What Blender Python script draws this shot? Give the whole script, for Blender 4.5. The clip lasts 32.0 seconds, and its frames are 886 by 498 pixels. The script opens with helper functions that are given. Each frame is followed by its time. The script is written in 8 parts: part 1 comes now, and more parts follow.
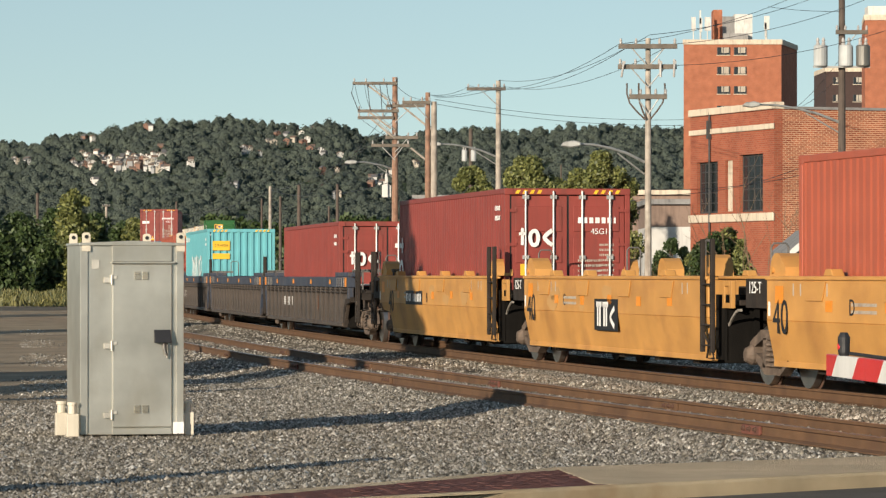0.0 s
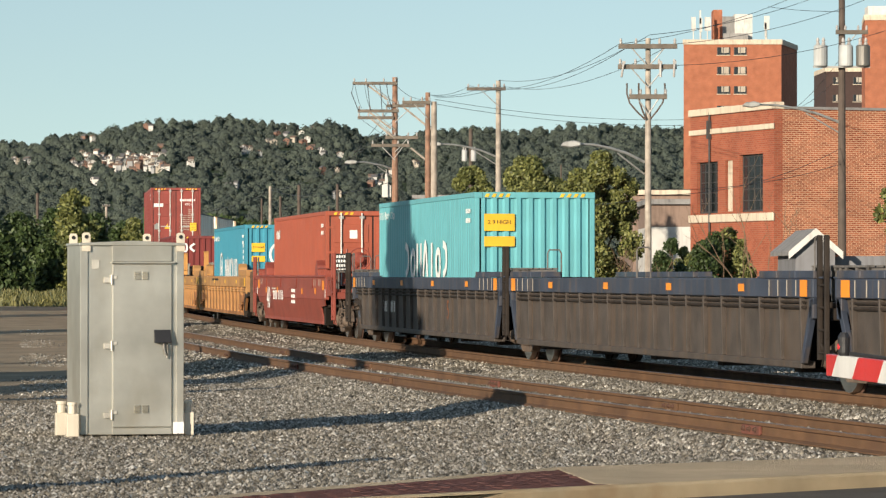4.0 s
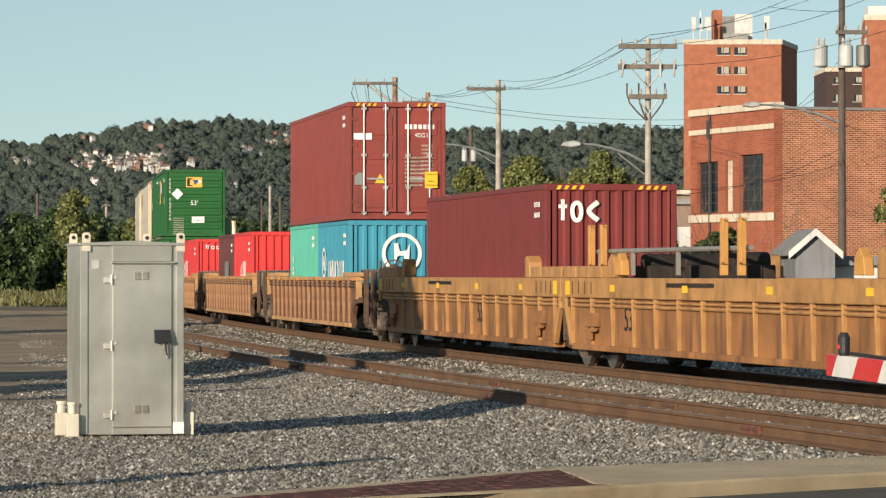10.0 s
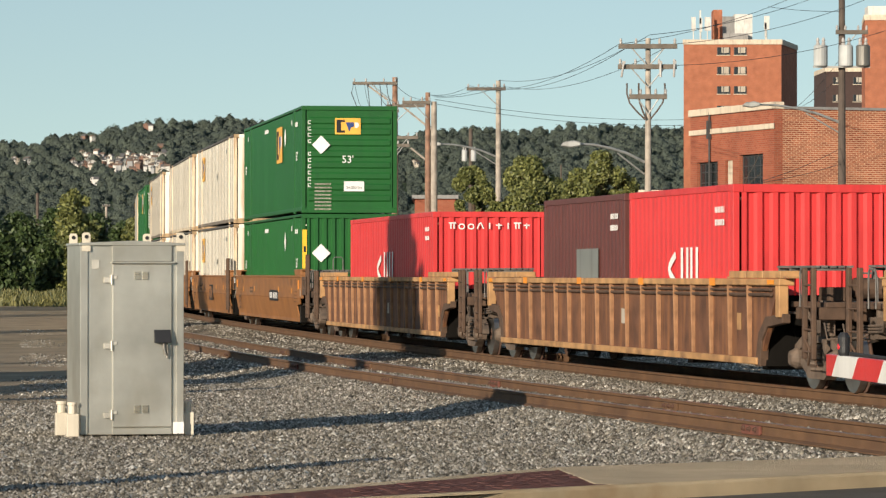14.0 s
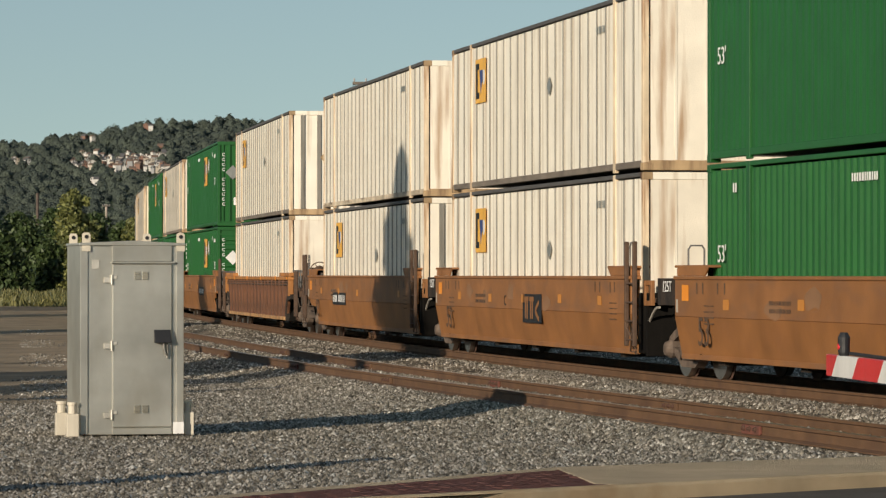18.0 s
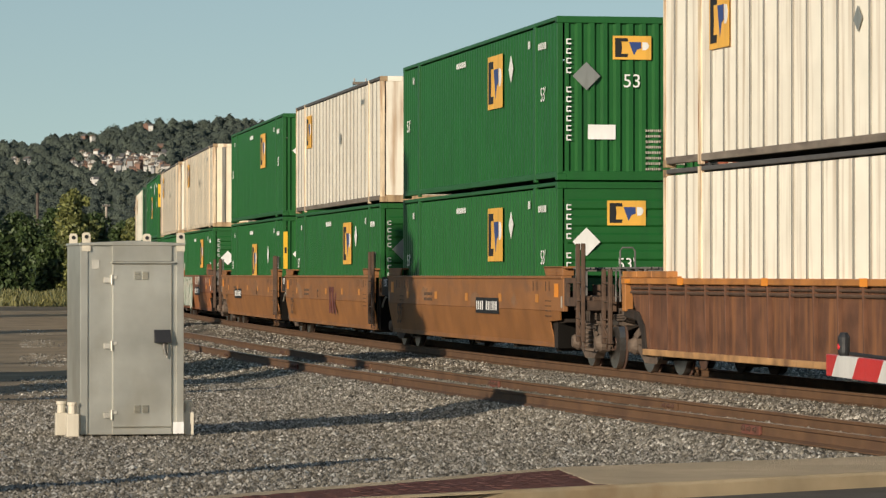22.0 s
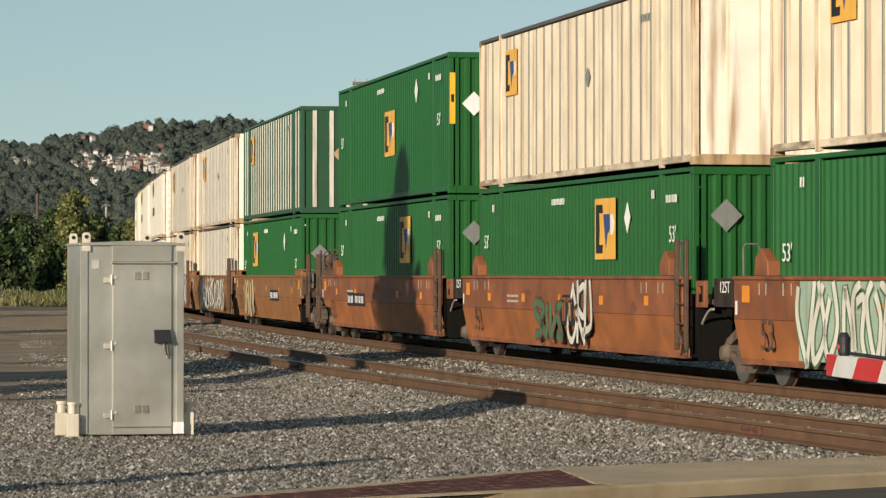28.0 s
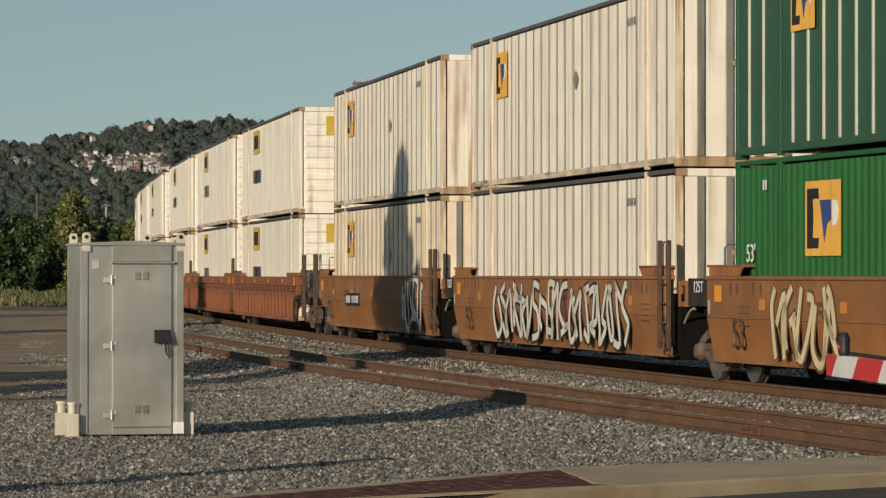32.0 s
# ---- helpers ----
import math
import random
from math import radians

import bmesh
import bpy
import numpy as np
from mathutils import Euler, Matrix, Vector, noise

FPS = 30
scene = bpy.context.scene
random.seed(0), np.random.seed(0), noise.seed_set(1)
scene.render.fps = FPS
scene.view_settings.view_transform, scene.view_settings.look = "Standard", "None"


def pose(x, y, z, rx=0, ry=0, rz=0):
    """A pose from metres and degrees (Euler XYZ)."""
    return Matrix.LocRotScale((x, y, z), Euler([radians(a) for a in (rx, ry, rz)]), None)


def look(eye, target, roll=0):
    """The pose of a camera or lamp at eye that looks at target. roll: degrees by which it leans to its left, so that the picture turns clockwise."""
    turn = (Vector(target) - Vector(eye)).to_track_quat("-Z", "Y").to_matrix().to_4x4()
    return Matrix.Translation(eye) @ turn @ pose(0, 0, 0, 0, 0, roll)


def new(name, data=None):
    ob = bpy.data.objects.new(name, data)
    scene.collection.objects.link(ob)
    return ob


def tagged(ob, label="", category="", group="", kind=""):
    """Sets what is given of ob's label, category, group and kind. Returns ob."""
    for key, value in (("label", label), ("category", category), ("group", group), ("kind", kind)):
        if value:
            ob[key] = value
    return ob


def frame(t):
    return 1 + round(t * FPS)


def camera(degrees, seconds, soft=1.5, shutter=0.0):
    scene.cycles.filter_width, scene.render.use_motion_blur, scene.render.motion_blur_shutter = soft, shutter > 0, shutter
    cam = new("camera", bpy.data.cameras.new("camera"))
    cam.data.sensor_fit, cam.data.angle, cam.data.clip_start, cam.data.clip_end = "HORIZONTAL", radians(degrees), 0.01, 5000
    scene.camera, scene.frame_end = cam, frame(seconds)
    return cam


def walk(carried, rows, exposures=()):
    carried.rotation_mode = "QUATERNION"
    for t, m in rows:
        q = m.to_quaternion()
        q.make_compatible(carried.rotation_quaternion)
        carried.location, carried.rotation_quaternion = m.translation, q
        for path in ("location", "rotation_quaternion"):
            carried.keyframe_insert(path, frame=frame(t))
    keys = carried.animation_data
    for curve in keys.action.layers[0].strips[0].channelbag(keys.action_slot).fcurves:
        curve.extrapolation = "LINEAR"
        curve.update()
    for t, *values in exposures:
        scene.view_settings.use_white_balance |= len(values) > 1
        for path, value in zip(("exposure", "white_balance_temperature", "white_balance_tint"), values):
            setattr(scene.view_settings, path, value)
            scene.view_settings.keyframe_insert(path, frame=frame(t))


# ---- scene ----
cam = camera(14.104, 32.0, soft=1.3)
EYE_Z = 1.593
VIEW = pose(0, 0, EYE_Z, 90 + math.degrees(0.00712))
walk(cam, [(0.0, VIEW), (32.0, VIEW)],
     exposures=[(0.0, 0.29), (2.0, 0.40), (3.0, 0.40), (6.0, 0.33), (9.0, 0.28), (14.0, 0.28), (17.0, 0.15), (18.0, -0.17), (19.0, -0.38), (20.0, -0.36), (21.0, -0.26), (22.0, -0.06), (23.0, 0.28), (24.0, 0.18), (25.0, 0.21), (28.0, 0.03), (30.0, 0.14), (31.0, -0.08), (32.0, -0.42)])

# ---- daylight: a low sun behind the camera's left shoulder ----
SUN_AZ, SUN_EL = radians(32), radians(13)
sun_way = Vector((math.sin(SUN_AZ) * math.cos(SUN_EL), math.cos(SUN_AZ) * math.cos(SUN_EL), -math.sin(SUN_EL)))
sun = new("sun", bpy.data.lights.new("sun", "SUN"))
sun.data.energy, sun.data.angle, sun.data.color = 5.0, radians(0.5), (1.0, 0.87, 0.7)
sun.matrix_world = look((-40, -40, 40), Vector((-40, -40, 40)) + sun_way)
world = bpy.data.worlds.new("world")
scene.world = world
world.use_nodes = True
wn = world.node_tree
sky = wn.nodes.new("ShaderNodeTexSky")
sky.sky_type, sky.sun_disc = "NISHITA", False
sky.sun_elevation, sky.sun_rotation = SUN_EL, math.pi + SUN_AZ
sky.air_density, sky.dust_density, sky.ozone_density = 1.2, 0.3, 2.0
wn.nodes["Background"].inputs["Strength"].default_value = 0.108
tint = wn.nodes.new("ShaderNodeVectorMath")  # clear late-day air
tint.operation = "MULTIPLY"
tint.inputs[1].default_value = (1.19, 1.1, 1.0)
way, lift, unit = wn.nodes.new("ShaderNodeTexCoord"), wn.nodes.new("ShaderNodeVectorMath"), wn.nodes.new("ShaderNodeVectorMath")
lift.operation, unit.operation = "ADD", "NORMALIZE"  # the haze band lies below the hills
lift.inputs[1].default_value = (0, 0, 0.12)
wn.links.new(way.outputs["Generated"], lift.inputs[0])
wn.links.new(lift.outputs[0], unit.inputs[0])
wn.links.new(unit.outputs[0], sky.inputs[0])
wn.links.new(sky.outputs[0], tint.inputs[0])
wn.links.new(tint.outputs[0], wn.nodes["Background"].inputs["Color"])

# ---- material and mesh helpers ----
MATS = {}


def paint(name, rgb, rough=0.5, metal=0.0, var=0.12, scale=1.3, dirt=(0.05, 0.04, 0.03), dirty=0.25,
          streak=(3.0, 3.0, 0.35), bump=0.05, fine=40.0, tint=0.05, gloss=0.5):
    """A weathered coating: broad tone changes, streaked dirt, fine relief."""
    if name in MATS:
        return MATS[name]
    m = bpy.data.materials.new(name)
    m.use_nodes = True
    n, l = m.node_tree.nodes, m.node_tree.links
    bsdf = n["Principled BSDF"]
    tc = n.new("ShaderNodeTexCoord")
    big = n.new("ShaderNodeTexNoise")
    big.inputs["Scale"].default_value, big.inputs["Detail"].default_value = scale, 5
    l.new(tc.outputs["Object"], big.inputs["Vector"])
    info = n.new("ShaderNodeObjectInfo")
    tone = n.new("ShaderNodeMapRange")
    tone.inputs["From Min"].default_value, tone.inputs["From Max"].default_value = 0.3, 0.7
    tone.inputs["To Min"].default_value, tone.inputs["To Max"].default_value = 1 - var, 1 + var
    l.new(big.outputs["Fac"], tone.inputs["Value"])
    rnd = n.new("ShaderNodeMapRange")
    rnd.inputs["To Min"].default_value, rnd.inputs["To Max"].default_value = 1 - tint, 1 + tint
    l.new(info.outputs["Random"], rnd.inputs["Value"])
    mul = n.new("ShaderNodeMath")
    mul.operation = "MULTIPLY"
    l.new(tone.outputs[0], mul.inputs[0]), l.new(rnd.outputs[0], mul.inputs[1])
    col = n.new("ShaderNodeVectorMath")
    col.operation = "SCALE"
    col.inputs[0].default_value = rgb
    l.new(mul.outputs[0], col.inputs["Scale"])
    mp = n.new("ShaderNodeMapping")
    mp.inputs["Scale"].default_value = streak
    l.new(tc.outputs["Object"], mp.inputs["Vector"])
    st = n.new("ShaderNodeTexNoise")
    st.inputs["Scale"].default_value, st.inputs["Detail"].default_value = 1.6, 6
    l.new(mp.outputs[0], st.inputs["Vector"])
    ramp = n.new("ShaderNodeMapRange")
    ramp.inputs["From Min"].default_value, ramp.inputs["From Max"].default_value = 0.5, 0.78
    ramp.inputs["To Max"].default_value = dirty * 2
    l.new(st.outputs["Fac"], ramp.inputs["Value"])
    mix = n.new("ShaderNodeMix")
    mix.data_type = "RGBA"
    l.new(ramp.outputs[0], mix.inputs[0])
    l.new(col.outputs[0], mix.inputs[6])
    mix.inputs[7].default_value = (*dirt, 1)
    l.new(mix.outputs[2], bsdf.inputs["Base Color"])
    bsdf.inputs["Roughness"].default_value, bsdf.inputs["Metallic"].default_value = rough, metal
    bsdf.inputs["Specular IOR Level"].default_value = gloss
    if bump:
        fn = n.new("ShaderNodeTexNoise")
        fn.inputs["Scale"].default_value, fn.inputs["Detail"].default_value = fine, 4
        l.new(tc.outputs["Object"], fn.inputs["Vector"])
        bp = n.new("ShaderNodeBump")
        bp.inputs["Strength"].default_value, bp.inputs["Distance"].default_value = min(1.0, bump * 4), 0.02
        l.new(fn.outputs["Fac"], bp.inputs["Height"])
        l.new(bp.outputs[0], bsdf.inputs["Normal"])
    MATS[name] = m
    return m


def box(bm, x0, x1, y0, y1, z0, z1):
    v = [bm.verts.new(c) for c in ((x0, y0, z0), (x1, y0, z0), (x1, y1, z0), (x0, y1, z0),
                                   (x0, y0, z1), (x1, y0, z1), (x1, y1, z1), (x0, y1, z1))]
    for f in ((3, 2, 1, 0), (4, 5, 6, 7), (0, 1, 5, 4), (1, 2, 6, 5), (2, 3, 7, 6), (3, 0, 4, 7)):
        bm.faces.new([v[i] for i in f])
    return v


def prism(bm, poly, axis, a, b):
    """A polygon pushed along an axis from a to b. poly: pairs in the two other axes, in order x, y, z."""
    put = {"x": lambda p, w: (w, p[0], p[1]), "y": lambda p, w: (p[0], w, p[1]), "z": lambda p, w: (p[0], p[1], w)}[axis]
    lo, hi = [bm.verts.new(put(p, a)) for p in poly], [bm.verts.new(put(p, b)) for p in poly]
    k = len(poly)
    fs = [bm.faces.new(lo), bm.faces.new(hi[::-1])]
    for i in range(k):
        fs.append(bm.faces.new((lo[i], hi[i], hi[(i + 1) % k], lo[(i + 1) % k])))
    bmesh.ops.recalc_face_normals(bm, faces=fs)
    return fs


def tube(bm, points, radius, sides=8, taper=None):
    """A round bar through points; taper: radius at its end."""
    rings, pts = [], [Vector(p) for p in points]
    for i, p in enumerate(pts):
        d = (pts[min(i + 1, len(pts) - 1)] - pts[max(i - 1, 0)]).normalized()
        q = d.to_track_quat("Z", "Y")
        r = radius if taper is None else radius + (taper - radius) * i / (len(pts) - 1)
        rings.append([bm.verts.new(p + q @ Vector((r * math.cos(2 * math.pi * k / sides), r * math.sin(2 * math.pi * k / sides), 0)))
                      for k in range(sides)])
    for a, b in zip(rings, rings[1:]):
        for k in range(sides):
            bm.faces.new((a[k], a[(k + 1) % sides], b[(k + 1) % sides], b[k]))
    bm.faces.new(rings[0][::-1]), bm.faces.new(rings[-1])


def lathe(bm, profile, axis_at, axis="y", sides=20):
    """Turns (radius, offset) pairs round an axis through axis_at."""
    rings = []
    for r, o in profile:
        ring = []
        for k in range(sides):
            a = 2 * math.pi * k / sides
            u, w = r * math.cos(a), r * math.sin(a)
            c = {"y": (u, o, w), "z": (u, w, o), "x": (o, u, w)}[axis]
            ring.append(bm.verts.new(Vector(axis_at) + Vector(c)))
        rings.append(ring)
    fs = []
    for a, b in zip(rings, rings[1:]):
        for k in range(sides):
            fs.append(bm.faces.new((a[k], a[(k + 1) % sides], b[(k + 1) % sides], b[k])))
    fs += [bm.faces.new(rings[0]), bm.faces.new(rings[-1])]
    bmesh.ops.recalc_face_normals(bm, faces=fs)


def mesh_of(bm, mat, name="mesh", bevel=0.0):
    if bevel:
        bmesh.ops.bevel(bm, geom=bm.edges[:], offset=bevel, segments=1, affect="EDGES", clamp_overlap=True)
    me = bpy.data.meshes.new(name)
    bm.to_mesh(me)
    bm.free()
    me.materials.append(mat)
    return me


def part(name, bm, mat, parent, label="", bevel=0.0):
    ob = new(name, mesh_of(bm, mat, name, bevel))
    ob.parent = parent
    return tagged(ob, label) if label else ob


def twin(name, me, parent, m=None, label=""):
    """One more object on a mesh that exists."""
    ob = new(name, me)
    ob.parent = parent
    if m is not None:
        ob.matrix_basis = m
    return tagged(ob, label) if label else ob


def thing(name, label, category, group="", kind="", at=None):
    ob = new(name)
    ob.empty_display_size = 0.2
    if at is not None:
        ob.matrix_basis = at
    return tagged(ob, label, category, group, kind)


WORDS = {}


def lettering(words, height, mat):
    """A flat mesh of words in the built-in font, height metres tall, centred, in the xz plane facing -y."""
    key = (words, height, mat.name)
    if key not in WORDS:
        cu = bpy.data.curves.new("writing", "FONT")
        cu.body, cu.size, cu.align_x, cu.align_y, cu.extrude = words, height * 1.4, "CENTER", "CENTER", 0.002
        tmp = new("writing", cu)
        me = bpy.data.meshes.new_from_object(tmp)
        bpy.data.objects.remove(tmp)
        me.transform(pose(0, 0, 0, 90))
        me.materials.clear()
        me.materials.append(mat)
        WORDS[key] = me
    return WORDS[key]

# ---- the railway line: a plan curve from a few curvatures, s grows away from the camera ----
BEND_AT = (-41, -40, -30, 10, 50, 90, 130, 190, 225, 240, 272, 285, 900)
BEND = (0, .00416, .00416, .00123, .00054, .00067, .00021, .00209, .00209, -.004, -.004, 0, 0)
S_STEP = 0.25
S_GRID = np.arange(-800, 800.01, S_STEP)
_k = np.interp(S_GRID, BEND_AT, BEND)
_zero = int(np.argmin(abs(S_GRID)))
S_TURN = np.concatenate([[0], np.cumsum((_k[1:] + _k[:-1]) / 2 * S_STEP)])
S_TURN += -0.20394 - S_TURN[_zero]
S_X = np.concatenate([[0], np.cumsum(np.sin((S_TURN[1:] + S_TURN[:-1]) / 2) * S_STEP)])
S_Y = np.concatenate([[0], np.cumsum(np.cos((S_TURN[1:] + S_TURN[:-1]) / 2) * S_STEP)])
S_X += 4.9958 - S_X[_zero]
S_Y += 54.717 - S_Y[_zero]


def on_line(s, off=0.0):
    """Plan place and turn at s, off metres towards the camera's side."""
    x, y, a = np.interp(s, S_GRID, S_X), np.interp(s, S_GRID, S_Y), np.interp(s, S_GRID, S_TURN)
    return x - math.cos(a) * off, y + math.sin(a) * off, a


def run(t):
    """How far the train has come at t seconds."""
    return 14.987 * (t - 16) + 0.01485 * (t - 16) ** 2 - 0.45


def unit_pose(centre, half, t):
    """Pose of a rigid piece whose pivots are half in front of and behind centre: +x forwards, -y the camera's side."""
    s = centre - run(t)
    xf, yf, _ = on_line(s - half)
    xr, yr, _ = on_line(s + half)
    return Matrix.Translation(((xf + xr) / 2, (yf + yr) / 2, 0)) @ Matrix.Rotation(math.atan2(yf - yr, xf - xr), 4, "Z")


MOVERS = []  # (thing, centre, half, local pose)


def ride(ob, centre, half, local=None):
    MOVERS.append((ob, centre, half, local or Matrix.Identity(4)))


# ---- train materials ----
RUST = (0.075, 0.03, 0.014)
STEEL_DARK = paint("truck_steel", (0.03, 0.024, 0.02), 0.75, var=0.3, scale=5, dirt=(0.06, 0.04, 0.028), dirty=0.4, gloss=0.2)
TRUCK_DUST = paint("dusty_truck_steel", (0.125, 0.09, 0.066), 0.8, var=0.35, scale=6, dirt=(0.02, 0.016, 0.014), dirty=0.5, streak=(2, 2, 2))
WHEEL_TREAD = paint("wheel_tread", (0.35, 0.33, 0.31), 0.3, 0.9, dirty=0.1)
WHEEL_RUST = paint("wheel_plate", (0.085, 0.045, 0.03), 0.8, var=0.25, scale=6)
WHITE_MARK = paint("white_marking", (0.78, 0.77, 0.74), 0.6, dirty=0.12, bump=0)
BLACK_MARK = paint("black_marking", (0.012, 0.012, 0.013), 0.6, dirty=0.1, bump=0)
ORANGE_MARK = paint("orange_reflector", (0.75, 0.26, 0.02), 0.45, dirty=0.15, bump=0)
YELLOW_MARK = paint("yellow_sticker", (0.8, 0.47, 0.03), 0.5, dirty=0.12, bump=0)
LOGO_ORANGE = paint("logo_orange", (0.78, 0.42, 0.065), 0.5, dirty=0.12, bump=0)
LOGO_BLUE = paint("logo_blue", (0.03, 0.06, 0.2), 0.5, dirty=0.1, bump=0)
GREY_MARK = paint("grey_placard", (0.3, 0.31, 0.29), 0.4, 0.4, bump=0)
BAR_STEEL = paint("galvanised_bar", (0.5, 0.49, 0.47), 0.45, 0.5, dirty=0.3)
SOFT_WHITE = paint("faded_white_marking", (0.45, 0.4, 0.33), 0.6, dirty=0.3, bump=0)
# near black that carries the shade in the gaps between cars
GAP_SHADE = paint("gap_shade_black", (0.01, 0.009, 0.008), 0.95, var=0.3, dirty=0.1, gloss=0.05)
FADED_INK = paint("faded_dark_stencil", (0.085, 0.05, 0.03), 0.7, var=0.3, scale=9, dirt=(0.2, 0.1, 0.04), dirty=0.6, bump=0)
ORANGE_DULL = paint("dusty_orange_reflector", (0.52, 0.21, 0.035), 0.5, dirty=0.3, bump=0)
MAROON_MARK = paint("faded_maroon_stencil", (0.13, 0.035, 0.03), 0.65, var=0.2, dirty=0.3, bump=0)
PALE_HOSE = paint("dusty_air_hose", (0.3, 0.27, 0.23), 0.7, dirty=0.3, bump=0)
RUBBER = paint("door_gasket", (0.015, 0.015, 0.016), 0.8, bump=0)

CAR_PAINT = {
    "yellow": paint("yellow_car_paint", (0.52, 0.26, 0.07), 0.55, var=0.13, dirt=(0.3, 0.13, 0.04), dirty=0.3, streak=(0.7, 0.7, 1.2)),
    "ochre": paint("ochre_car_paint", (0.275, 0.122, 0.042), 0.6, var=0.32, dirt=(0.12, 0.055, 0.025), dirty=0.6, streak=(2.5, 2.5, 0.5)),
    "brown": paint("faded_brown_car_paint", (0.255, 0.109, 0.035), 0.62, var=0.2, dirt=(0.15, 0.08, 0.045), dirty=0.45, streak=(0.6, 0.6, 1.6)),
    "rusty": paint("rusty_brown_car_paint", (0.125, 0.055, 0.029), 0.7, var=0.4, scale=2.2, dirt=(0.26, 0.11, 0.042), dirty=0.55, streak=(3.5, 3.5, 0.4)),
    "tan": paint("tan_chord_paint", (0.42, 0.235, 0.1), 0.65, var=0.3, scale=2.5, dirt=(0.13, 0.065, 0.035), dirty=0.6, streak=(1.2, 1.2, 1.2)),
    "ochretop": paint("dirty_ochre_chord_paint", (0.385, 0.2, 0.07), 0.6, var=0.24, scale=2.0, dirt=(0.2, 0.1, 0.04), dirty=0.5, streak=(1.6, 1.6, 0.8)),
    "red": paint("red_car_paint", (0.25, 0.055, 0.036), 0.5, var=0.12, dirt=(0.08, 0.03, 0.025), dirty=0.25, streak=(0.7, 0.7, 1.2)),
    "slate": paint("slate_car_paint", (0.062, 0.05, 0.042), 0.65, var=0.3, scale=2.5, dirt=(0.1, 0.065, 0.04), dirty=0.5),
    "navy": paint("navy_chord_paint", (0.036, 0.046, 0.07), 0.6, var=0.3, dirt=(0.11, 0.08, 0.055), dirty=0.5),
    "amber": paint("amber_chord_paint", (0.4, 0.165, 0.042), 0.6, var=0.25, dirt=(0.16, 0.07, 0.03), dirty=0.5, streak=(1.4, 1.4, 1.0)),
    "orange": paint("orange_car_paint", (0.235, 0.08, 0.03), 0.62, var=0.28, dirt=(0.1, 0.048, 0.03), dirty=0.55, streak=(1.0, 1.0, 1.4)),
}
BOX_PAINT = {
    "oxide": paint("oxide_red_container", (0.25, 0.047, 0.035), 0.5, var=0.12, dirt=(0.09, 0.04, 0.03), dirty=0.25),
    "maroon": paint("maroon_container", (0.17, 0.027, 0.024), 0.5, var=0.1, dirt=(0.07, 0.03, 0.03), dirty=0.2),
    "brick": paint("brick_red_container", (0.36, 0.085, 0.045), 0.5, var=0.1, dirt=(0.2, 0.08, 0.05), dirty=0.2),
    "cyan": paint("cyan_container", (0.13, 0.4, 0.44), 0.45, var=0.07, dirt=(0.08, 0.2, 0.2), dirty=0.2),
    "blue": paint("blue_container", (0.05, 0.265, 0.365), 0.45, var=0.07, dirt=(0.03, 0.1, 0.14), dirty=0.2),
    "mint": paint("mint_container", (0.1, 0.43, 0.32), 0.5, var=0.08, dirt=(0.1, 0.22, 0.17), dirty=0.2),
    "scarlet": paint("scarlet_container", (0.6, 0.042, 0.042), 0.45, var=0.08, dirt=(0.2, 0.02, 0.02), dirty=0.2),
    "brownbox": paint("brown_container", (0.11, 0.035, 0.03), 0.5, var=0.12, dirty=0.2),
    "green": paint("green_container", (0.0105, 0.096, 0.017), 0.45, var=0.08, dirt=(0.012, 0.05, 0.02), dirty=0.2),
    "white": paint("cream_white_container", (0.9, 0.84, 0.71), 0.5, var=0.07, dirt=(0.34, 0.21, 0.1), dirty=0.36, streak=(3.5, 3.5, 0.16)),
    "greenpost": paint("dark_green_container", (0.02, 0.08, 0.034), 0.45, var=0.1, dirty=0.2),
}
AGED = paint("rust_stained_white_container", (0.88, 0.76, 0.56), 0.55, var=0.12, dirt=(0.42, 0.22, 0.1), dirty=0.45, streak=(3.0, 3.0, 0.12))
POST_GREY = paint("grey_wall_post", (0.3, 0.28, 0.24), 0.5, 0.3, dirty=0.3)
POST_PALE = paint("pale_wall_post", (0.6, 0.57, 0.48), 0.5, dirty=0.3)
RAIL_DARK = paint("dark_top_rail", (0.09, 0.085, 0.08), 0.6, dirty=0.3)
CORNER_RUST = paint("rusty_corner", (0.42, 0.29, 0.16), 0.7, var=0.3, dirt=RUST, dirty=0.6)

RIB_TAN = paint("worn_rib_edge", (0.3, 0.155, 0.075), 0.7, var=0.4, scale=4, dirt=(0.12, 0.055, 0.03), dirty=0.6)
SILL_STAIN = paint("stained_white_sill", (0.62, 0.52, 0.38), 0.6, var=0.2, scale=2.0, dirt=(0.2, 0.14, 0.09), dirty=0.7, streak=(0.8, 0.8, 3.0))
SILL_GREY = paint("grey_brown_sill", (0.2, 0.165, 0.13), 0.6, var=0.2, scale=2.0, dirt=(0.09, 0.07, 0.055), dirty=0.5, streak=(0.8, 0.8, 3.0))
POST_STAIN = paint("stained_white_post", (0.72, 0.58, 0.4), 0.6, var=0.2, scale=2.0, dirt=(0.3, 0.14, 0.06), dirty=0.7, streak=(5, 5, 0.4))
END_STAIN = paint("stained_white_end", (0.86, 0.79, 0.66), 0.55, var=0.1, dirt=(0.36, 0.2, 0.09), dirty=0.6, streak=(2.4, 2.4, 0.22))
MESHES = {}


def cached(key, make):
    if key not in MESHES:
        MESHES[key] = make()
    return MESHES[key]


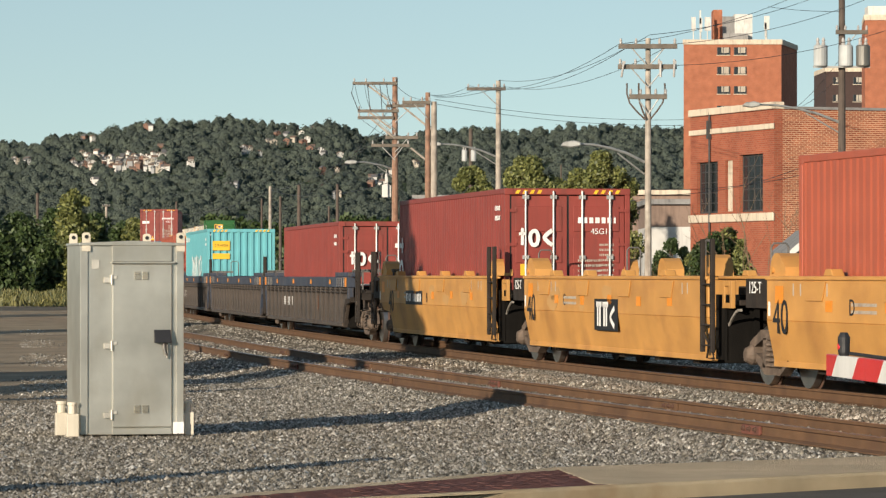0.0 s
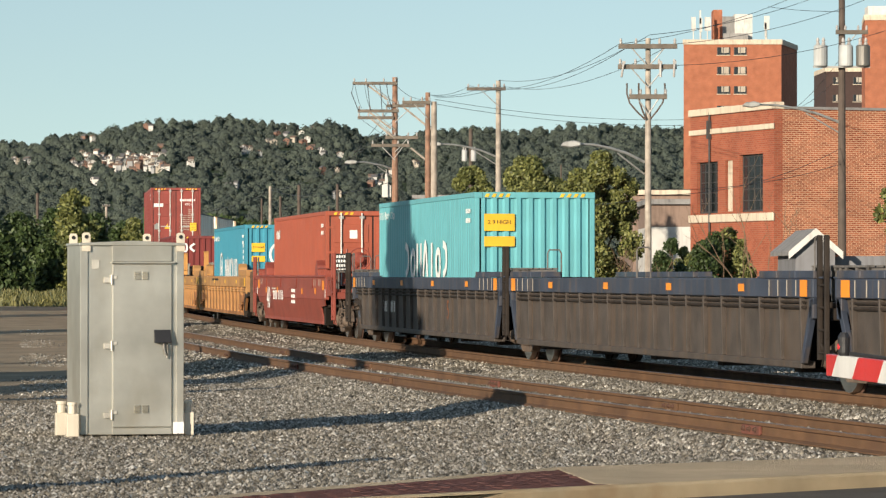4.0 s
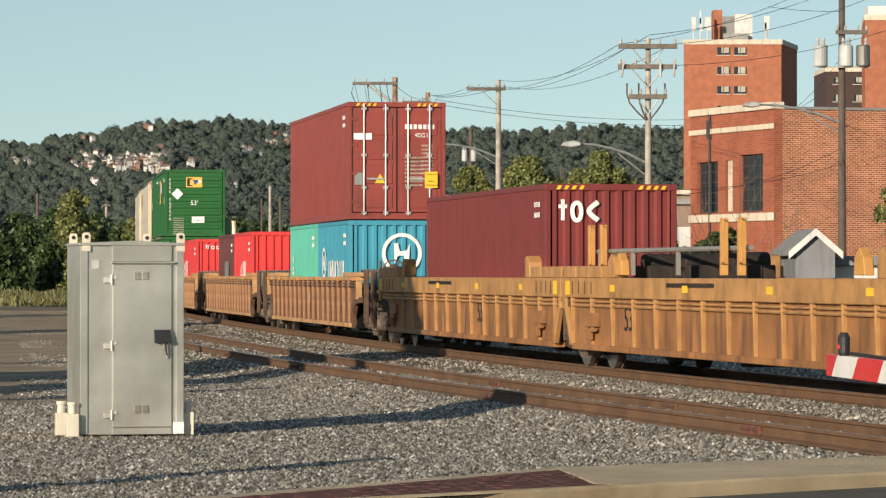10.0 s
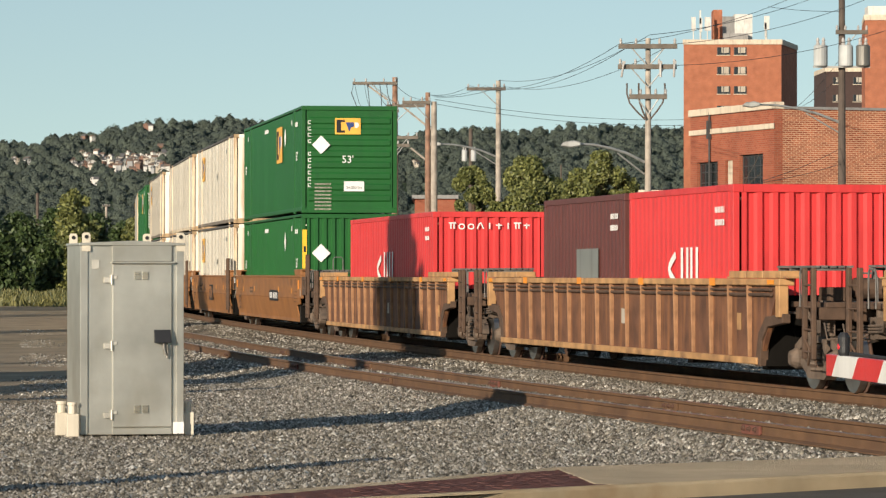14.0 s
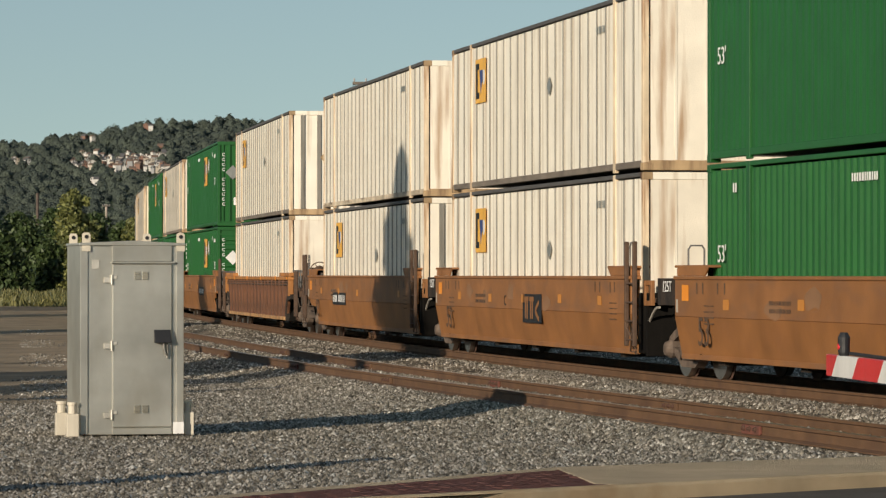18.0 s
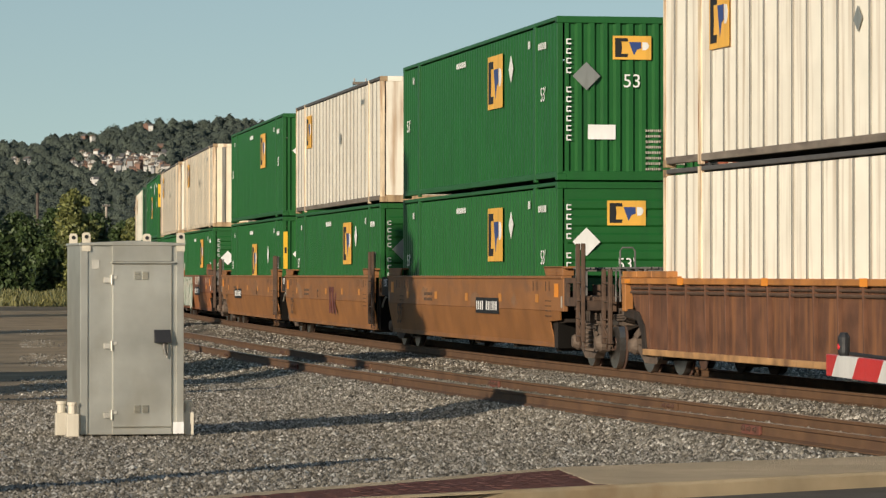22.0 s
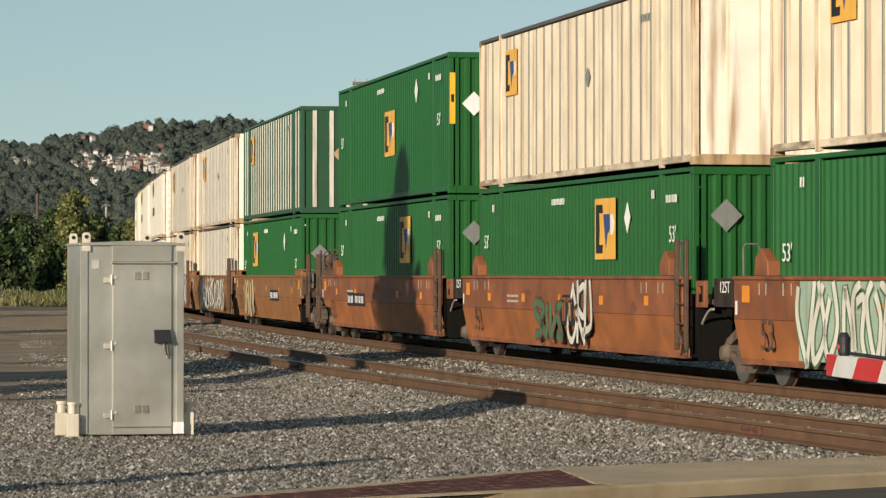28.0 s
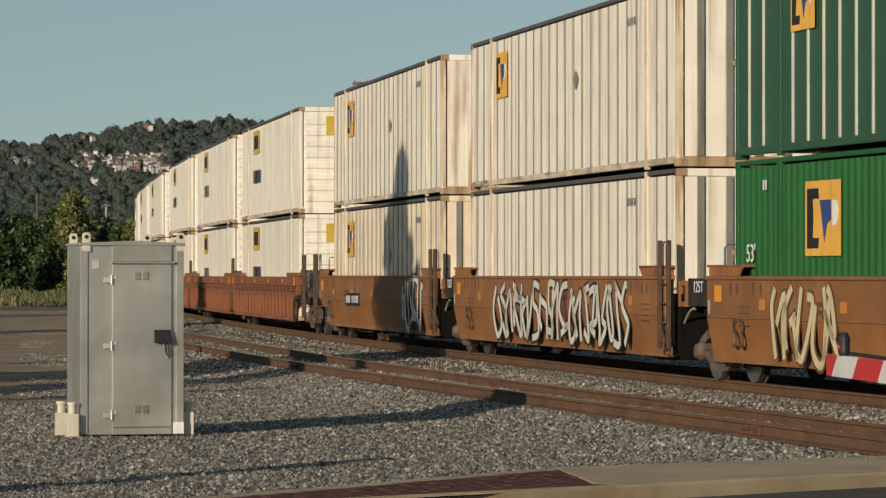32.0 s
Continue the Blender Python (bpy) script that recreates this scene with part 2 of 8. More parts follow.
def corrugated(length, height, pitch, depth, along="x"):
    """A trapezoid-folded sheet with thickness, folds upright, from 0 to length and 0 to height; outward is -y."""
    n = max(2, round(length / pitch))
    p = length / n
    prof = []
    for i in range(n):
        prof += [((i + f) * p, d) for f, d in ((0.0, 0.0), (0.32, 0.0), (0.5, depth), (0.82, depth))]
    prof.append((length, 0.0))
    bm = bmesh.new()
    lo, hi = [bm.verts.new((x, y, 0)) for x, y in prof], [bm.verts.new((x, y, height)) for x, y in prof]
    for i in range(len(prof) - 1):
        bm.faces.new((lo[i], lo[i + 1], hi[i + 1], hi[i]))
    return bm


def bars(rows, widths, height, gap, mat, seed=1):
    """Unreadable writing: rows of short bars."""
    rng = random.Random(seed)
    bm = bmesh.new()
    for r in range(rows):
        x = 0.0
        while x < widths:
            w = min(rng.uniform(0.35, 0.8) * height, widths - x)
            box(bm, x, x + w, -0.003, 0.0, -r * (height + gap) - height, -r * (height + gap))
            x += w + height * 0.35
    return mesh_of(bm, mat, "writing_bars")


def diamond(size, mat):
    def make():
        bm = bmesh.new()
        h = size / 2
        prism(bm, ((-h, 0), (0, -h), (h, 0), (0, h)), "y", -0.012, 0.0)
        return mesh_of(bm, mat, "placard")
    return cached(("diamond", size, mat.name), make)


def slab(w, h, mat, d=0.004):
    def make():
        bm = bmesh.new()
        box(bm, -w / 2, w / 2, -d, 0, -h / 2, h / 2)
        return mesh_of(bm, mat, "plate")
    return cached(("slab", w, h, d, mat.name), make)




def on_side(x, z, w, proud=0.006):
    return pose(x, -w / 2 - proud, z)


def on_front(y, z, l, proud=0.006):
    """A mark on the leading end; y runs to the camera's left in the thing's space."""
    return pose(l / 2 + proud, y, z, 0, 0, 90)


def emp_logo(parent, m, wide, tall):
    """Orange panel with a dark block on one side and a blue wedge on the other."""
    pan = twin("logo_panel", slab(wide, tall, LOGO_ORANGE), parent, m, "orange logo panel with dark and blue shapes")

    def dark():
        bm = bmesh.new()
        a, b = wide, tall
        prism(bm, [(x * a, z * b) for x, z in ((-0.44, -0.4), (-0.12, -0.4), (-0.1, -0.26), (-0.28, -0.26), (-0.26, 0.0), (-0.28, 0.26), (-0.1, 0.26), (-0.12, 0.4), (-0.44, 0.4))], "y", -0.008, -0.004)
        return mesh_of(bm, BLACK_MARK, "logo_block")

    def blue():
        bm = bmesh.new()
        a, b = wide, tall
        prism(bm, [(x * a, z * b) for x, z in ((0.05, -0.32), (0.13, -0.08), (0.24, -0.02), (0.23, 0.24), (-0.08, 0.24))], "y", -0.008, -0.004)
        return mesh_of(bm, LOGO_BLUE, "logo_wedge")

    def bowl():
        bm = bmesh.new()
        a, b = wide, tall
        prism(bm, [(x * a, z * b) for x, z in ((0.27, -0.1), (0.36, -0.1), (0.42, -0.02), (0.44, 0.1), (0.4, 0.22), (0.27, 0.24))], "y", -0.008, -0.004)
        return mesh_of(bm, WHITE_MARK, "logo_bowl")
    twin("logo_bowl", cached(("lw", wide, tall), bowl), pan)
    twin("logo_block", cached(("ld", wide, tall), dark), pan)
    twin("logo_wedge", cached(("lb", wide, tall), blue), pan)


def stroke(bm, pts, wide, y0, y1):
    """A sprayed line: a flat ribbon of even width along a smoothed run of points."""
    run_ = []
    for i in range(len(pts) - 1):
        p0, p1, p2, p3 = pts[max(i - 1, 0)], pts[i], pts[i + 1], pts[min(i + 2, len(pts) - 1)]
        for k in range(5):
            t = k / 5
            run_.append([0.5 * (2 * b_ + (c_ - a_) * t + (2 * a_ - 5 * b_ + 4 * c_ - d_) * t * t + (3 * b_ - a_ - 3 * c_ + d_) * t ** 3) for a_, b_, c_, d_ in zip(p0, p1, p2, p3)])
    run_.append(list(pts[-1]))
    rows = []
    for i, p in enumerate(run_):
        q0, q1 = run_[max(i - 1, 0)], run_[min(i + 1, len(run_) - 1)]
        dx, dz = q1[0] - q0[0], q1[1] - q0[1]
        ln = math.hypot(dx, dz) or 1
        nx, nz = -dz / ln * wide, dx / ln * wide
        rows.append([bm.verts.new((p[0] + s * nx, y, p[1] + s * nz)) for s, y in ((-1, y0), (1, y0), (1, y1), (-1, y1))])
    for ra, rb in zip(rows, rows[1:]):
        for k in range(4):
            bm.faces.new((ra[k], ra[(k + 1) % 4], rb[(k + 1) % 4], rb[k]))
    bm.faces.new(rows[0]), bm.faces.new(rows[-1][::-1])


SHAPES = {  # plain bars, bends and rings in a unit box
    "cross": (((0.5, 0.9), (0.5, 0.0)), ((0.1, 0.6), (0.9, 0.6))),
    "ring": (((0.85, 0.38), (0.75, 0.66), (0.5, 0.76), (0.22, 0.64), (0.14, 0.38), (0.25, 0.1), (0.5, 0.0), (0.75, 0.1), (0.85, 0.38)),),
    "chevron": (((0.85, 0.8), (0.2, 0.4), (0.85, 0.0)),),
    "posts": (((0.15, 0.0), (0.15, 1.0)), ((0.85, 0.0), (0.85, 1.0))),
    "peak": (((0.1, 0.0), (0.5, 1.0), (0.9, 0.0)),),
    "stem": (((0.5, 0.0), (0.5, 1.0)),),
    "arc": (((0.2, 0.95), (0.7, 0.8), (0.75, 0.3), (0.25, 0.05)),),
    "comb": (((0.02, 0.95), (0.98, 0.95)), ((0.3, 0.0), (0.3, 0.95)), ((0.7, 0.0), (0.7, 0.95))),
}


def blob_word(parent, m, widths, height, mat, seed=0, kinds=()):
    """A trade name as plain bars, bends and rings of its size and colour."""
    def make():
        rng = random.Random(seed)
        bm = bmesh.new()
        x = -sum(widths) / 2
        for i, w in enumerate(widths):
            shape = kinds[i % len(kinds)] if kinds else rng.choice(sorted(SHAPES))
            for line in SHAPES[shape]:
                stroke(bm, [(x + w * (0.08 + 0.84 * u), (v_ - 0.5) * height) for u, v_ in line], min(0.11 * height, 0.14 * w), -0.004, 0.0)
            x += w
        bmesh.ops.recalc_face_normals(bm, faces=bm.faces)
        return mesh_of(bm, mat, "trade_mark")
    return tagged(twin("trade_mark", cached(("blob", tuple(widths), height, mat.name, seed, kinds), make), parent, m, "white trade mark shapes"), kind="stuff")


def ring_mark(parent, m, r, mat):
    def make():
        bm = bmesh.new()
        k = 32
        rows = [[bm.verts.new((q * math.cos(2 * math.pi * i / k), y, q * math.sin(2 * math.pi * i / k))) for i in range(k)] for q, y in ((r, 0), (r, -0.004), (r * 0.82, -0.004), (r * 0.82, 0))]
        for ra, rb in zip(rows, rows[1:]):
            for i in range(k):
                bm.faces.new((ra[i], ra[(i + 1) % k], rb[(i + 1) % k], rb[i]))
        prism(bm, ((-0.4 * r, 0.5 * r), (-0.2 * r, 0.5 * r), (-0.1 * r, 0.1 * r), (0.25 * r, 0.15 * r), (0.4 * r, 0.5 * r), (0.36 * r, -0.5 * r), (0.16 * r, -0.5 * r), (0.1 * r, -0.12 * r), (-0.2 * r, -0.12 * r), (-0.36 * r, -0.5 * r)), "y", -0.004, 0)
        bmesh.ops.recalc_face_normals(bm, faces=bm.faces)
        return mesh_of(bm, mat, "ring_mark")
    return twin("ring_mark", cached(("ring", r, mat.name), make), parent, m, "white ring trade mark")


# ---- shipping containers: +x is the leading end ----
def container(style, colour, length, height, end, label, width=2.438, coat=None, bar_mat=None, fold=0.014, sill=None):
    """style: folded or posted sides; end: doors, folded, ribbed, flat or posted."""
    c = thing("shipping_container", label, "container", "containers on the train")
    mat = coat or BOX_PAINT[colour]
    L, W, H = length, width, height
    top = RAIL_DARK if colour == "white" else mat
    pw = 0.13
    # frame
    def bar(x0, x1, y0, y1, z0, z1, m):
        def make():
            bm = bmesh.new()
            box(bm, x0, x1, y0, y1, z0, z1)
            return mesh_of(bm, m, "bar", 0.008)
        return cached(("bar", x0, x1, y0, y1, z0, z1, m.name), make)
    inner = 6.096 if L > 13 else None
    for sy in (-1, 1):
        y0, y1 = sorted((sy * W / 2, sy * (W / 2 - 0.1)))
        twin("top_rail", bar(-L / 2 + pw, L / 2 - pw, y0, y1, H - (0.07 if L > 13 else 0.1), H, top), c)
        twin("bottom_rail", bar(-L / 2 + pw, L / 2 - pw, y0, y1, 0.05 if L > 13 else 0, 0.16, (sill or SILL_STAIN) if colour == "white" else mat), c)
        for sx in (-1, 1):
            x0, x1 = sorted((sx * L / 2, sx * (L / 2 - pw)))
            cm = CORNER_RUST if colour == "white" and end != "smooth" else mat
            twin("corner_post", bar(x0, x1, y0, y1, 0.12, H - 0.12, POST_STAIN if colour == "white" and style == "posted" else mat), c)
            for z in (0, H - 0.12):
                twin("corner_casting", bar(*sorted((sx * (L / 2 + 0.004), sx * (L / 2 - 0.178))), *sorted((sy * (W / 2 + 0.004), sy * (W / 2 - 0.162))), z, z + 0.12, cm), c)
            if inner:  # stacking posts at the forty foot places
                x = sx * inner
                twin("stacking_post", bar(x - 0.09, x + 0.09, *sorted((sy * (W / 2 + 0.004), sy * (W / 2 - 0.06))), 0, H, POST_STAIN if colour == "white" else mat), c)
    # walls
    def side():
        if style == "folded":
            bm = corrugated(L - 2 * pw, H - 0.2, 0.26, fold)
        else:
            bm = bmesh.new()
            box(bm, 0, L - 2 * pw, 0.0, 0.03, 0, H - 0.2)
        return mesh_of(bm, mat, "side_panel")
    sm = cached(("side", style, mat.name, L, H, fold), side)
    near = twin("side_panel", sm, c, pose(-L / 2 + pw, -W / 2 + 0.012, 0.1))
    twin("side_panel", sm, c, pose(L / 2 - pw, W / 2 - 0.012, 0.1, 0, 0, 180))
    if style == "posted":
        pm = POST_PALE if colour == "greenpost" else POST_GREY
        def rib():
            bm = bmesh.new()
            box(bm, -0.035, 0.035, -0.028, 0, 0.16, H - 0.1)
            return mesh_of(bm, pm, "wall_post", 0.006)
        rm = cached(("rib", colour, H), rib)
        n = 25
        for i in range(1, n):
            x = -L / 2 + L * i / n
            if abs(abs(x) - 6.096) > 0.2:
                twin("wall_post", rm, c, pose(x, -W / 2 + 0.02, 0))
    bm = bmesh.new()
    box(bm, -L / 2 + 0.1, L / 2 - 0.1, -W / 2 + 0.1, W / 2 - 0.1, H - 0.06, H - 0.02)
    part("roof", bm, mat if colour != "white" else POST_PALE, c)
    bm = bmesh.new()
    box(bm, -L / 2 + 0.1, L / 2 - 0.1, -W / 2 + 0.1, W / 2 - 0.1, 0.1, 0.16)
    part("floor_pan", bm, RAIL_DARK, c)
    bm = bmesh.new()
    box(bm, -L / 2 + 0.02, -L / 2 + 0.06, -W / 2 + 0.1, W / 2 - 0.1, 0.1, H - 0.1)
    part("rear_wall", bm, mat, c)
    # leading end
    fx = L / 2
    for z0, z1, nm in ((H - 0.12, H, "end_header"), (0, 0.16, "end_sill")):
        twin(nm, bar(fx - 0.12, fx - 0.004, -W / 2 + 0.1, W / 2 - 0.1, z0, z1, CORNER_RUST if colour == "white" and nm == "end_sill" and style == "posted" else mat), c)
    wi = W - 0.26
    if end == "doors":
        for k, sy in enumerate((-1, 1)):
            y0, y1 = sorted((sy * 0.008, sy * (wi / 2 + 0.02)))
            bm = bmesh.new()
            box(bm, fx - 0.06, fx - 0.022, y0, y1, 0.18, H - 0.14)
            d = part("door", bm, mat, c, bevel=0.006)
            for j in range(4):
                za = 0.28 + j * (H - 0.5) / 4
                bm = bmesh.new()
                box(bm, fx - 0.0218, fx - 0.004, y0 + 0.1, y1 - 0.1, za, za + (H - 0.5) / 4 - 0.12)
                part("pressed_panel", bm, mat, d, bevel=0.008)
            bm = bmesh.new()
            box(bm, fx - 0.05, fx - 0.02, y0 - 0.006, y0 + 0.02, 0.17, H - 0.13)
            part("gasket", bm, RUBBER, d)
            for yb in (0.28, 0.82):
                bm = bmesh.new()
                tube(bm, ((fx + 0.025, sy * yb, 0.1), (fx + 0.025, sy * yb, H - 0.05)), 0.022, 8)
                for z in (0.12, 0.75, 1.55, H - 0.2):
                    box(bm, fx - 0.02, fx + 0.045, sy * yb - 0.06, sy * yb + 0.06, z, z + 0.07)
                bar_ob = part("locking_bar", bm, bar_mat or BAR_STEEL, d, "" if bar_mat else "galvanised steel locking bar")
            bm = bmesh.new()
            box(bm, fx + 0.03, fx + 0.05, *sorted((sy * 0.28, sy * 0.75)), 0.98, 1.02)
            part("door_handle", bm, bar_mat or BAR_STEEL, d)
            for z in (0.4, 1.1, 1.8, H - 0.45):
                bm = bmesh.new()
                box(bm, fx - 0.03, fx + 0.012, *sorted((sy * (wi / 2 - 0.1), sy * (wi / 2 + 0.1))), z, z + 0.06)
                part("hinge", bm, mat, d)
    elif end == "folded":
        bm = corrugated(wi, H - 0.26, 0.245, 0.05)
        ob = part("end_panel", bm, mat, c)
        ob.matrix_basis = pose(fx - 0.012, -wi / 2, 0.15, 0, 0, 90)
    elif end == "ribbed":  # level pressed ribs
        bm = bmesh.new()
        box(bm, fx - 0.06, fx - 0.035, -wi / 2, wi / 2, 0.15, H - 0.1)
        ob = part("end_panel", bm, mat, c)
        n = 8
        for j in range(n):
            za = 0.3 + j * (H - 0.5) / n
            bm = bmesh.new()
            prism(bm, ((fx - 0.034, za), (fx - 0.004, za + 0.04), (fx - 0.004, za + 0.16), (fx - 0.034, za + 0.2)), "y", -wi / 2 + 0.06, wi / 2 - 0.06)
            part("end_rib", bm, mat, c)
    elif end == "posted":
        bm = bmesh.new()
        box(bm, fx - 0.06, fx - 0.03, -wi / 2, wi / 2, 0.15, H - 0.1)
        part("end_panel", bm, mat, c)
        for y in (-0.92, -0.46, 0.0, 0.46, 0.92):
            bm = bmesh.new()
            box(bm, fx - 0.03, fx + 0.01, y - 0.06, y + 0.06, 0.16, H - 0.12)
            part("end_post", bm, POST_PALE if colour == "greenpost" else POST_GREY, c, bevel=0.008)
    else:
        bm = bmesh.new()
        box(bm, fx - 0.06, fx - 0.02, -wi / 2, wi / 2, 0.15, H - 0.1)
        part("end_panel", bm, END_STAIN if colour == "white" else mat, c)
        if colour == "white":  # riveted seams and a dark data plate
            for y in (-0.75, -0.25, 0.3, 0.85):
                bm = bmesh.new()
                box(bm, fx - 0.021, fx - 0.014, y - 0.02, y + 0.02, 0.17, H - 0.12)
                part("seam_strip", bm, mat, c)
    return c


# ---- well cars ----
def wheel_truck(parent, x):
    """A two-axle truck: side frames, springs, bearings and wheels, under a car at x."""
    def frame_mesh():
        bm = bmesh.new()
        for poly in (((-1.1, 0.42), (-1.0, 0.62), (-0.5, 0.8), (0.5, 0.8), (1.0, 0.62), (1.1, 0.42), (0.9, 0.52), (0.44, 0.66), (-0.44, 0.66), (-0.9, 0.52)),
                     ((-0.9, 0.5), (-0.5, 0.4), (-0.3, 0.26), (0.3, 0.26), (0.5, 0.4), (0.9, 0.5), (0.72, 0.34), (0.34, 0.16), (-0.34, 0.16), (-0.72, 0.34)),
                     ((-0.42, 0.26), (-0.3, 0.26), (-0.27, 0.68), (-0.42, 0.68)), ((0.42, 0.26), (0.3, 0.26), (0.27, 0.68), (0.42, 0.68))):
            prism(bm, poly, "y", -0.08, 0.08)
        for bx in (-0.89, 0.89):
            lathe(bm, ((0.05, -0.2), (0.1, -0.19), (0.13, -0.13), (0.15, -0.1), (0.15, 0.05)), (bx, 0, 0.43), "y", 14)
        return mesh_of(bm, TRUCK_DUST, "truck_frame", 0.0)

    def spring_mesh():
        bm = bmesh.new()
        for j in range(5):
            lathe(bm, ((0.07, -0.032), (0.108, -0.014), (0.108, 0.014), (0.07, 0.032)), (0, 0, 0.3 + j * 0.074), "z", 10)
        return mesh_of(bm, TRUCK_DUST, "coil_spring")

    def wheel_mesh():
        bm = bmesh.new()
        lathe(bm, ((0.06, -0.09), (0.12, -0.08), (0.14, -0.03), (0.33, -0.02), (0.35, -0.065), (0.415, -0.065), (0.42, 0.05), (0.455, 0.06), (0.45, 0.075), (0.34, 0.07), (0.2, 0.03)), (0, 0, 0), "y", 24)
        return mesh_of(bm, WHEEL_RUST, "wheel")

    def tread_mesh():
        bm = bmesh.new()
        lathe(bm, ((0.37, -0.068), (0.424, -0.068), (0.424, 0.03), (0.37, 0.03)), (0, 0, 0), "y", 24)
        return mesh_of(bm, WHEEL_TREAD, "tread")

    def beam():
        bm = bmesh.new()
        box(bm, -0.22, 0.22, -0.95, 0.95, 0.45, 0.72)
        for bx in (-0.89, 0.89):
            tube(bm, ((bx, -0.8, 0.42), (bx, 0.8, 0.42)), 0.08, 8)
        for bx in (-0.42, 0.42):
            tube(bm, ((bx, -0.85, 0.36), (bx, 0.85, 0.36)), 0.05, 6)
        return mesh_of(bm, STEEL_DARK, "bolster")

    def shoe():
        bm = bmesh.new()
        prism(bm, ((-0.06, 0.2), (0.03, 0.2), (0.07, 0.36), (0.03, 0.54), (-0.06, 0.54)), "y", -0.06, 0.06)
        return mesh_of(bm, STEEL_DARK, "brake_shoe", 0.01)
    bol = twin("truck", cached("beam", beam), parent, pose(x, 0, 0), "dusty brown steel wheel truck")
    for sy in (-1, 1):
        rot = 0 if sy < 0 else 180
        fr = twin("side_frame", cached("tf", frame_mesh), bol, pose(0, sy * 1.0, 0, 0, 0, rot))
        for k in (-0.14, 0.1):
            twin("coil_spring", cached("coil", spring_mesh), bol, pose(k, sy * 1.03, 0))
        for bx in (-0.89, 0.89):
            twin("wheel", cached("wheel", wheel_mesh), bol, pose(bx, sy * 0.78, 0.42, 0, 0, rot))
            twin("wheel_tread", cached("tread", tread_mesh), bol, pose(bx, sy * 0.78, 0.42, 0, 0, rot))
            if sy < 0:
                twin("brake_shoe", cached("shoe", shoe), bol, pose(bx * 0.48, -0.78, 0, 0, 0, 0 if bx < 0 else 180))
    return bol


_grime = paint("grimy_brown_steel", (0.095, 0.055, 0.034), 0.8, var=0.35, scale=3, dirt=(0.03, 0.02, 0.015), dirty=0.5, streak=(2, 2, 2))
GRIMY = {k_: _grime for k_ in ("ochre_car_paint", "faded_brown_car_paint", "orange_car_paint", "rusty_brown_car_paint")}
GRIMY["red_car_paint"] = CAR_PAINT["red"]
GRATING = paint("grey_walkway_grating", (0.16, 0.15, 0.14), 0.7, 0.3, var=0.25, scale=6, dirty=0.4)
CAR_TOP, CAR_BOT, CAR_Y, CREASE = 1.535, 0.34, 1.45, 0.95


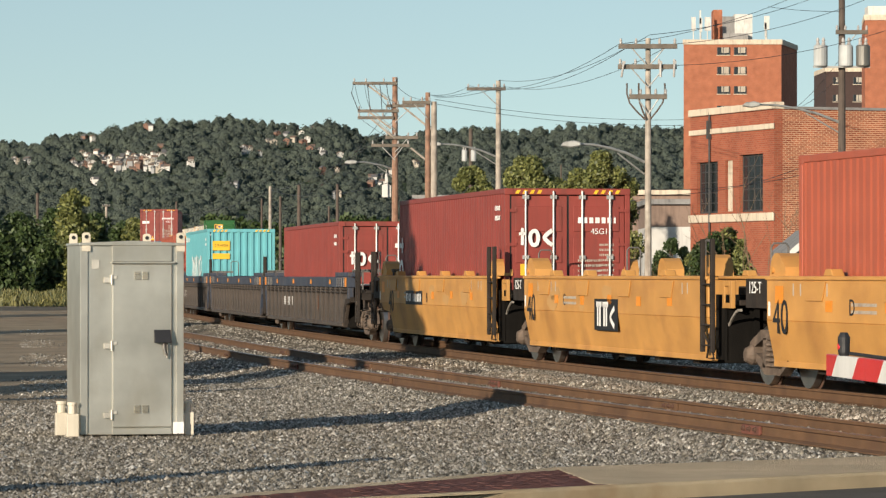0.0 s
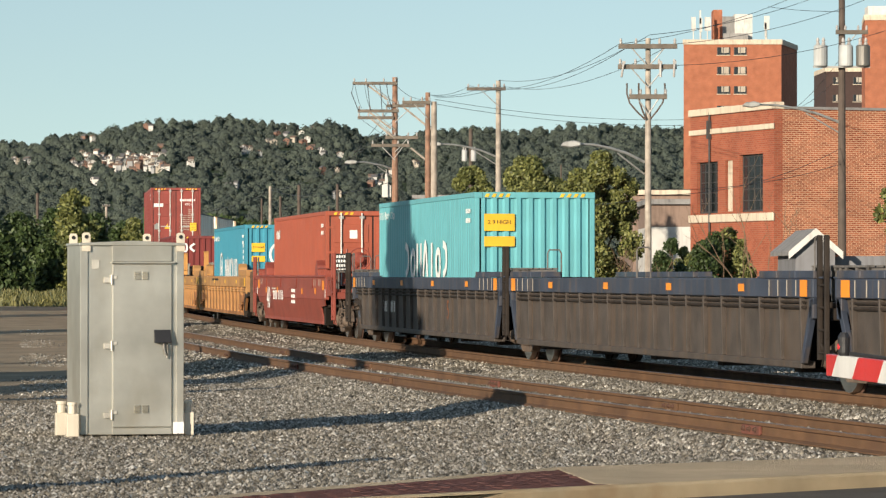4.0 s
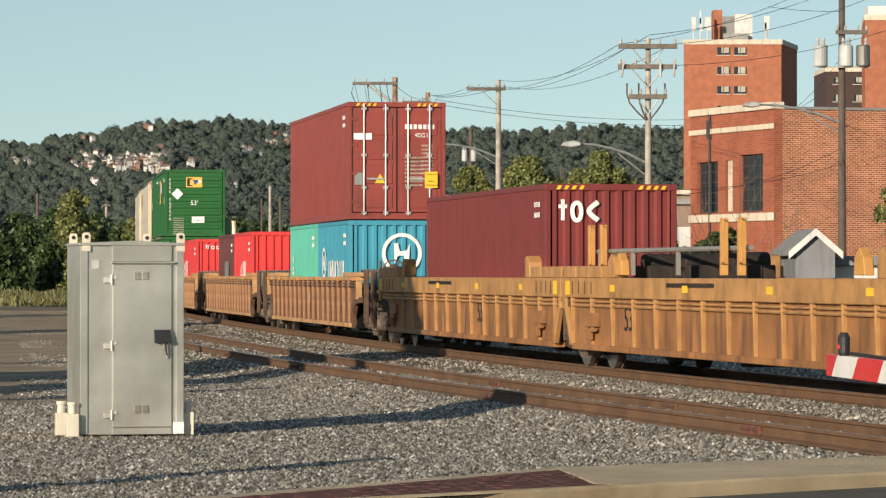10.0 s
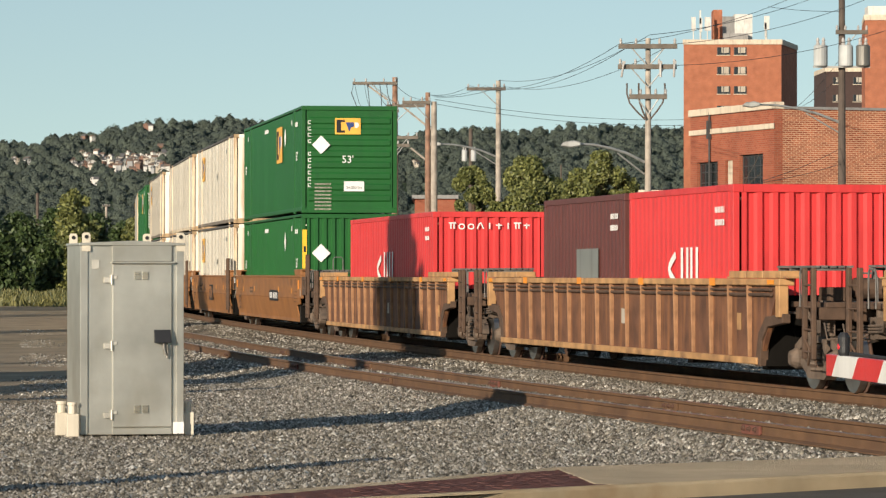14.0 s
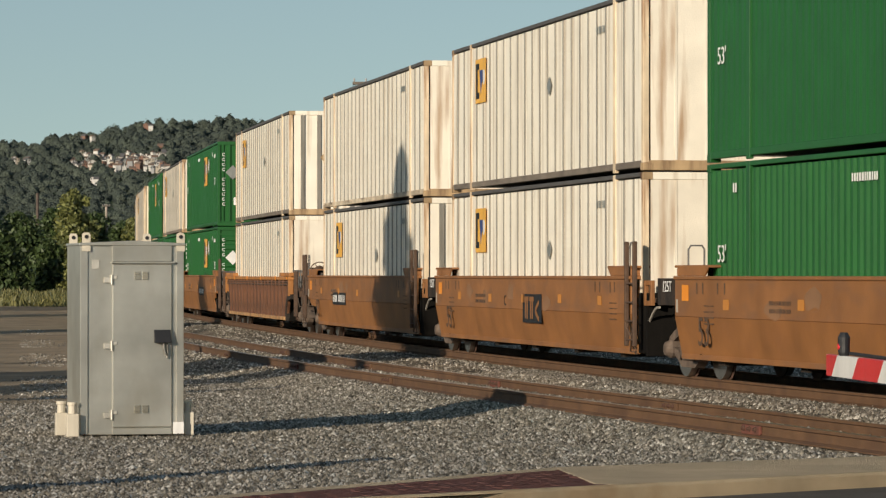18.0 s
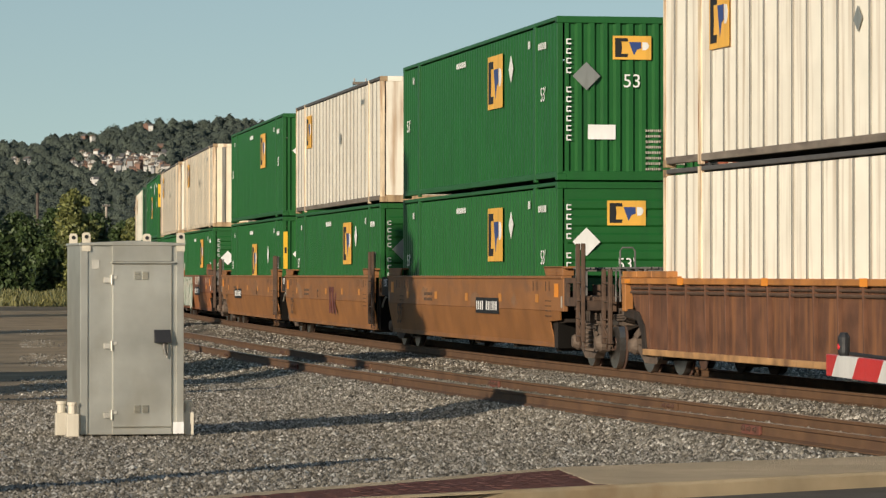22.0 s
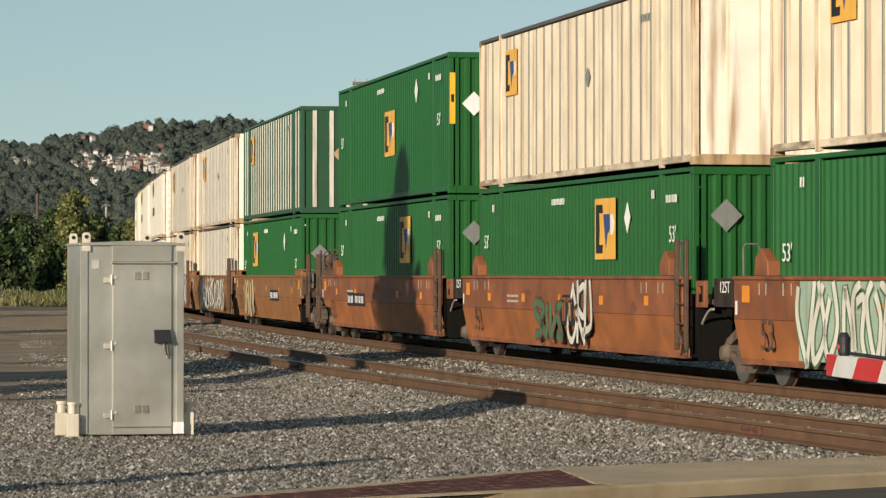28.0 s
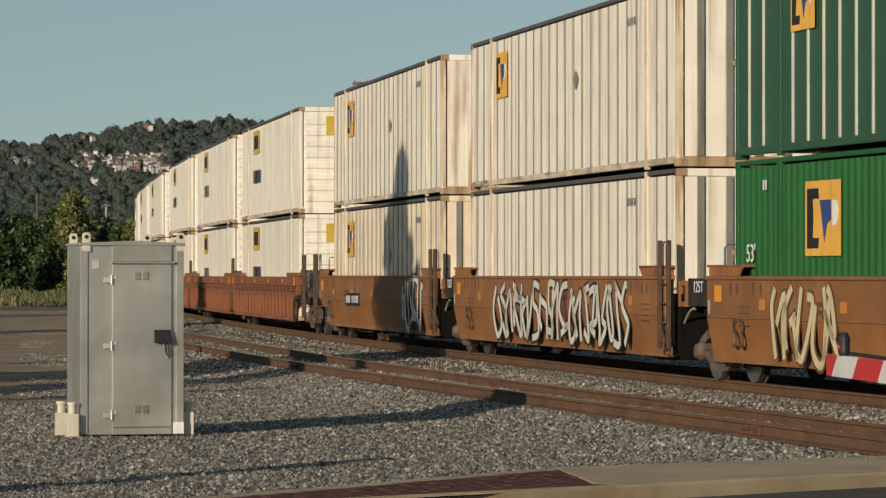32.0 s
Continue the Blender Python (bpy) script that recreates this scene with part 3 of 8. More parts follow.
def end_gear(parent, xe, sx, what, mat, brake, smooth):
    """Collar plate, deck, ladder, grab bars, walkway and brake wheel past the side's edge xe; sx: 1 front, -1 rear."""
    grime = GRIMY.get(mat.name, STEEL_DARK)
    rusty = mat.name.startswith("rusty") or mat.name.startswith("ochre")
    far = xe + sx * (1.25 if what == "end" else 0.85)

    def span(p, q):
        return sorted((xe + sx * p, xe + sx * q))
    bm = bmesh.new()
    box(bm, *span(-0.3, 1.35 if what == "end" else 0.9), -1.22, 1.22, 1.14, 1.22)
    box(bm, *span(0.2, 0.32), -1.3, 1.3, 0.98, 1.14)
    if what == "end":
        box(bm, *span(1.2, 1.34), -1.34, 1.34, 0.98, 1.15)
    part("end_platform", bm, grime if not mat.name.startswith("yellow") else STEEL_DARK, parent, bevel=0.012)
    # collar plate beside the deck, with a square opening towards the ladder
    if smooth and (what == "end" or sx < 0):
        plates = ((0.01, 0.24, 1.05, CAR_TOP), (0.7, 1.0, 1.05, CAR_TOP), (0.24, 0.7, CAR_TOP - 0.09, CAR_TOP), (0.24, 0.7, 1.05, 1.2)) if what == "end" else ((0.01, 1.0, 1.12, CAR_TOP),)
        for p, q, z0, z1 in plates:
            bm = bmesh.new()
            box(bm, *span(p, q), -1.43, -1.38, z0, z1)
            part("end_panel", bm, grime if what == "end" else STEEL_DARK, parent, "grimy plate at the car's end")
    # ladder
    tall = 2.12 if not rusty else 1.68
    first = (0.95, 1.35) if what == "end" else (-0.12, 0.42) if smooth else (0.06, 0.36)
    ly = -1.5 if smooth and what != "end" else -1.4
    if sx > 0 or what == "end":
        def post():
            bm = bmesh.new()
            box(bm, -0.05, 0.05, -0.03, 0.03, 0.45, tall)
            box(bm, -0.05, -0.02, -0.03, 0.05, 0.45, tall)
            return mesh_of(bm, grime, "ladder_post", 0.008)

        def rung():
            bm = bmesh.new()
            tube(bm, ((-0.2, 0, 0), (0.2, 0, 0)), 0.015, 6)
            return mesh_of(bm, grime, "ladder_rung")

        def hoop():
            bm = bmesh.new()
            tube(bm, ((-0.13, 0, 1.15), (-0.13, 0, tall - 0.08), (-0.09, 0, tall - 0.02), (0.09, 0, tall - 0.02), (0.13, 0, tall - 0.08), (0.13, 0, 1.15)), 0.016, 6)
            return mesh_of(bm, GRATING, "grab_rail")

        def stirrup():
            bm = bmesh.new()
            tube(bm, ((-0.2, 0, 0.75), (0.18, 0.05, 0.42), (0.22, 0.05, 0.36), (-0.18, 0.05, 0.36), (0.2, 0, 0.75)), 0.018, 6)
            return mesh_of(bm, grime, "sill_step")
        for p in first:
            twin("ladder_post", cached(("lp", tall, grime.name), post), parent, pose(xe + sx * p, ly, 0), "grimy steel ladder post")
        mid = xe + sx * sum(first) / 2
        for z in (0.55, 0.85, 1.15, 1.45):
            twin("ladder_rung", cached(("rung", grime.name), rung), parent, pose(mid, ly - 0.02, z) @ Matrix.Diagonal(((first[1] - first[0]) / 0.4, 1, 1, 1)))
        twin("sill_step", cached(("stirrup", grime.name), stirrup), parent, pose(mid, ly - 0.01, 0))
        twin("grab_rail", cached(("hoop", tall), hoop), parent, pose(xe + sx * (first[0] - 0.28), -1.34, 0))
        for y, dz in ((1.1, 0.0), (-0.6, -0.05)):
            twin("grab_rail", cached(("hoop", tall), hoop), parent, pose(far, y, dz, 0, 0, 90))
    if smooth and what == "half":  # bulkhead with a framed opening, and the hose below it
        bm = bmesh.new()
        for p, q, z0, z1 in ((0.45, 0.56, 1.1, 1.5), (0.84, 0.95, 1.1, 1.5), (0.56, 0.84, 1.42, 1.5), (0.56, 0.84, 1.1, 1.18)):
            box(bm, *span(p, q), -1.36, -1.3, z0, z1)
        part("bulkhead", bm, mat, parent, bevel=0.006)
        bm = bmesh.new()
        tube(bm, [(xe + sx * (0.5 + 0.75 * u), -1.3, 0.78 + 0.3 * math.sin(1.7 * u)) for u in (0, 0.2, 0.4, 0.6, 0.8, 1.0)], 0.022, 6)
        part("air_hose", bm, PALE_HOSE, parent, "dusty grey air hose")
    # walkway grating over the car's end
    if what == "end" or not smooth:
        bm = bmesh.new()
        a, b = span(-0.75, 0.95) if what == "end" else span(-0.7, 0.6)
        zw = CAR_TOP + 0.15
        for k in range(5):
            y = -1.28 + 0.12 * k
            box(bm, a, b, y, y + 0.09, zw, zw + 0.03)
        for f in (0.04, 0.35, 0.65, 0.96):
            xx = a + (b - a) * f
            box(bm, xx - 0.02, xx + 0.02, -1.26, -1.22, CAR_TOP - 0.3 if f > 0.5 else CAR_TOP, zw)
            box(bm, xx - 0.02, xx + 0.02, -1.28, -0.72, zw - 0.04, zw - 0.002)
        part("walkway", bm, GRATING, parent, "grey grated end walkway")
    # deck clutter: winch drum and lock gear
    bm = bmesh.new()
    xm = xe + sx * (0.55 if what == "end" else 0.3)
    lathe(bm, ((0.06, -0.4), (0.15, -0.38), (0.15, 0.38), (0.06, 0.4)), (xm, -0.2, 1.4), "y", 12)
    box(bm, xm - 0.25, xm + 0.25, -1.0, -0.72, 1.225, 1.42)
    box(bm, xm - 0.1, xm + 0.12, 0.5, 0.9, 1.225, 1.5)
    part("lock_gear", bm, grime, parent, bevel=0.01)
    if brake:
        bm = bmesh.new()
        k, wr, wz, bx = 18, 0.27, 1.66 if rusty else 1.98, xe + sx * 1.2
        ring = [(bx + wr * math.cos(2 * math.pi * i / k) * 0.15, -0.75 + wr * math.cos(2 * math.pi * i / k), wz + wr * math.sin(2 * math.pi * i / k)) for i in range(k + 1)]
        tube(bm, ring, 0.018, 6)
        for i in range(0, k, 3):
            tube(bm, (ring[i], (bx, -0.75, wz)), 0.011, 6)
        lathe(bm, ((0.03, -0.05), (0.16, -0.03), (0.18, 0.08), (0.1, 0.16)), (bx - sx * 0.1, -0.75, wz), "x", 12)
        box(bm, *sorted((bx - sx * 0.3, bx - sx * 0.1)), -0.95, -0.55, wz - 0.3, wz + 0.12)
        tube(bm, ((bx - sx * 0.2, -0.75, 1.2), (bx - sx * 0.2, -0.75, wz)), 0.05, 8)
        tube(bm, ((bx - sx * 0.12, -1.05, 1.2), (bx - sx * 0.12, -1.05, wz + 0.25)), 0.03, 6)
        part("brake_wheel", bm, grime, parent, "grimy hand brake wheel with its gear box")


def under_gear(car, xe, sx, reach):
    """Air tank, brake valve, pipes and levers hung round a car's end."""
    def tank():
        bm = bmesh.new()
        lathe(bm, ((0.06, -0.5), (0.17, -0.46), (0.19, -0.4), (0.19, 0.4), (0.17, 0.46), (0.06, 0.5)), (0, 0, 0), "x", 14)
        for x in (-0.25, 0.25):
            box(bm, x - 0.03, x + 0.03, -0.2, 0.2, 0.1, 0.3)
        return mesh_of(bm, STEEL_DARK, "air_tank")

    def pipes():
        bm = bmesh.new()
        for k in range(3):
            tube(bm, ((-1.2, 0.05 * k, 0.0), (-0.3, 0.05 * k, 0.04 * k), (-0.1, 0.06, -0.12 - 0.04 * k), (0.6, 0.06, -0.14 - 0.04 * k)), 0.018, 6)
        return mesh_of(bm, TRUCK_DUST, "brake_pipe")

    def lever():
        bm = bmesh.new()
        tube(bm, ((0, -1.42, -0.1), (0, -1.38, -0.32), (0, -0.9, -0.3), (0, -0.2, 0.0)), 0.016, 6)
        return mesh_of(bm, TRUCK_DUST, "uncoupling_lever")

    def valve():
        bm = bmesh.new()
        box(bm, -0.16, 0.16, -0.1, 0.1, -0.14, 0.14)
        lathe(bm, ((0.1, 0.0), (0.1, 0.12), (0.05, 0.13)), (0, -0.1, 0), "y", 10)
        lathe(bm, ((0.07, 0.0), (0.07, 0.2)), (0.05, 0, 0.14), "z", 10)
        return mesh_of(bm, TRUCK_DUST, "brake_valve")
    twin("air_tank", cached("tank", tank), car, pose(xe - sx * 0.6, -0.6, 0.98))
    twin("brake_valve", cached("valve", valve), car, pose(xe + sx * 0.95, -1.12, 0.9))
    twin("brake_pipe", cached("pipes", pipes), car, pose(xe + sx * 0.6, -1.2, 1.06, 0, 0, 0 if sx > 0 else 180))
    twin("uncoupling_lever", cached("lever", lever), car, pose(sx * (reach - 0.3), 0, 1.05))


WORN = {
    "brown": paint("dusty_worn_brown", (0.24, 0.125, 0.06), 0.75, var=0.2, dirty=0.2, bump=0),
    "yellow": paint("faded_yellow_patch", (0.5, 0.28, 0.1), 0.6, var=0.1, dirty=0.1, bump=0),
    "red": paint("faded_red_patch", (0.29, 0.075, 0.05), 0.6, var=0.1, dirty=0.1, bump=0),
    "orange": paint("dark_scraped_paint", (0.17, 0.07, 0.03), 0.75, var=0.3, dirty=0.3, bump=0),
}


def mesh_worn(wide, rng, paint_key):
    """A ragged bare patch, paper thin, on a car's side."""
    bm = bmesh.new()
    n, tall = 9, wide * rng.uniform(0.25, 0.5)
    prism(bm, [(wide / 2 * math.cos(6.283 * i / n) * rng.uniform(0.55, 1.0), tall / 2 * math.sin(6.283 * i / n) * rng.uniform(0.4, 1.0)) for i in range(n)], "y", 0.0, 0.004)
    return mesh_of(bm, WORN.get(paint_key, WORN["brown"]), "worn_patch")


LOWER_PAINT = {
    "brown": paint("cleaner_orange_brown_paint", (0.27, 0.113, 0.033), 0.6, var=0.2, dirt=(0.24, 0.1, 0.035), dirty=0.4, streak=(0.8, 0.8, 1.5)),
    "orange": paint("cleaner_orange_paint", (0.31, 0.108, 0.033), 0.6, var=0.25, dirt=(0.2, 0.075, 0.03), dirty=0.45, streak=(0.8, 0.8, 1.5)),
}


def well_car(kind, paint_key, well, pitch, centre, front, rear, label, chord=None, seed=0, solo=False, brake=False, chord_z=1.28, rib_step=0.98):
    """kind: smooth or ribbed. well: nominal length. front, rear: what is at each end, 'joint' (shared truck), 'half' (joint without truck) or 'end'."""
    car = thing("well_car", label, "railway car", "well cars of the train")
    mat = CAR_PAINT[paint_key]
    cm = CAR_PAINT["ochretop" if chord == "yellow" else chord] if chord else mat
    rng = random.Random(seed)
    TOP, BOT, Y = CAR_TOP, CAR_BOT, CAR_Y
    smooth = kind == "smooth"
    if smooth:
        xf = well / 2 + (0.25 if front == "end" else -1.2)
        xr = -well / 2 - (1.0 if rear == "end" else -0.05 if paint_key == "yellow" else 0.35)
    else:
        xf = well / 2 + (0.5 if front == "end" else 0.7)
        xr = -well / 2 - (0.9 if rear == "end" else 1.05)
    mid, h = (xf + xr) / 2, (xf - xr) / 2
    fe, re = front == "end", rear == "end"
    for sy in (-1, 1):
        def place(x=0.0):
            return Matrix.Translation((x, sy * Y, 0)) @ Matrix.Diagonal((1, -sy, 1, 1))
        if smooth:
            def side():
                bm = bmesh.new()
                box(bm, xr, xf, 0, 0.09, CREASE, TOP)
                return mesh_of(bm, mat, "well_side", 0.012)

            def low_side():
                bm = bmesh.new()
                right = ((xf - 1.25, BOT), (xf - 1.32, 0.76), (xf - 0.4, 0.8), (xf - 0.3, CREASE)) if fe else ((xf, BOT), (xf, CREASE))
                left = ((xr + 0.3, CREASE), (xr + 0.4, 0.8), (xr + 1.32, 0.76), (xr + 1.25, BOT)) if re else ((xr, CREASE), (xr, BOT))
                prism(bm, left + right, "y", 0, 0.03)
                me = mesh_of(bm, LOWER_PAINT.get(paint_key, mat), "lower_side")
                for v in me.vertices:  # the lower half leans in
                    v.co.y += max(0.0, CREASE - v.co.z) * 0.2
                return me
            twin("well_side", cached(("ws", paint_key, xr, xf), side), car, place())
            twin("lower_side", cached(("wl", paint_key, xr, xf, fe, re), low_side), car, place())
            def lip():
                bm = bmesh.new()
                box(bm, xr, xf, -0.03, 0.16, TOP - 0.02, TOP + 0.035)
                return mesh_of(bm, mat, "top_chord", 0.01)
            twin("top_chord", cached(("lip", paint_key, xr, xf), lip), car, place())
            def seam():
                bm = bmesh.new()
                box(bm, xr + (1.25 if re else 0), xf - (1.25 if fe else 0), 0.105, 0.15, BOT - 0.03, BOT + 0.05)
                return mesh_of(bm, mat, "bottom_sill", 0.004)
            twin("bottom_sill", cached(("seam", paint_key, xr, xf), seam), car, place())
            for sx, xe, cut in ((1, xf, fe), (-1, xr, re)):
                if cut:
                    def guard():
                        bm = bmesh.new()
                        prism(bm, ((-1.36, BOT - 0.04), (-1.25, BOT - 0.04), (-1.3, 0.72), (-0.3, 0.76), (-0.3, 0.82), (-1.4, 0.82)), "y", 0.12, 0.42)
                        return mesh_of(bm, STEEL_DARK, "wheel_guard", 0.006)
                    twin("wheel_guard", cached("guard", guard), car, Matrix.Translation((xe, sy * Y, 0)) @ Matrix.Diagonal((sx, -sy, 1, 1)))

                    def liner():
                        bm = bmesh.new()
                        box(bm, -1.5, min(0.0, well / 2 - 0.6 - abs(xe)), 0.115, 0.14, 0.3, 1.1)
                        return mesh_of(bm, STEEL_DARK, "well_liner")
                    twin("well_liner", cached(("liner", round(well / 2 - abs(xe), 3)), liner), car, Matrix.Translation((xe, sy * Y, 0)) @ Matrix.Diagonal((sx, -sy, 1, 1)))
                elif sx > 0:  # dark plate behind the ladder, coloured as the gap's shade
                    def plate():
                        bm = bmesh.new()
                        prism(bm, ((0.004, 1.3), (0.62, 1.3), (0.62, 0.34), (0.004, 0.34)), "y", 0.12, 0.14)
                        return mesh_of(bm, GAP_SHADE, "ladder_plate")
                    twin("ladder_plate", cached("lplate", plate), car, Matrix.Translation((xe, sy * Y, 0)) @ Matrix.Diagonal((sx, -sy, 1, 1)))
            if sy < 0:
                faded = paint_key == "brown"
                ink = FADED_INK if faded else SOFT_WHITE
                if paint_key in ("yellow", "red"):
                    def hatch():
                        bm = bmesh.new()
                        prism(bm, ((-0.48, 0.13), (0.48, 0.13), (0.34, -0.13), (-0.34, -0.13)), "y", -0.022, 0)
                        return mesh_of(bm, mat, "side_patch", 0.006)
                    for f in (-0.72, -0.28, 0.18, 0.62):
                        twin("side_patch", cached(("hatch", paint_key), hatch), car, pose(mid + h * f + rng.uniform(-0.1, 0.1), -Y, TOP - 0.17))
                for sx, xe in ((1, xf), (-1, xr)):
                    for k_ in range(4):
                        twin("load_mark", slab(0.05 if faded else 0.035, 0.17, ink), car, pose(xe - sx * (1.15 + (0.46, 0.3, 0.52)[k_ % 3] * k_), -Y - 0.003, TOP - 0.15))
                    if (front if sx > 0 else rear) != "half":
                        twin("reflector", slab(0.34, 0.24, ORANGE_MARK), car, pose(xe - sx * 0.55, -Y - 0.003, TOP - 0.22))
                        twin("white_tag", slab(0.09, 0.2, SOFT_WHITE if faded else WHITE_MARK), car, pose(xe - sx * 0.12, -Y - 0.003, TOP - 0.42), "small white tag")
                    if faded:
                        tagged(twin("spec_writing", cached("rows", lambda: bars(4, 0.5, 0.018, 0.07, FADED_INK, 60)), car, pose(xe - sx * 1.5, -Y - 0.003, TOP - 0.4)), kind="stuff")
                tagged(twin("spec_writing", cached(("spec", faded, seed % 3), lambda: bars(2, 0.95, 0.06 if faded else 0.045, 0.05, ink, 50 + seed % 3)), car, pose(mid - h * 0.5, -Y - 0.003, 1.22)), kind="stuff")
                for x in np.linspace(xr + 2.6, xf - 2.2, 5):
                    if rng.random() < 0.85:
                        twin("reflector", slab(0.27, 0.15, ORANGE_DULL if faded else ORANGE_MARK), car, pose(x, -Y - 0.004, TOP - 0.35 - rng.random() * 0.04))
                # scrapes and bare patches of old paint
                for k_ in range(4):
                    w_ = rng.uniform(0.3, 1.1)
                    twin("worn_patch", cached(("worn", paint_key, k_, seed % 4), lambda: mesh_worn(w_, rng, paint_key)), car, pose(rng.uniform(xr + 2, xf - 2), -Y - 0.002, rng.uniform(1.05, 1.3)))
            if paint_key == "yellow":
                def hump():
                    bm = bmesh.new()
                    prism(bm, ((-0.2, TOP + 0.036), (-0.1, TOP + 0.13), (0.1, TOP + 0.13), (0.2, TOP + 0.036)), "y", -0.03, 0.14)
                    return mesh_of(bm, mat, "container_guide", 0.01)

                def lock():
                    bm = bmesh.new()
                    prism(bm, [(-0.34, TOP + 0.036), (-0.32, TOP + 0.16)] + [(0.06 + 0.26 * math.cos(a_), TOP + 0.16 + 0.2 * math.sin(a_)) for a_ in (2.3, 1.8, 1.3, 0.8, 0.3)] + [(0.36, TOP + 0.036)], "y", -0.02, 0.3)
                    lathe(bm, ((0.05, -0.03), (0.05, 0.02)), (0.2, -0.02, TOP + 0.12), "y", 10)
                    return mesh_of(bm, mat, "corner_lock")
                for f in (-0.62, -0.22, 0.2, 0.6):
                    twin("container_guide", cached("hump", hump), car, place(mid + h * f))
                for sx, xe in ((1, xf), (-1, xr)):
                    twin("corner_lock", cached("lock", lock), car, Matrix.Translation((xe - sx * 0.3, sy * (Y - 0.08), 0)) @ Matrix.Diagonal((sx, -sy, 1, 1)))
            elif paint_key == "brown":
                def guide():
                    bm = bmesh.new()
                    prism(bm, ((-0.75, TOP + 0.036), (-0.95, TOP + 0.19), (0.6, TOP + 0.19), (0.6, TOP + 0.036)), "y", 0.0, 0.03)
                    box(bm, -0.95, 0.8, 0.0, 0.3, TOP + 0.16, TOP + 0.2)
                    for q in (0.1, 0.62):
                        box(bm, q, q + 0.06, 0.0, 0.2, TOP + 0.036, TOP + 0.16)
                    return mesh_of(bm, mat, "container_guide", 0.008)
                for sx, xe in ((1, xf), (-1, xr)):
                    twin("container_guide", cached(("guide", paint_key), guide), car, Matrix.Translation((xe - sx * 0.75, sy * (Y - 0.01), 0)) @ Matrix.Diagonal((sx, -sy, 1, 1)))
            else:
                def horn():
                    bm = bmesh.new()
                    prism(bm, ((-0.36, TOP + 0.036), (-0.34, TOP + 0.24), (-0.06, TOP + 0.43), (0.2, TOP + 0.3), (0.24, TOP + 0.036)), "y", 0.0, 0.28)
                    return mesh_of(bm, mat, "corner_horn", 0.012)
                def ledge():
                    bm = bmesh.new()
                    box(bm, -1.95, -0.1, 0.0, 0.34, TOP + 0.2, TOP + 0.23)
                    for q in range(7):
                        box(bm, -1.8 + 0.26 * q, -1.76 + 0.26 * q, 0.02, 0.2, TOP + 0.036, TOP + 0.2)
                    return mesh_of(bm, GRIMY.get(mat.name, STEEL_DARK), "end_ledge", 0.006)
                for sx, xe in ((1, xf), (-1, xr)):
                    if (front if sx > 0 else rear) == "end":
                        twin("end_ledge", cached(("ledge", paint_key), ledge), car, Matrix.Translation((xe, sy * Y, 0)) @ Matrix.Diagonal((sx, -sy, 1, 1)), "grimy step ledge on brackets")
                    twin("corner_horn", cached(("horn", paint_key), horn), car, Matrix.Translation((xe - sx * (2.1 if (front if sx > 0 else rear) == "end" else 1.1), sy * (Y - 0.02), 0)) @ Matrix.Diagonal((sx, -sy, 1, 1)))
        else:
            ra, rb_ = xr + 0.6, xf - 0.6
            def side():
                bm = bmesh.new()
                prism(bm, ((xr + 0.25, chord_z + 0.02), (xr + (1.2 if re else 0.6), BOT), (xf - (1.2 if fe else 0.6), BOT), (xf - 0.25, chord_z + 0.02)), "y", 0.045, 0.11)
                return mesh_of(bm, mat, "well_side")
            twin("well_side", cached(("rs", paint_key, xr, xf, fe, re), side), car, place())
            def cho():
                bm = bmesh.new()
                box(bm, xr, xf, -0.03, 0.2, chord_z, TOP)
                return mesh_of(bm, cm, "top_chord", 0.012)
            twin("top_chord", cached(("cho", paint_key, chord, xr, xf, chord_z), cho), car, place())
            def sill():
                bm = bmesh.new()
                box(bm, xr + (1.2 if re else 0.6), xf - (1.2 if fe else 0.6), -0.01, 0.2, BOT - 0.02, BOT + 0.08)
                return mesh_of(bm, cm if chord == "tan" else mat, "bottom_sill", 0.01)
            twin("bottom_sill", cached(("sil", paint_key, xr, xf, fe, re), sill), car, place())
            def rib():
                bm = bmesh.new()
                prism(bm, ((-0.028, chord_z), (0.05, chord_z), (0.05, 0.42), (-0.005, 0.42)), "x", -0.026, 0.026)
                return mesh_of(bm, RIB_TAN if chord == "tan" else cm if chord == "yellow" else mat, "side_rib", 0.006)
            n = round((rb_ - ra) / rib_step)
            for i in range(n + 1):
                x = ra + (rb_ - ra) * i / n
                if (fe and x > xf - 1.2) or (re and x < xr + 1.2):
                    continue
                twin("side_rib", cached(("rb", paint_key, chord, chord_z), rib), car, place(x))
            def pipe():
                bm = bmesh.new()
                for dz, r_ in ((0.06, 0.02), (0.13, 0.026)):
                    tube(bm, ((xr + 0.5, 0.01, chord_z - dz), (xf - 0.5, 0.01, chord_z - dz)), r_, 6)
                return mesh_of(bm, cm if chord == "yellow" else GRIMY.get(mat.name, STEEL_DARK), "air_pipe")

            def arch():
                bm = bmesh.new()
                prism(bm, ((-1.36, 0.3), (-1.1, 0.3), (-1.02, 0.66), (-0.75, 0.86), (0.0, 0.92), (0.0, 1.05), (-0.85, 1.0), (-1.18, 0.78)), "y", 0.02, 0.14)
                return mesh_of(bm, STEEL_DARK if chord != "tan" else _grime, "wheel_guard", 0.008)

            def corner():
                bm = bmesh.new()
                box(bm, -0.09, 0.09, -0.02, 0.12, 1.0, chord_z)
                return mesh_of(bm, cm, "corner_post", 0.01)

            def slant():
                bm = bmesh.new()
                prism(bm, ((-0.12, chord_z), (0.02, chord_z), (-0.5, BOT + 0.05), (-0.62, BOT + 0.05)), "y", -0.02, 0.06)
                return mesh_of(bm, cm if chord != "tan" else RIB_TAN, "corner_strut", 0.006)
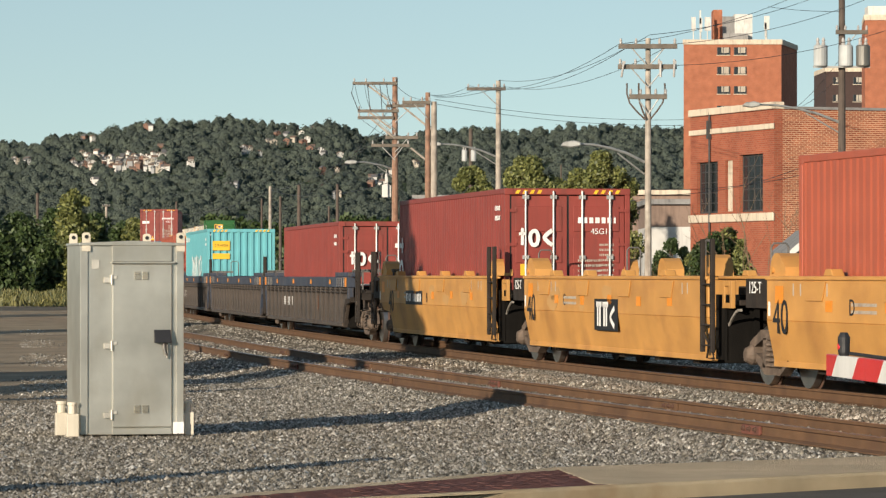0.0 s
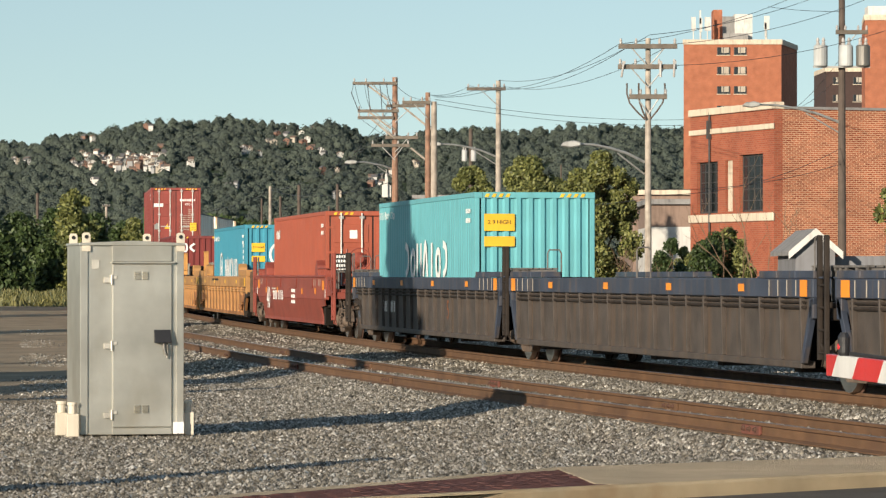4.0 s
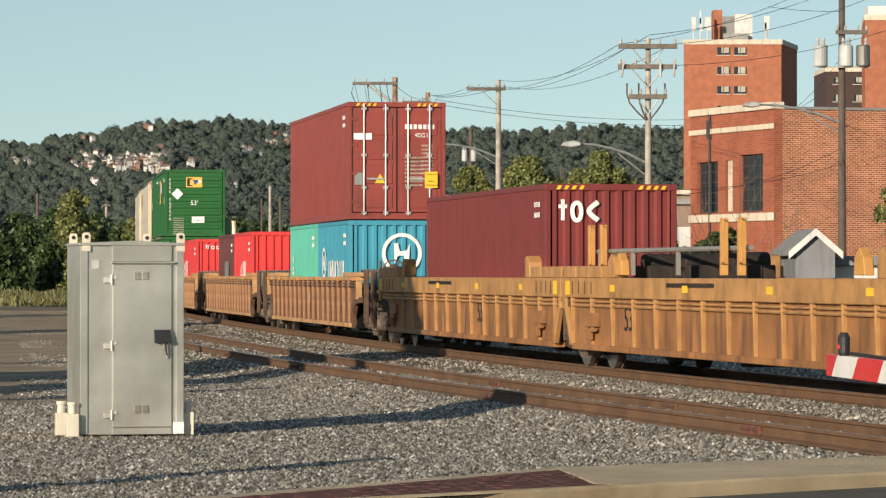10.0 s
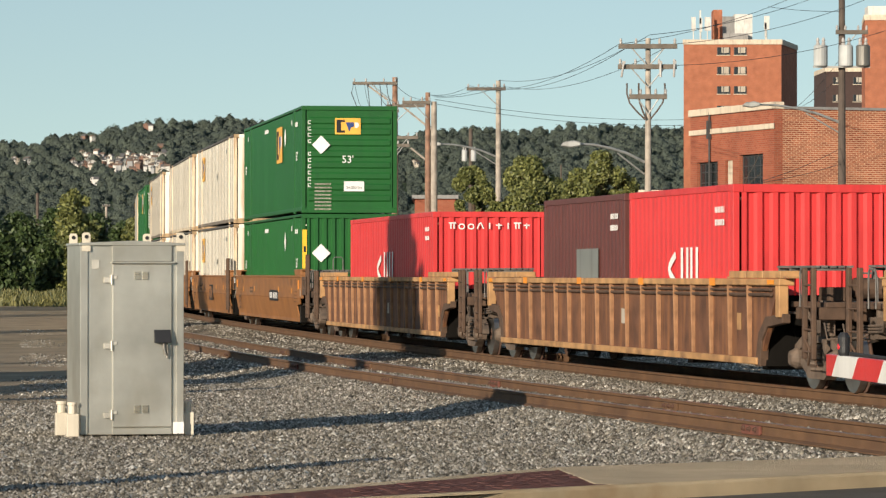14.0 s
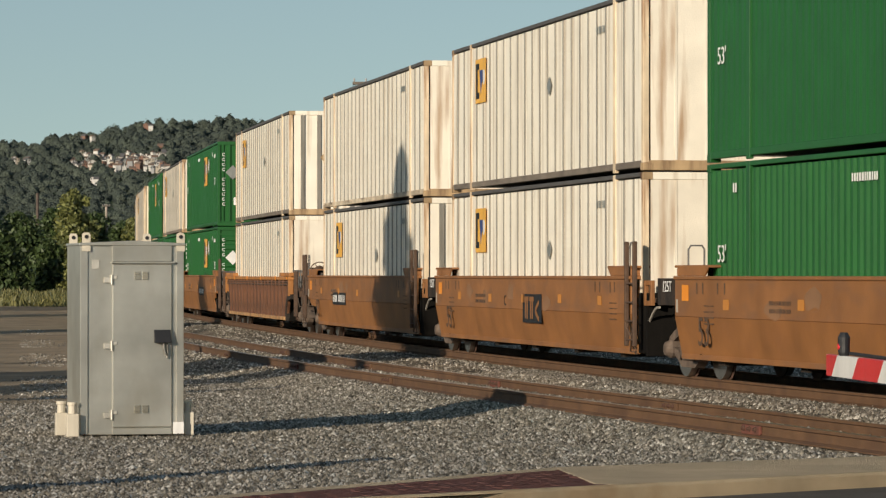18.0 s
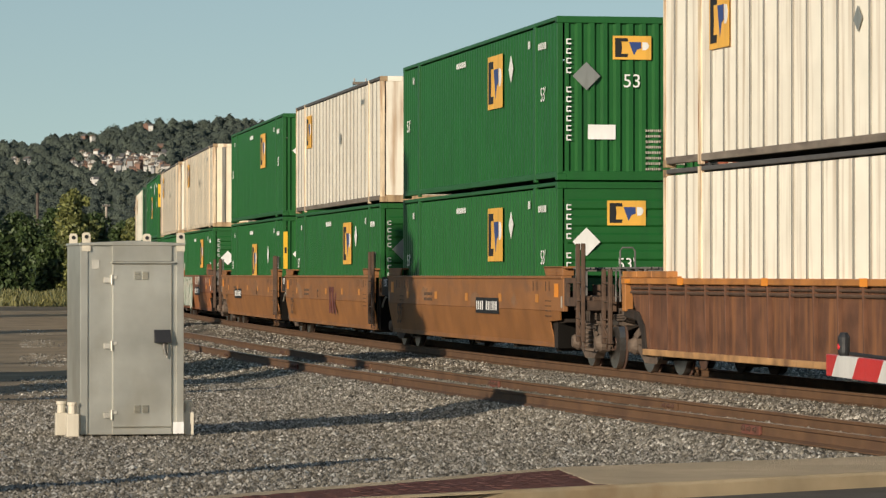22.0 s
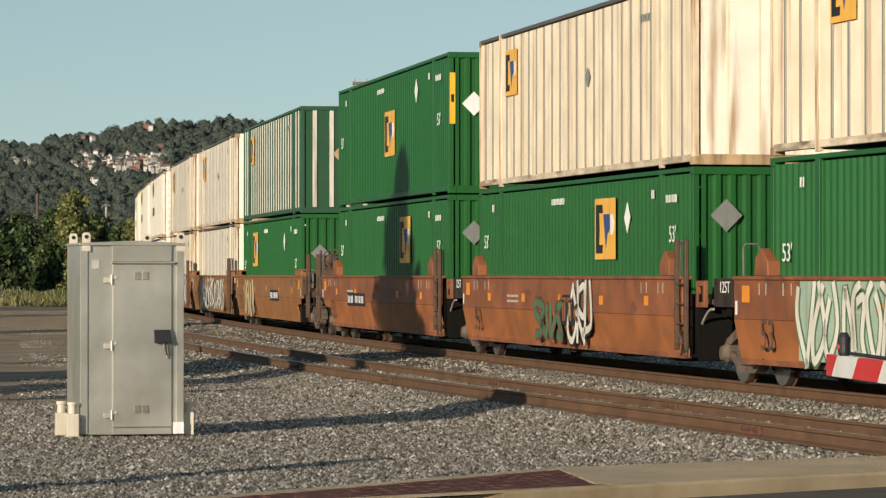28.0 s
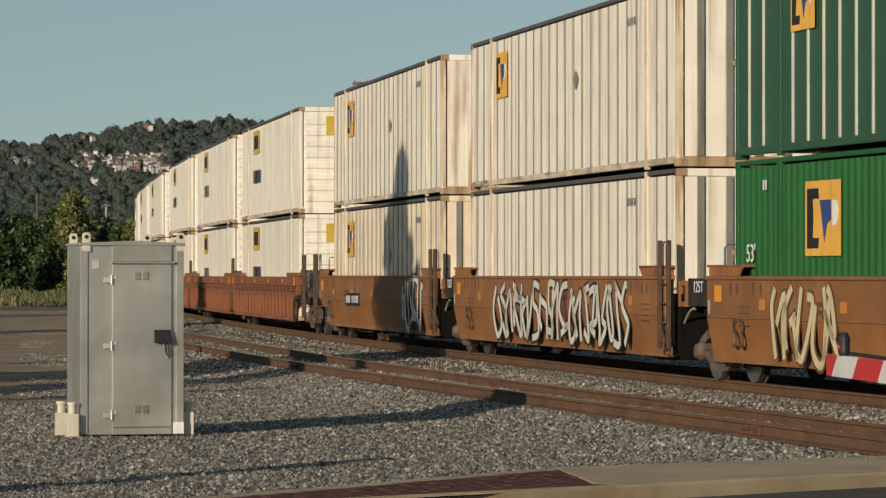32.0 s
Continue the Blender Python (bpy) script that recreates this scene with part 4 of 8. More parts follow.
            twin("air_pipe", cached(("pipe", xr, xf, chord_z, mat.name), pipe), car, place())
            for sx, xe, cut in ((1, xf, fe), (-1, xr, re)):
                flip = Matrix.Translation((xe, sy * Y, 0)) @ Matrix.Diagonal((sx, -sy, 1, 1))
                if cut:
                    twin("wheel_guard", cached(("arch", chord == "tan"), arch), car, flip)
                else:
                    twin("corner_strut", cached(("slant", paint_key, chord_z), slant), car, flip)
                twin("corner_post", cached(("corner", cm.name, chord_z), corner), car, place(xe - sx * 0.12))
                if sy < 0:
                    if paint_key in ("slate", "ochre"):
                        for k_ in range(4):
                            twin("load_mark", slab(0.03, 0.22, SOFT_WHITE if paint_key == "slate" else BLACK_MARK), car, pose(xe - sx * (0.75 + 0.42 * k_), -Y - 0.034, (chord_z + TOP) / 2))
                    twin("reflector", slab(0.32, min(0.24, TOP - chord_z - 0.03), ORANGE_MARK if chord != "yellow" else YELLOW_MARK), car, pose(xe - sx * 0.4, -Y - 0.034, (chord_z + TOP) / 2))
            if sy < 0 and paint_key == "ochre":
                def hook():
                    bm = bmesh.new()
                    box(bm, -0.35, 0.45, -0.03, 0.05, 0.72, 0.95)
                    box(bm, -0.02, 0.12, -0.09, 0.0, 0.5, 0.68)
                    prism(bm, ((0.0, 0.68), (0.4, 0.7), (0.4, 0.64), (0.0, 0.62)), "y", -0.05, 0.0)
                    return mesh_of(bm, mat, "tie_down_bracket", 0.006)
                for x in (xr + 1.9, xf - 1.9):
                    twin("tie_down_bracket", cached("hook", hook), car, pose(x, -Y, 0))
                tagged(twin("spec_writing", cached("ospec", lambda: bars(1, 2.6, 0.07, 0.05, BLACK_MARK, 61)), car, pose(mid - 3.2, -Y - 0.034, 1.46)), kind="stuff")
            def plat():
                bm = bmesh.new()
                up = 0.2 if paint_key == "ochre" else 0.11
                for x in (-0.86, 0.0, 0.86):
                    box(bm, x - 0.42, x + 0.42, -0.06, 0.3, TOP + 0.004, TOP + up)
                    box(bm, x - 0.02, x + 0.02, -0.064, 0.0, TOP + up * 0.35, TOP + up * 0.75)
                box(bm, -1.5, 1.5, -0.03, 0.26, TOP + 0.002, TOP + 0.03)
                return mesh_of(bm, cm, "container_guide", 0.01)

            def ear():
                bm = bmesh.new()
                prism(bm, ((-0.28, TOP + 0.004), (-0.28, TOP + 0.36), (-0.1, TOP + 0.4), (0.1, TOP + 0.28), (0.14, TOP + 0.004)), "y", 0.0, 0.26)
                return mesh_of(bm, cm, "corner_horn", 0.012)
            for sx, xe in ((1, xf), (-1, xr)):
                twin("container_guide", cached(("plat", paint_key, chord), plat), car, pose(xe - sx * 1.3, sy * (Y - 0.05), 0))
                if chord == "yellow":
                    twin("corner_horn", cached(("ear", chord), ear), car, Matrix.Translation((xe - sx * 3.0, sy * (Y - 0.02), 0)) @ Matrix.Diagonal((sx, -sy, 1, 1)))
            if sy < 0:
                for x in np.linspace(xr + 3.4, xf - 3.4, 4):
                    twin("reflector", slab(0.3, 0.11, ORANGE_MARK if chord != "yellow" else YELLOW_MARK), car, pose(x, -Y - 0.034, (chord_z + TOP) / 2))
    # well floor beams and end walls
    def beam():
        bm = bmesh.new()
        box(bm, -0.15, 0.15, -1.2, 1.2, 0.24, 0.33)
        return mesh_of(bm, STEEL_DARK, "cross_beam")
    for x in np.linspace(xr + 1.6, xf - 1.6, 5):
        twin("cross_beam", cached(("xb", paint_key), beam), car, pose(x, 0, 0))
    hw = well / 2
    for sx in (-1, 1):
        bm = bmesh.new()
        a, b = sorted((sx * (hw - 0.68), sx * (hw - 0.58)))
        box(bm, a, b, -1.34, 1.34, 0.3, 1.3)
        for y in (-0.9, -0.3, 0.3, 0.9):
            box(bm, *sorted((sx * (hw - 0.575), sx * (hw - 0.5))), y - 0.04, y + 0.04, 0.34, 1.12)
        # coloured near black for the shade deep inside the well's end
        part("well_bulkhead", bm, GAP_SHADE, car)
    reach = pitch / 2
    for sx, what, xe in ((1, front, xf), (-1, rear, xr)):
        bm = bmesh.new()
        a, b = sorted((sx * (hw - 0.57), sx * (reach - 0.25)))
        box(bm, a, b, -0.45, 0.45, 0.74, 1.13)
        part("end_sill_beam", bm, STEEL_DARK, car, bevel=0.02)
        end_gear(car, xe, sx, what, mat, brake and sx > 0, smooth)
        if what == "joint":
            wheel_truck(car, sx * reach)
        elif what == "end":
            wheel_truck(car, xe + (0.45 if sx > 0 else 0.35))
            bm = bmesh.new()
            tip_ = max(reach, abs(xe) + 1.45)
            a, b = sorted((sx * (tip_ - 0.9), sx * (tip_ + 0.02)))
            box(bm, a, b, -0.09, 0.09, 0.74, 0.92)
            box(bm, *sorted((sx * (tip_ - 0.25), sx * (tip_ + 0.05))), -0.16, 0.16, 0.7, 0.96)
            part("coupler", bm, STEEL_DARK, car)
            bm = bmesh.new()
            for k in (0, 1):
                tube(bm, [(sx * (tip_ - 0.9 + 0.15 * j), -0.3 - 0.05 * k, 0.75 - 0.28 * math.sin(math.pi * j / 6)) for j in range(7)], 0.025, 6)
            part("air_hose", bm, RUBBER, car)
            under_gear(car, xe, sx, tip_)
    ride(car, centre, reach - (1.0 if solo else 0.0))
    return car

# ---- ground ----
WALK_Z, ROAD_Z = -0.22, -0.352


def ahead(px, py, z):
    """Where a sight line from the eye (px across, py down) meets height z."""
    a, b = (px - 784) / 6339.5, (441 - py) / 6339.5
    c, s = math.cos(0.00712), math.sin(0.00712)
    d = Vector((a, c - b * s, s + b * c))
    return Vector((0, 0, EYE_Z)) + d * ((z - EYE_Z) / d.z)


def spot(px, py, depth):
    """The point at a depth on a sight line from the eye (px across, py down)."""
    a, b = (px - 784) / 6339.5, (441 - py) / 6339.5
    c, s = math.cos(0.00712), math.sin(0.00712)
    d = Vector((a, c - b * s, s + b * c))
    return Vector((0, 0, EYE_Z)) + d * (depth / d.y)


back_l, back_m, back_r = ahead(372, 878, WALK_Z), ahead(985, 827, WALK_Z), ahead(1568, 807, WALK_Z)
front_m, front_r = ahead(1090, 858, WALK_Z), ahead(1568, 834, WALK_Z)
far_r = back_r + (back_r - back_m) * 2
far_fr = front_r + (front_r - front_m) * 2
near_l = back_l + (back_l - back_m) * 1.2
near_fl = front_m - (front_r - front_m) * 2.2


def second_line(y):
    """Centre line of the siding: x, its slope, z of its rails far and near, by y."""
    u = (y - 60) / 40
    x = -0.3284 - 8.7203 * u + 1.6297 * u ** 2 + 0.5458 * u ** 3 - 0.8009 * u ** 4
    dx = (-8.7203 + 3.2594 * u + 1.6374 * u ** 2 - 3.2036 * u ** 3) / 40
    far = np.interp(y, (30, 80), (-0.1144, -0.0607))
    return x, dx, far, far + np.interp(y, (30, 80), (0.0611, 0.0))


def ground_z(x, y):
    """Height of the ground: flat, with ballast beds under the two lines, cut away under the pavement and road."""
    z = np.full(np.shape(x), -0.37)
    xm = np.interp(y, S_Y[600:4200], S_X[600:4200])
    d1 = np.abs(x - xm) * 0.978
    z = np.maximum(z, np.where(d1 < 1.9, -0.19, -0.19 - (d1 - 1.9) * 0.35))
    yy = np.clip(y, 14, 110)
    x2, dx, fz, nz = second_line(yy)
    d2 = np.abs(x - x2) * 0.98
    zt = np.minimum(fz, nz) - 0.165 - np.clip(y - 105, 0, 30) * 0.03
    z = np.maximum(z, np.where(d2 < 1.1, zt, zt - (d2 - 1.1) * 0.1))
    between = (x > x2) & (x < xm) & (y < 110)
    z = np.where(between, np.maximum(z, np.minimum(zt, -0.21)), z)
    edge = np.interp(x, [p.x for p in (near_l, back_l, back_m, back_r, far_r)], [p.y for p in (near_l, back_l, back_m, back_r, far_r)])
    return np.where(y < edge, -0.5, z)


def grid_sheet(name, xs, ys, zfun, mat):
    gx, gy = np.meshgrid(xs, ys)
    gz = zfun(gx, gy)
    co = np.stack([gx, gy, gz], -1).reshape(-1, 3)
    n, m = len(xs), len(ys)
    i = (np.arange(m - 1)[:, None] * n + np.arange(n - 1)[None]).ravel()
    faces = np.stack([i, i + 1, i + n + 1, i + n], 1)
    me = bpy.data.meshes.new(name)
    me.from_pydata(co.tolist(), [], faces.tolist())
    me.materials.append(mat)
    me.polygons.foreach_set("use_smooth", [True] * len(me.polygons))
    return new(name, me)


GRAVEL = bpy.data.materials.new("gravel_ground")
GRAVEL.use_nodes = True
gn, gl = GRAVEL.node_tree.nodes, GRAVEL.node_tree.links
gtc = gn.new("ShaderNodeTexCoord")
gv = gn.new("ShaderNodeTexVoronoi")
gv.inputs["Scale"].default_value = 16
gl.new(gtc.outputs["Object"], gv.inputs["Vector"])
gbig = gn.new("ShaderNodeTexNoise")
gbig.inputs["Scale"].default_value, gbig.inputs["Detail"].default_value = 0.35, 5
gl.new(gtc.outputs["Object"], gbig.inputs["Vector"])
gr = gn.new("ShaderNodeValToRGB")
gr.color_ramp.elements[0].color, gr.color_ramp.elements[1].color = (0.035, 0.03, 0.025, 1), (0.16, 0.14, 0.11, 1)
gsep = gn.new("ShaderNodeSeparateColor")
gl.new(gv.outputs["Color"], gsep.inputs[0])
gl.new(gsep.outputs[0], gr.inputs[0])
gdir = gn.new("ShaderNodeMix")
gdir.data_type = "RGBA"
gmr = gn.new("ShaderNodeMapRange")
gmr.inputs["From Min"].default_value, gmr.inputs["From Max"].default_value = 0.42, 0.62
gl.new(gbig.outputs["Fac"], gmr.inputs["Value"])
gl.new(gmr.outputs[0], gdir.inputs[0])
gl.new(gr.outputs[0], gdir.inputs[6])
gdir.inputs[7].default_value = (0.25, 0.21, 0.155, 1)
gl.new(gdir.outputs[2], gn["Principled BSDF"].inputs["Base Color"])
gn["Principled BSDF"].inputs["Roughness"].default_value, gn["Principled BSDF"].inputs["Specular IOR Level"].default_value = 0.95, 0.1
gb = gn.new("ShaderNodeBump")
gb.inputs["Strength"].default_value, gb.inputs["Distance"].default_value = 0.9, 0.05
gl.new(gv.outputs["Distance"], gb.inputs["Height"])
gl.new(gb.outputs[0], gn["Principled BSDF"].inputs["Normal"])
xs = np.concatenate([np.linspace(-2500, -60, 12), np.linspace(-50, -15, 16), np.arange(-14, 14, 0.35), np.linspace(15, 60, 16), np.linspace(80, 2500, 12)])
ys = np.concatenate([np.linspace(-300, 0, 8), np.arange(4, 25, 3), np.arange(25, 75, 0.4), np.arange(76, 160, 2), np.arange(165, 420, 12), np.linspace(440, 3200, 14)])
ground = tagged(grid_sheet("ground", xs, ys, ground_z, GRAVEL), "grey gravel and dirt ground beside the railway", "ground", kind="structure")

# ---- rails ----
RAIL_SIDE = paint("rail_rust", (0.122, 0.064, 0.031), 0.75, var=0.2, scale=3, dirt=(0.07, 0.035, 0.02), dirty=0.4, streak=(1, 1, 1))
RAIL_TOP = paint("rail_running_face", (0.33, 0.24, 0.19), 0.35, 0.7, dirty=0.3)


def swept_rail(name, pts, label):
    """A flat-bottomed rail along points (x, y, z of its head)."""
    prof = ((-0.075, -0.18), (-0.075, -0.165), (-0.012, -0.14), (-0.009, -0.05), (-0.035, -0.035), (-0.036, -0.006), (-0.03, 0.0),
            (0.03, 0.0), (0.036, -0.006), (0.035, -0.035), (0.009, -0.05), (0.012, -0.14), (0.075, -0.165), (0.075, -0.18))
    bm = bmesh.new()
    rings = []
    pts = [Vector(p) for p in pts]
    for i, p in enumerate(pts):
        d = pts[min(i + 1, len(pts) - 1)] - pts[max(i - 1, 0)]
        side = Vector((d.y, -d.x, 0)).normalized()
        rings.append([bm.verts.new(p + side * a + Vector((0, 0, b))) for a, b in prof])
    for a, b in zip(rings, rings[1:]):
        for k in range(len(prof)):
            bm.faces.new((a[k], a[(k + 1) % len(prof)], b[(k + 1) % len(prof)], b[k]))
    me = mesh_of(bm, RAIL_SIDE, name)
    me.materials.append(RAIL_TOP)
    for p in me.polygons:
        if p.index % len(prof) == 6:
            p.material_index = 1
    ob = new(name, me)
    return tagged(ob, label, "rail", "railway rails", "structure")


JOINT = []
for red in (0, 1):
    bm = bmesh.new()
    prism(bm, ((0.012, -0.13), (0.05, -0.15), (0.045, -0.05), (0.03, -0.04), (0.012, -0.05)), "x", -0.32, 0.32)
    JOINT.append(mesh_of(bm, paint("red_joint_bar", (0.13, 0.045, 0.03), 0.85, var=0.25, scale=8) if red else RAIL_SIDE, "joint_bar", 0.004))
bm = bmesh.new()
lathe(bm, ((0.03, 0.0), (0.03, 0.02), (0.018, 0.022), (0.018, 0.045)), (0, 0, 0), "y", 8)
BOLT = mesh_of(bm, paint("rusty_bolt", (0.09, 0.045, 0.03), 0.8), "bolt")

for off in (0.755, -0.755):
    pts = []
    for s in np.concatenate([np.arange(-60, 130, 2.5), np.arange(130, 560, 10)]):
        x, y, _ = on_line(s, off)
        pts.append((x, y, 0.0))
    swept_rail("rail", pts, "rusty brown steel rail of the train's track")
for off, which in ((0.7525, 3), (-0.7525, 2)):
    pts = []
    for y in np.arange(14, 112, 2.0):
        q = second_line(y)
        n = math.hypot(1, q[1])
        pts.append((q[0] - off / n, y + off * q[1] / n, q[which]))
    rail = swept_rail("rail", pts, "rusty brown steel rail of an unused siding")
    for y, red in ((40.4, 1), (59.2, 0), (68.2, 1), (78.0, 0), (91.0, 0)) if which == 3 else ((48.2, 0), (57.9, 1), (68.7, 0), (80.0, 0)):
        q = second_line(y)
        n = math.hypot(1, q[1])
        m = Matrix.Translation((q[0] - off / n, y + off * q[1] / n, q[which])) @ Matrix.Rotation(math.atan2(1, q[1]), 4, "Z")
        jb = twin("joint_bar", JOINT[red], rail, m)
        for bx in (-0.2, 0.0, 0.2):
            twin("bolt", BOLT, jb, pose(bx, 0.045, -0.085))

# ---- pavement and road in the foreground ----
def plain_mat(name, a, b, scale, rough=0.9, bump=0.3, fine=120.0):
    return paint(name, a, rough, var=0.18, scale=scale, dirt=b, dirty=0.3, streak=(1, 1, 1), bump=bump, fine=fine, gloss=0.08)


CONCRETE = plain_mat("pale_concrete", (0.55, 0.44, 0.3), (0.34, 0.27, 0.18), 0.8)
ASPHALT = plain_mat("worn_asphalt", (0.14, 0.13, 0.115), (0.08, 0.075, 0.07), 1.0, 0.9, 0.5)
PAVER = plain_mat("dark_red_paver", (0.165, 0.078, 0.066), (0.1, 0.06, 0.058), 2.0, 0.8, 0.3)
STAIN = plain_mat("rust_stained_kerb", (0.5, 0.4, 0.26), (0.32, 0.18, 0.08), 1.5)


def flat_slab(name, pts, z0, z1, mat, label, cat, bevel=0.015, parent=None):
    bm = bmesh.new()
    prism(bm, [(p.x, p.y) for p in pts], "z", z0, z1)
    ob = new(name, mesh_of(bm, mat, name, bevel))
    if parent:
        ob.parent = parent
        return ob
    return tagged(ob, label, cat, kind="structure")


walk_l = front_m - (back_r - back_m).normalized() * 0.02
pavement = flat_slab("pavement", (back_m, back_r, far_r, far_fr, front_r, front_m), -0.6, WALK_Z, CONCRETE, "pale worn concrete pavement beside a road", "pavement")
kerb_d = (front_r - front_m).normalized()
kerb_n = Vector((kerb_d.y, -kerb_d.x, 0))
k0, k1 = near_fl, far_fr
flat_slab("kerb", (k0 + kerb_n * 0.004, k1 + kerb_n * 0.004, k1 + kerb_n * 0.16, k0 + kerb_n * 0.16), -0.6, WALK_Z + 0.006, STAIN, "rust-stained concrete kerb", "kerb", 0.025)
border = flat_slab("paver_border", (near_l, back_l, back_m, back_m - (back_r - back_m).normalized() * 0.0 + Vector((0.1, -0.28, 0)), back_l + Vector((0.16, -0.24, 0)), near_l + Vector((0.16, -0.24, 0))), -0.6, WALK_Z, CONCRETE, "narrow concrete border of a brick pavement", "pavement")
bed = flat_slab("brick_bed", (near_l + Vector((0.16, -0.24, 0)), back_m + Vector((0.1, -0.28, 0)), front_m, near_fl), -0.6, WALK_Z - 0.012, PAVER, "brick paver panel in the pavement", "pavement")
road = flat_slab("road", (k0 + kerb_n * 0.16, k1 + kerb_n * 0.16, Vector((60, 6, 0)), Vector((2, -60, 0)), Vector((-60, -60, 0))), -0.7, ROAD_Z, ASPHALT, "grey worn asphalt road", "road", 0.0)


def inside(p, poly):
    hit = False
    for a, b in zip(poly, poly[1:] + poly[:1]):
        if (a.y > p.y) != (b.y > p.y) and p.x < (b.x - a.x) * (p.y - a.y) / (b.y - a.y) + a.x:
            hit = not hit
    return hit


panel = [back_l + Vector((0.16, -0.24, 0)), back_m + Vector((0.1, -0.28, 0)), front_m, near_fl]
bm = bmesh.new()
box(bm, -0.0985, 0.0985, -0.0485, 0.0485, 0, 0.028)
paver_mesh = mesh_of(bm, PAVER, "paver", 0.003)
rng = random.Random(4)
bd = (back_m - back_l).normalized()
bn = Vector((bd.y, -bd.x, 0))
n_pav = 0
for i in range(-6, 40):
    for j in range(0, 34):
        p = back_l + bd * (i * 0.2 + 0.1 * (j % 2)) + bn * (0.3 + j * 0.1)
        if n_pav < 300 and inside(p, panel) and 29.0 < p.y:
            twin("paver", paver_mesh, bed, Matrix.Translation((p.x, p.y, WALK_Z - 0.03 + rng.uniform(-0.004, 0.003))) @ Matrix.Rotation(math.atan2(bd.y, bd.x), 4, "Z"))
            n_pav += 1

edge_a, edge_b = back_m + Vector((0.1, -0.28, 0)), front_m
flat_slab("paver_edge", (edge_a + Vector((-0.12, 0.05, 0)), edge_a + Vector((0.12, 0.0, 0)), edge_b + Vector((0.16, 0, 0)), edge_b + Vector((-0.18, 0.05, 0))), -0.5, WALK_Z + 0.004, CONCRETE, "pale concrete edge of the brick panel", "pavement")

# ---- ballast stones ----
STONE = bpy.data.materials.new("ballast_stone")
STONE.use_nodes = True
sn, sl = STONE.node_tree.nodes, STONE.node_tree.links
geo = sn.new("ShaderNodeNewGeometry")
sr = sn.new("ShaderNodeValToRGB")
els = sr.color_ramp.elements
els[0].color, els[1].color = (0.075, 0.064, 0.05, 1), (0.85, 0.8, 0.7, 1)
for at, v in ((0.25, (0.18, 0.157, 0.121, 1)), (0.65, (0.36, 0.32, 0.252, 1)), (0.9, (0.56, 0.5, 0.42, 1))):
    els.new(at).color = v
sl.new(geo.outputs["Random Per Island"], sr.inputs[0])
sl.new(sr.outputs[0], sn["Principled BSDF"].inputs["Base Color"])
sn["Principled BSDF"].inputs["Roughness"].default_value, sn["Principled BSDF"].inputs["Specular IOR Level"].default_value = 0.9, 0.15
rs = np.random.RandomState(3)


def scatter(count, x0, x1, y0, y1, keep, size, seed):
    r = np.random.RandomState(seed)
    y = y0 + (y1 - y0) * r.rand(count) ** 1.25
    half = 0.128 * y
    x = (r.rand(count) * 2 - 1) * half
    ok = keep(x, y)
    x, y = x[ok], y[ok]
    z = ground_z(x, y)
    base = np.array([(1, 0, 0), (-1, 0, 0), (0, 1, 0), (0, -1, 0), (0, 0, 1), (0, 0, -1), (.6, .6, .6), (-.6, -.6, .5)], float)[:6]
    tri = np.array([(0, 2, 4), (2, 1, 4), (1, 3, 4), (3, 0, 4)])
    n = len(x)
    sc = size * (0.5 + 1.15 * r.rand(n, 1, 1) ** 2) * (0.6 + 0.8 * r.rand(n, 6, 1))
    th = r.rand(n) * 6.28
    v = base[None] * sc + (r.rand(n, 6, 3) - 0.5) * size * 0.5
    v[:, 5, 2] = 0
    v[:, 4, 2] *= 0.6
    v[..., 0] *= 1.25
    v[:, :4, 2] -= size * 0.5
    c, s = np.cos(th)[:, None], np.sin(th)[:, None]
    v = np.stack([v[..., 0] * c - v[..., 1] * s, v[..., 0] * s + v[..., 1] * c, v[..., 2]], -1)
    v += np.stack([x, y, z + size * 0.45], -1)[:, None]
    f = tri[None] + (np.arange(n) * 6)[:, None, None]
    return v.reshape(-1, 3), f.reshape(-1, 3)


walk_poly = [near_l, back_l, back_m, back_r, far_r, far_fr, near_fl]


def off_walk(x, y):
    bx = np.array([near_l.x, back_l.x, back_m.x, back_r.x, far_r.x])
    by = np.array([near_l.y, back_l.y, back_m.y, back_r.y, far_r.y])
    return y > np.interp(x, bx, by) + 0.05


def fast_mesh(name, v, f, mat):
    me = bpy.data.meshes.new(name)
    k = f.shape[1]
    me.vertices.add(len(v)), me.loops.add(f.size), me.polygons.add(len(f))
    me.vertices.foreach_set("co", v.astype(np.float32).ravel())
    me.loops.foreach_set("vertex_index", f.astype(np.int32).ravel())
    me.polygons.foreach_set("loop_start", np.arange(0, f.size, k, dtype=np.int32))
    me.update(calc_edges=True)
    me.materials.append(mat)
    return me


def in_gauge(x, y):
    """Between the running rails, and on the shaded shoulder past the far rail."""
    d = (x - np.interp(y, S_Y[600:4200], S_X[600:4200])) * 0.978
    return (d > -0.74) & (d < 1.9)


def stony(x, y):
    """Ballast everywhere near, thinning on the bare dirt lane."""
    return off_walk(x, y) & ~in_gauge(x, y) & ((x > -0.084 * y) | (y < 54 + np.random.RandomState(8).rand(len(x)) ** 3 * 25))


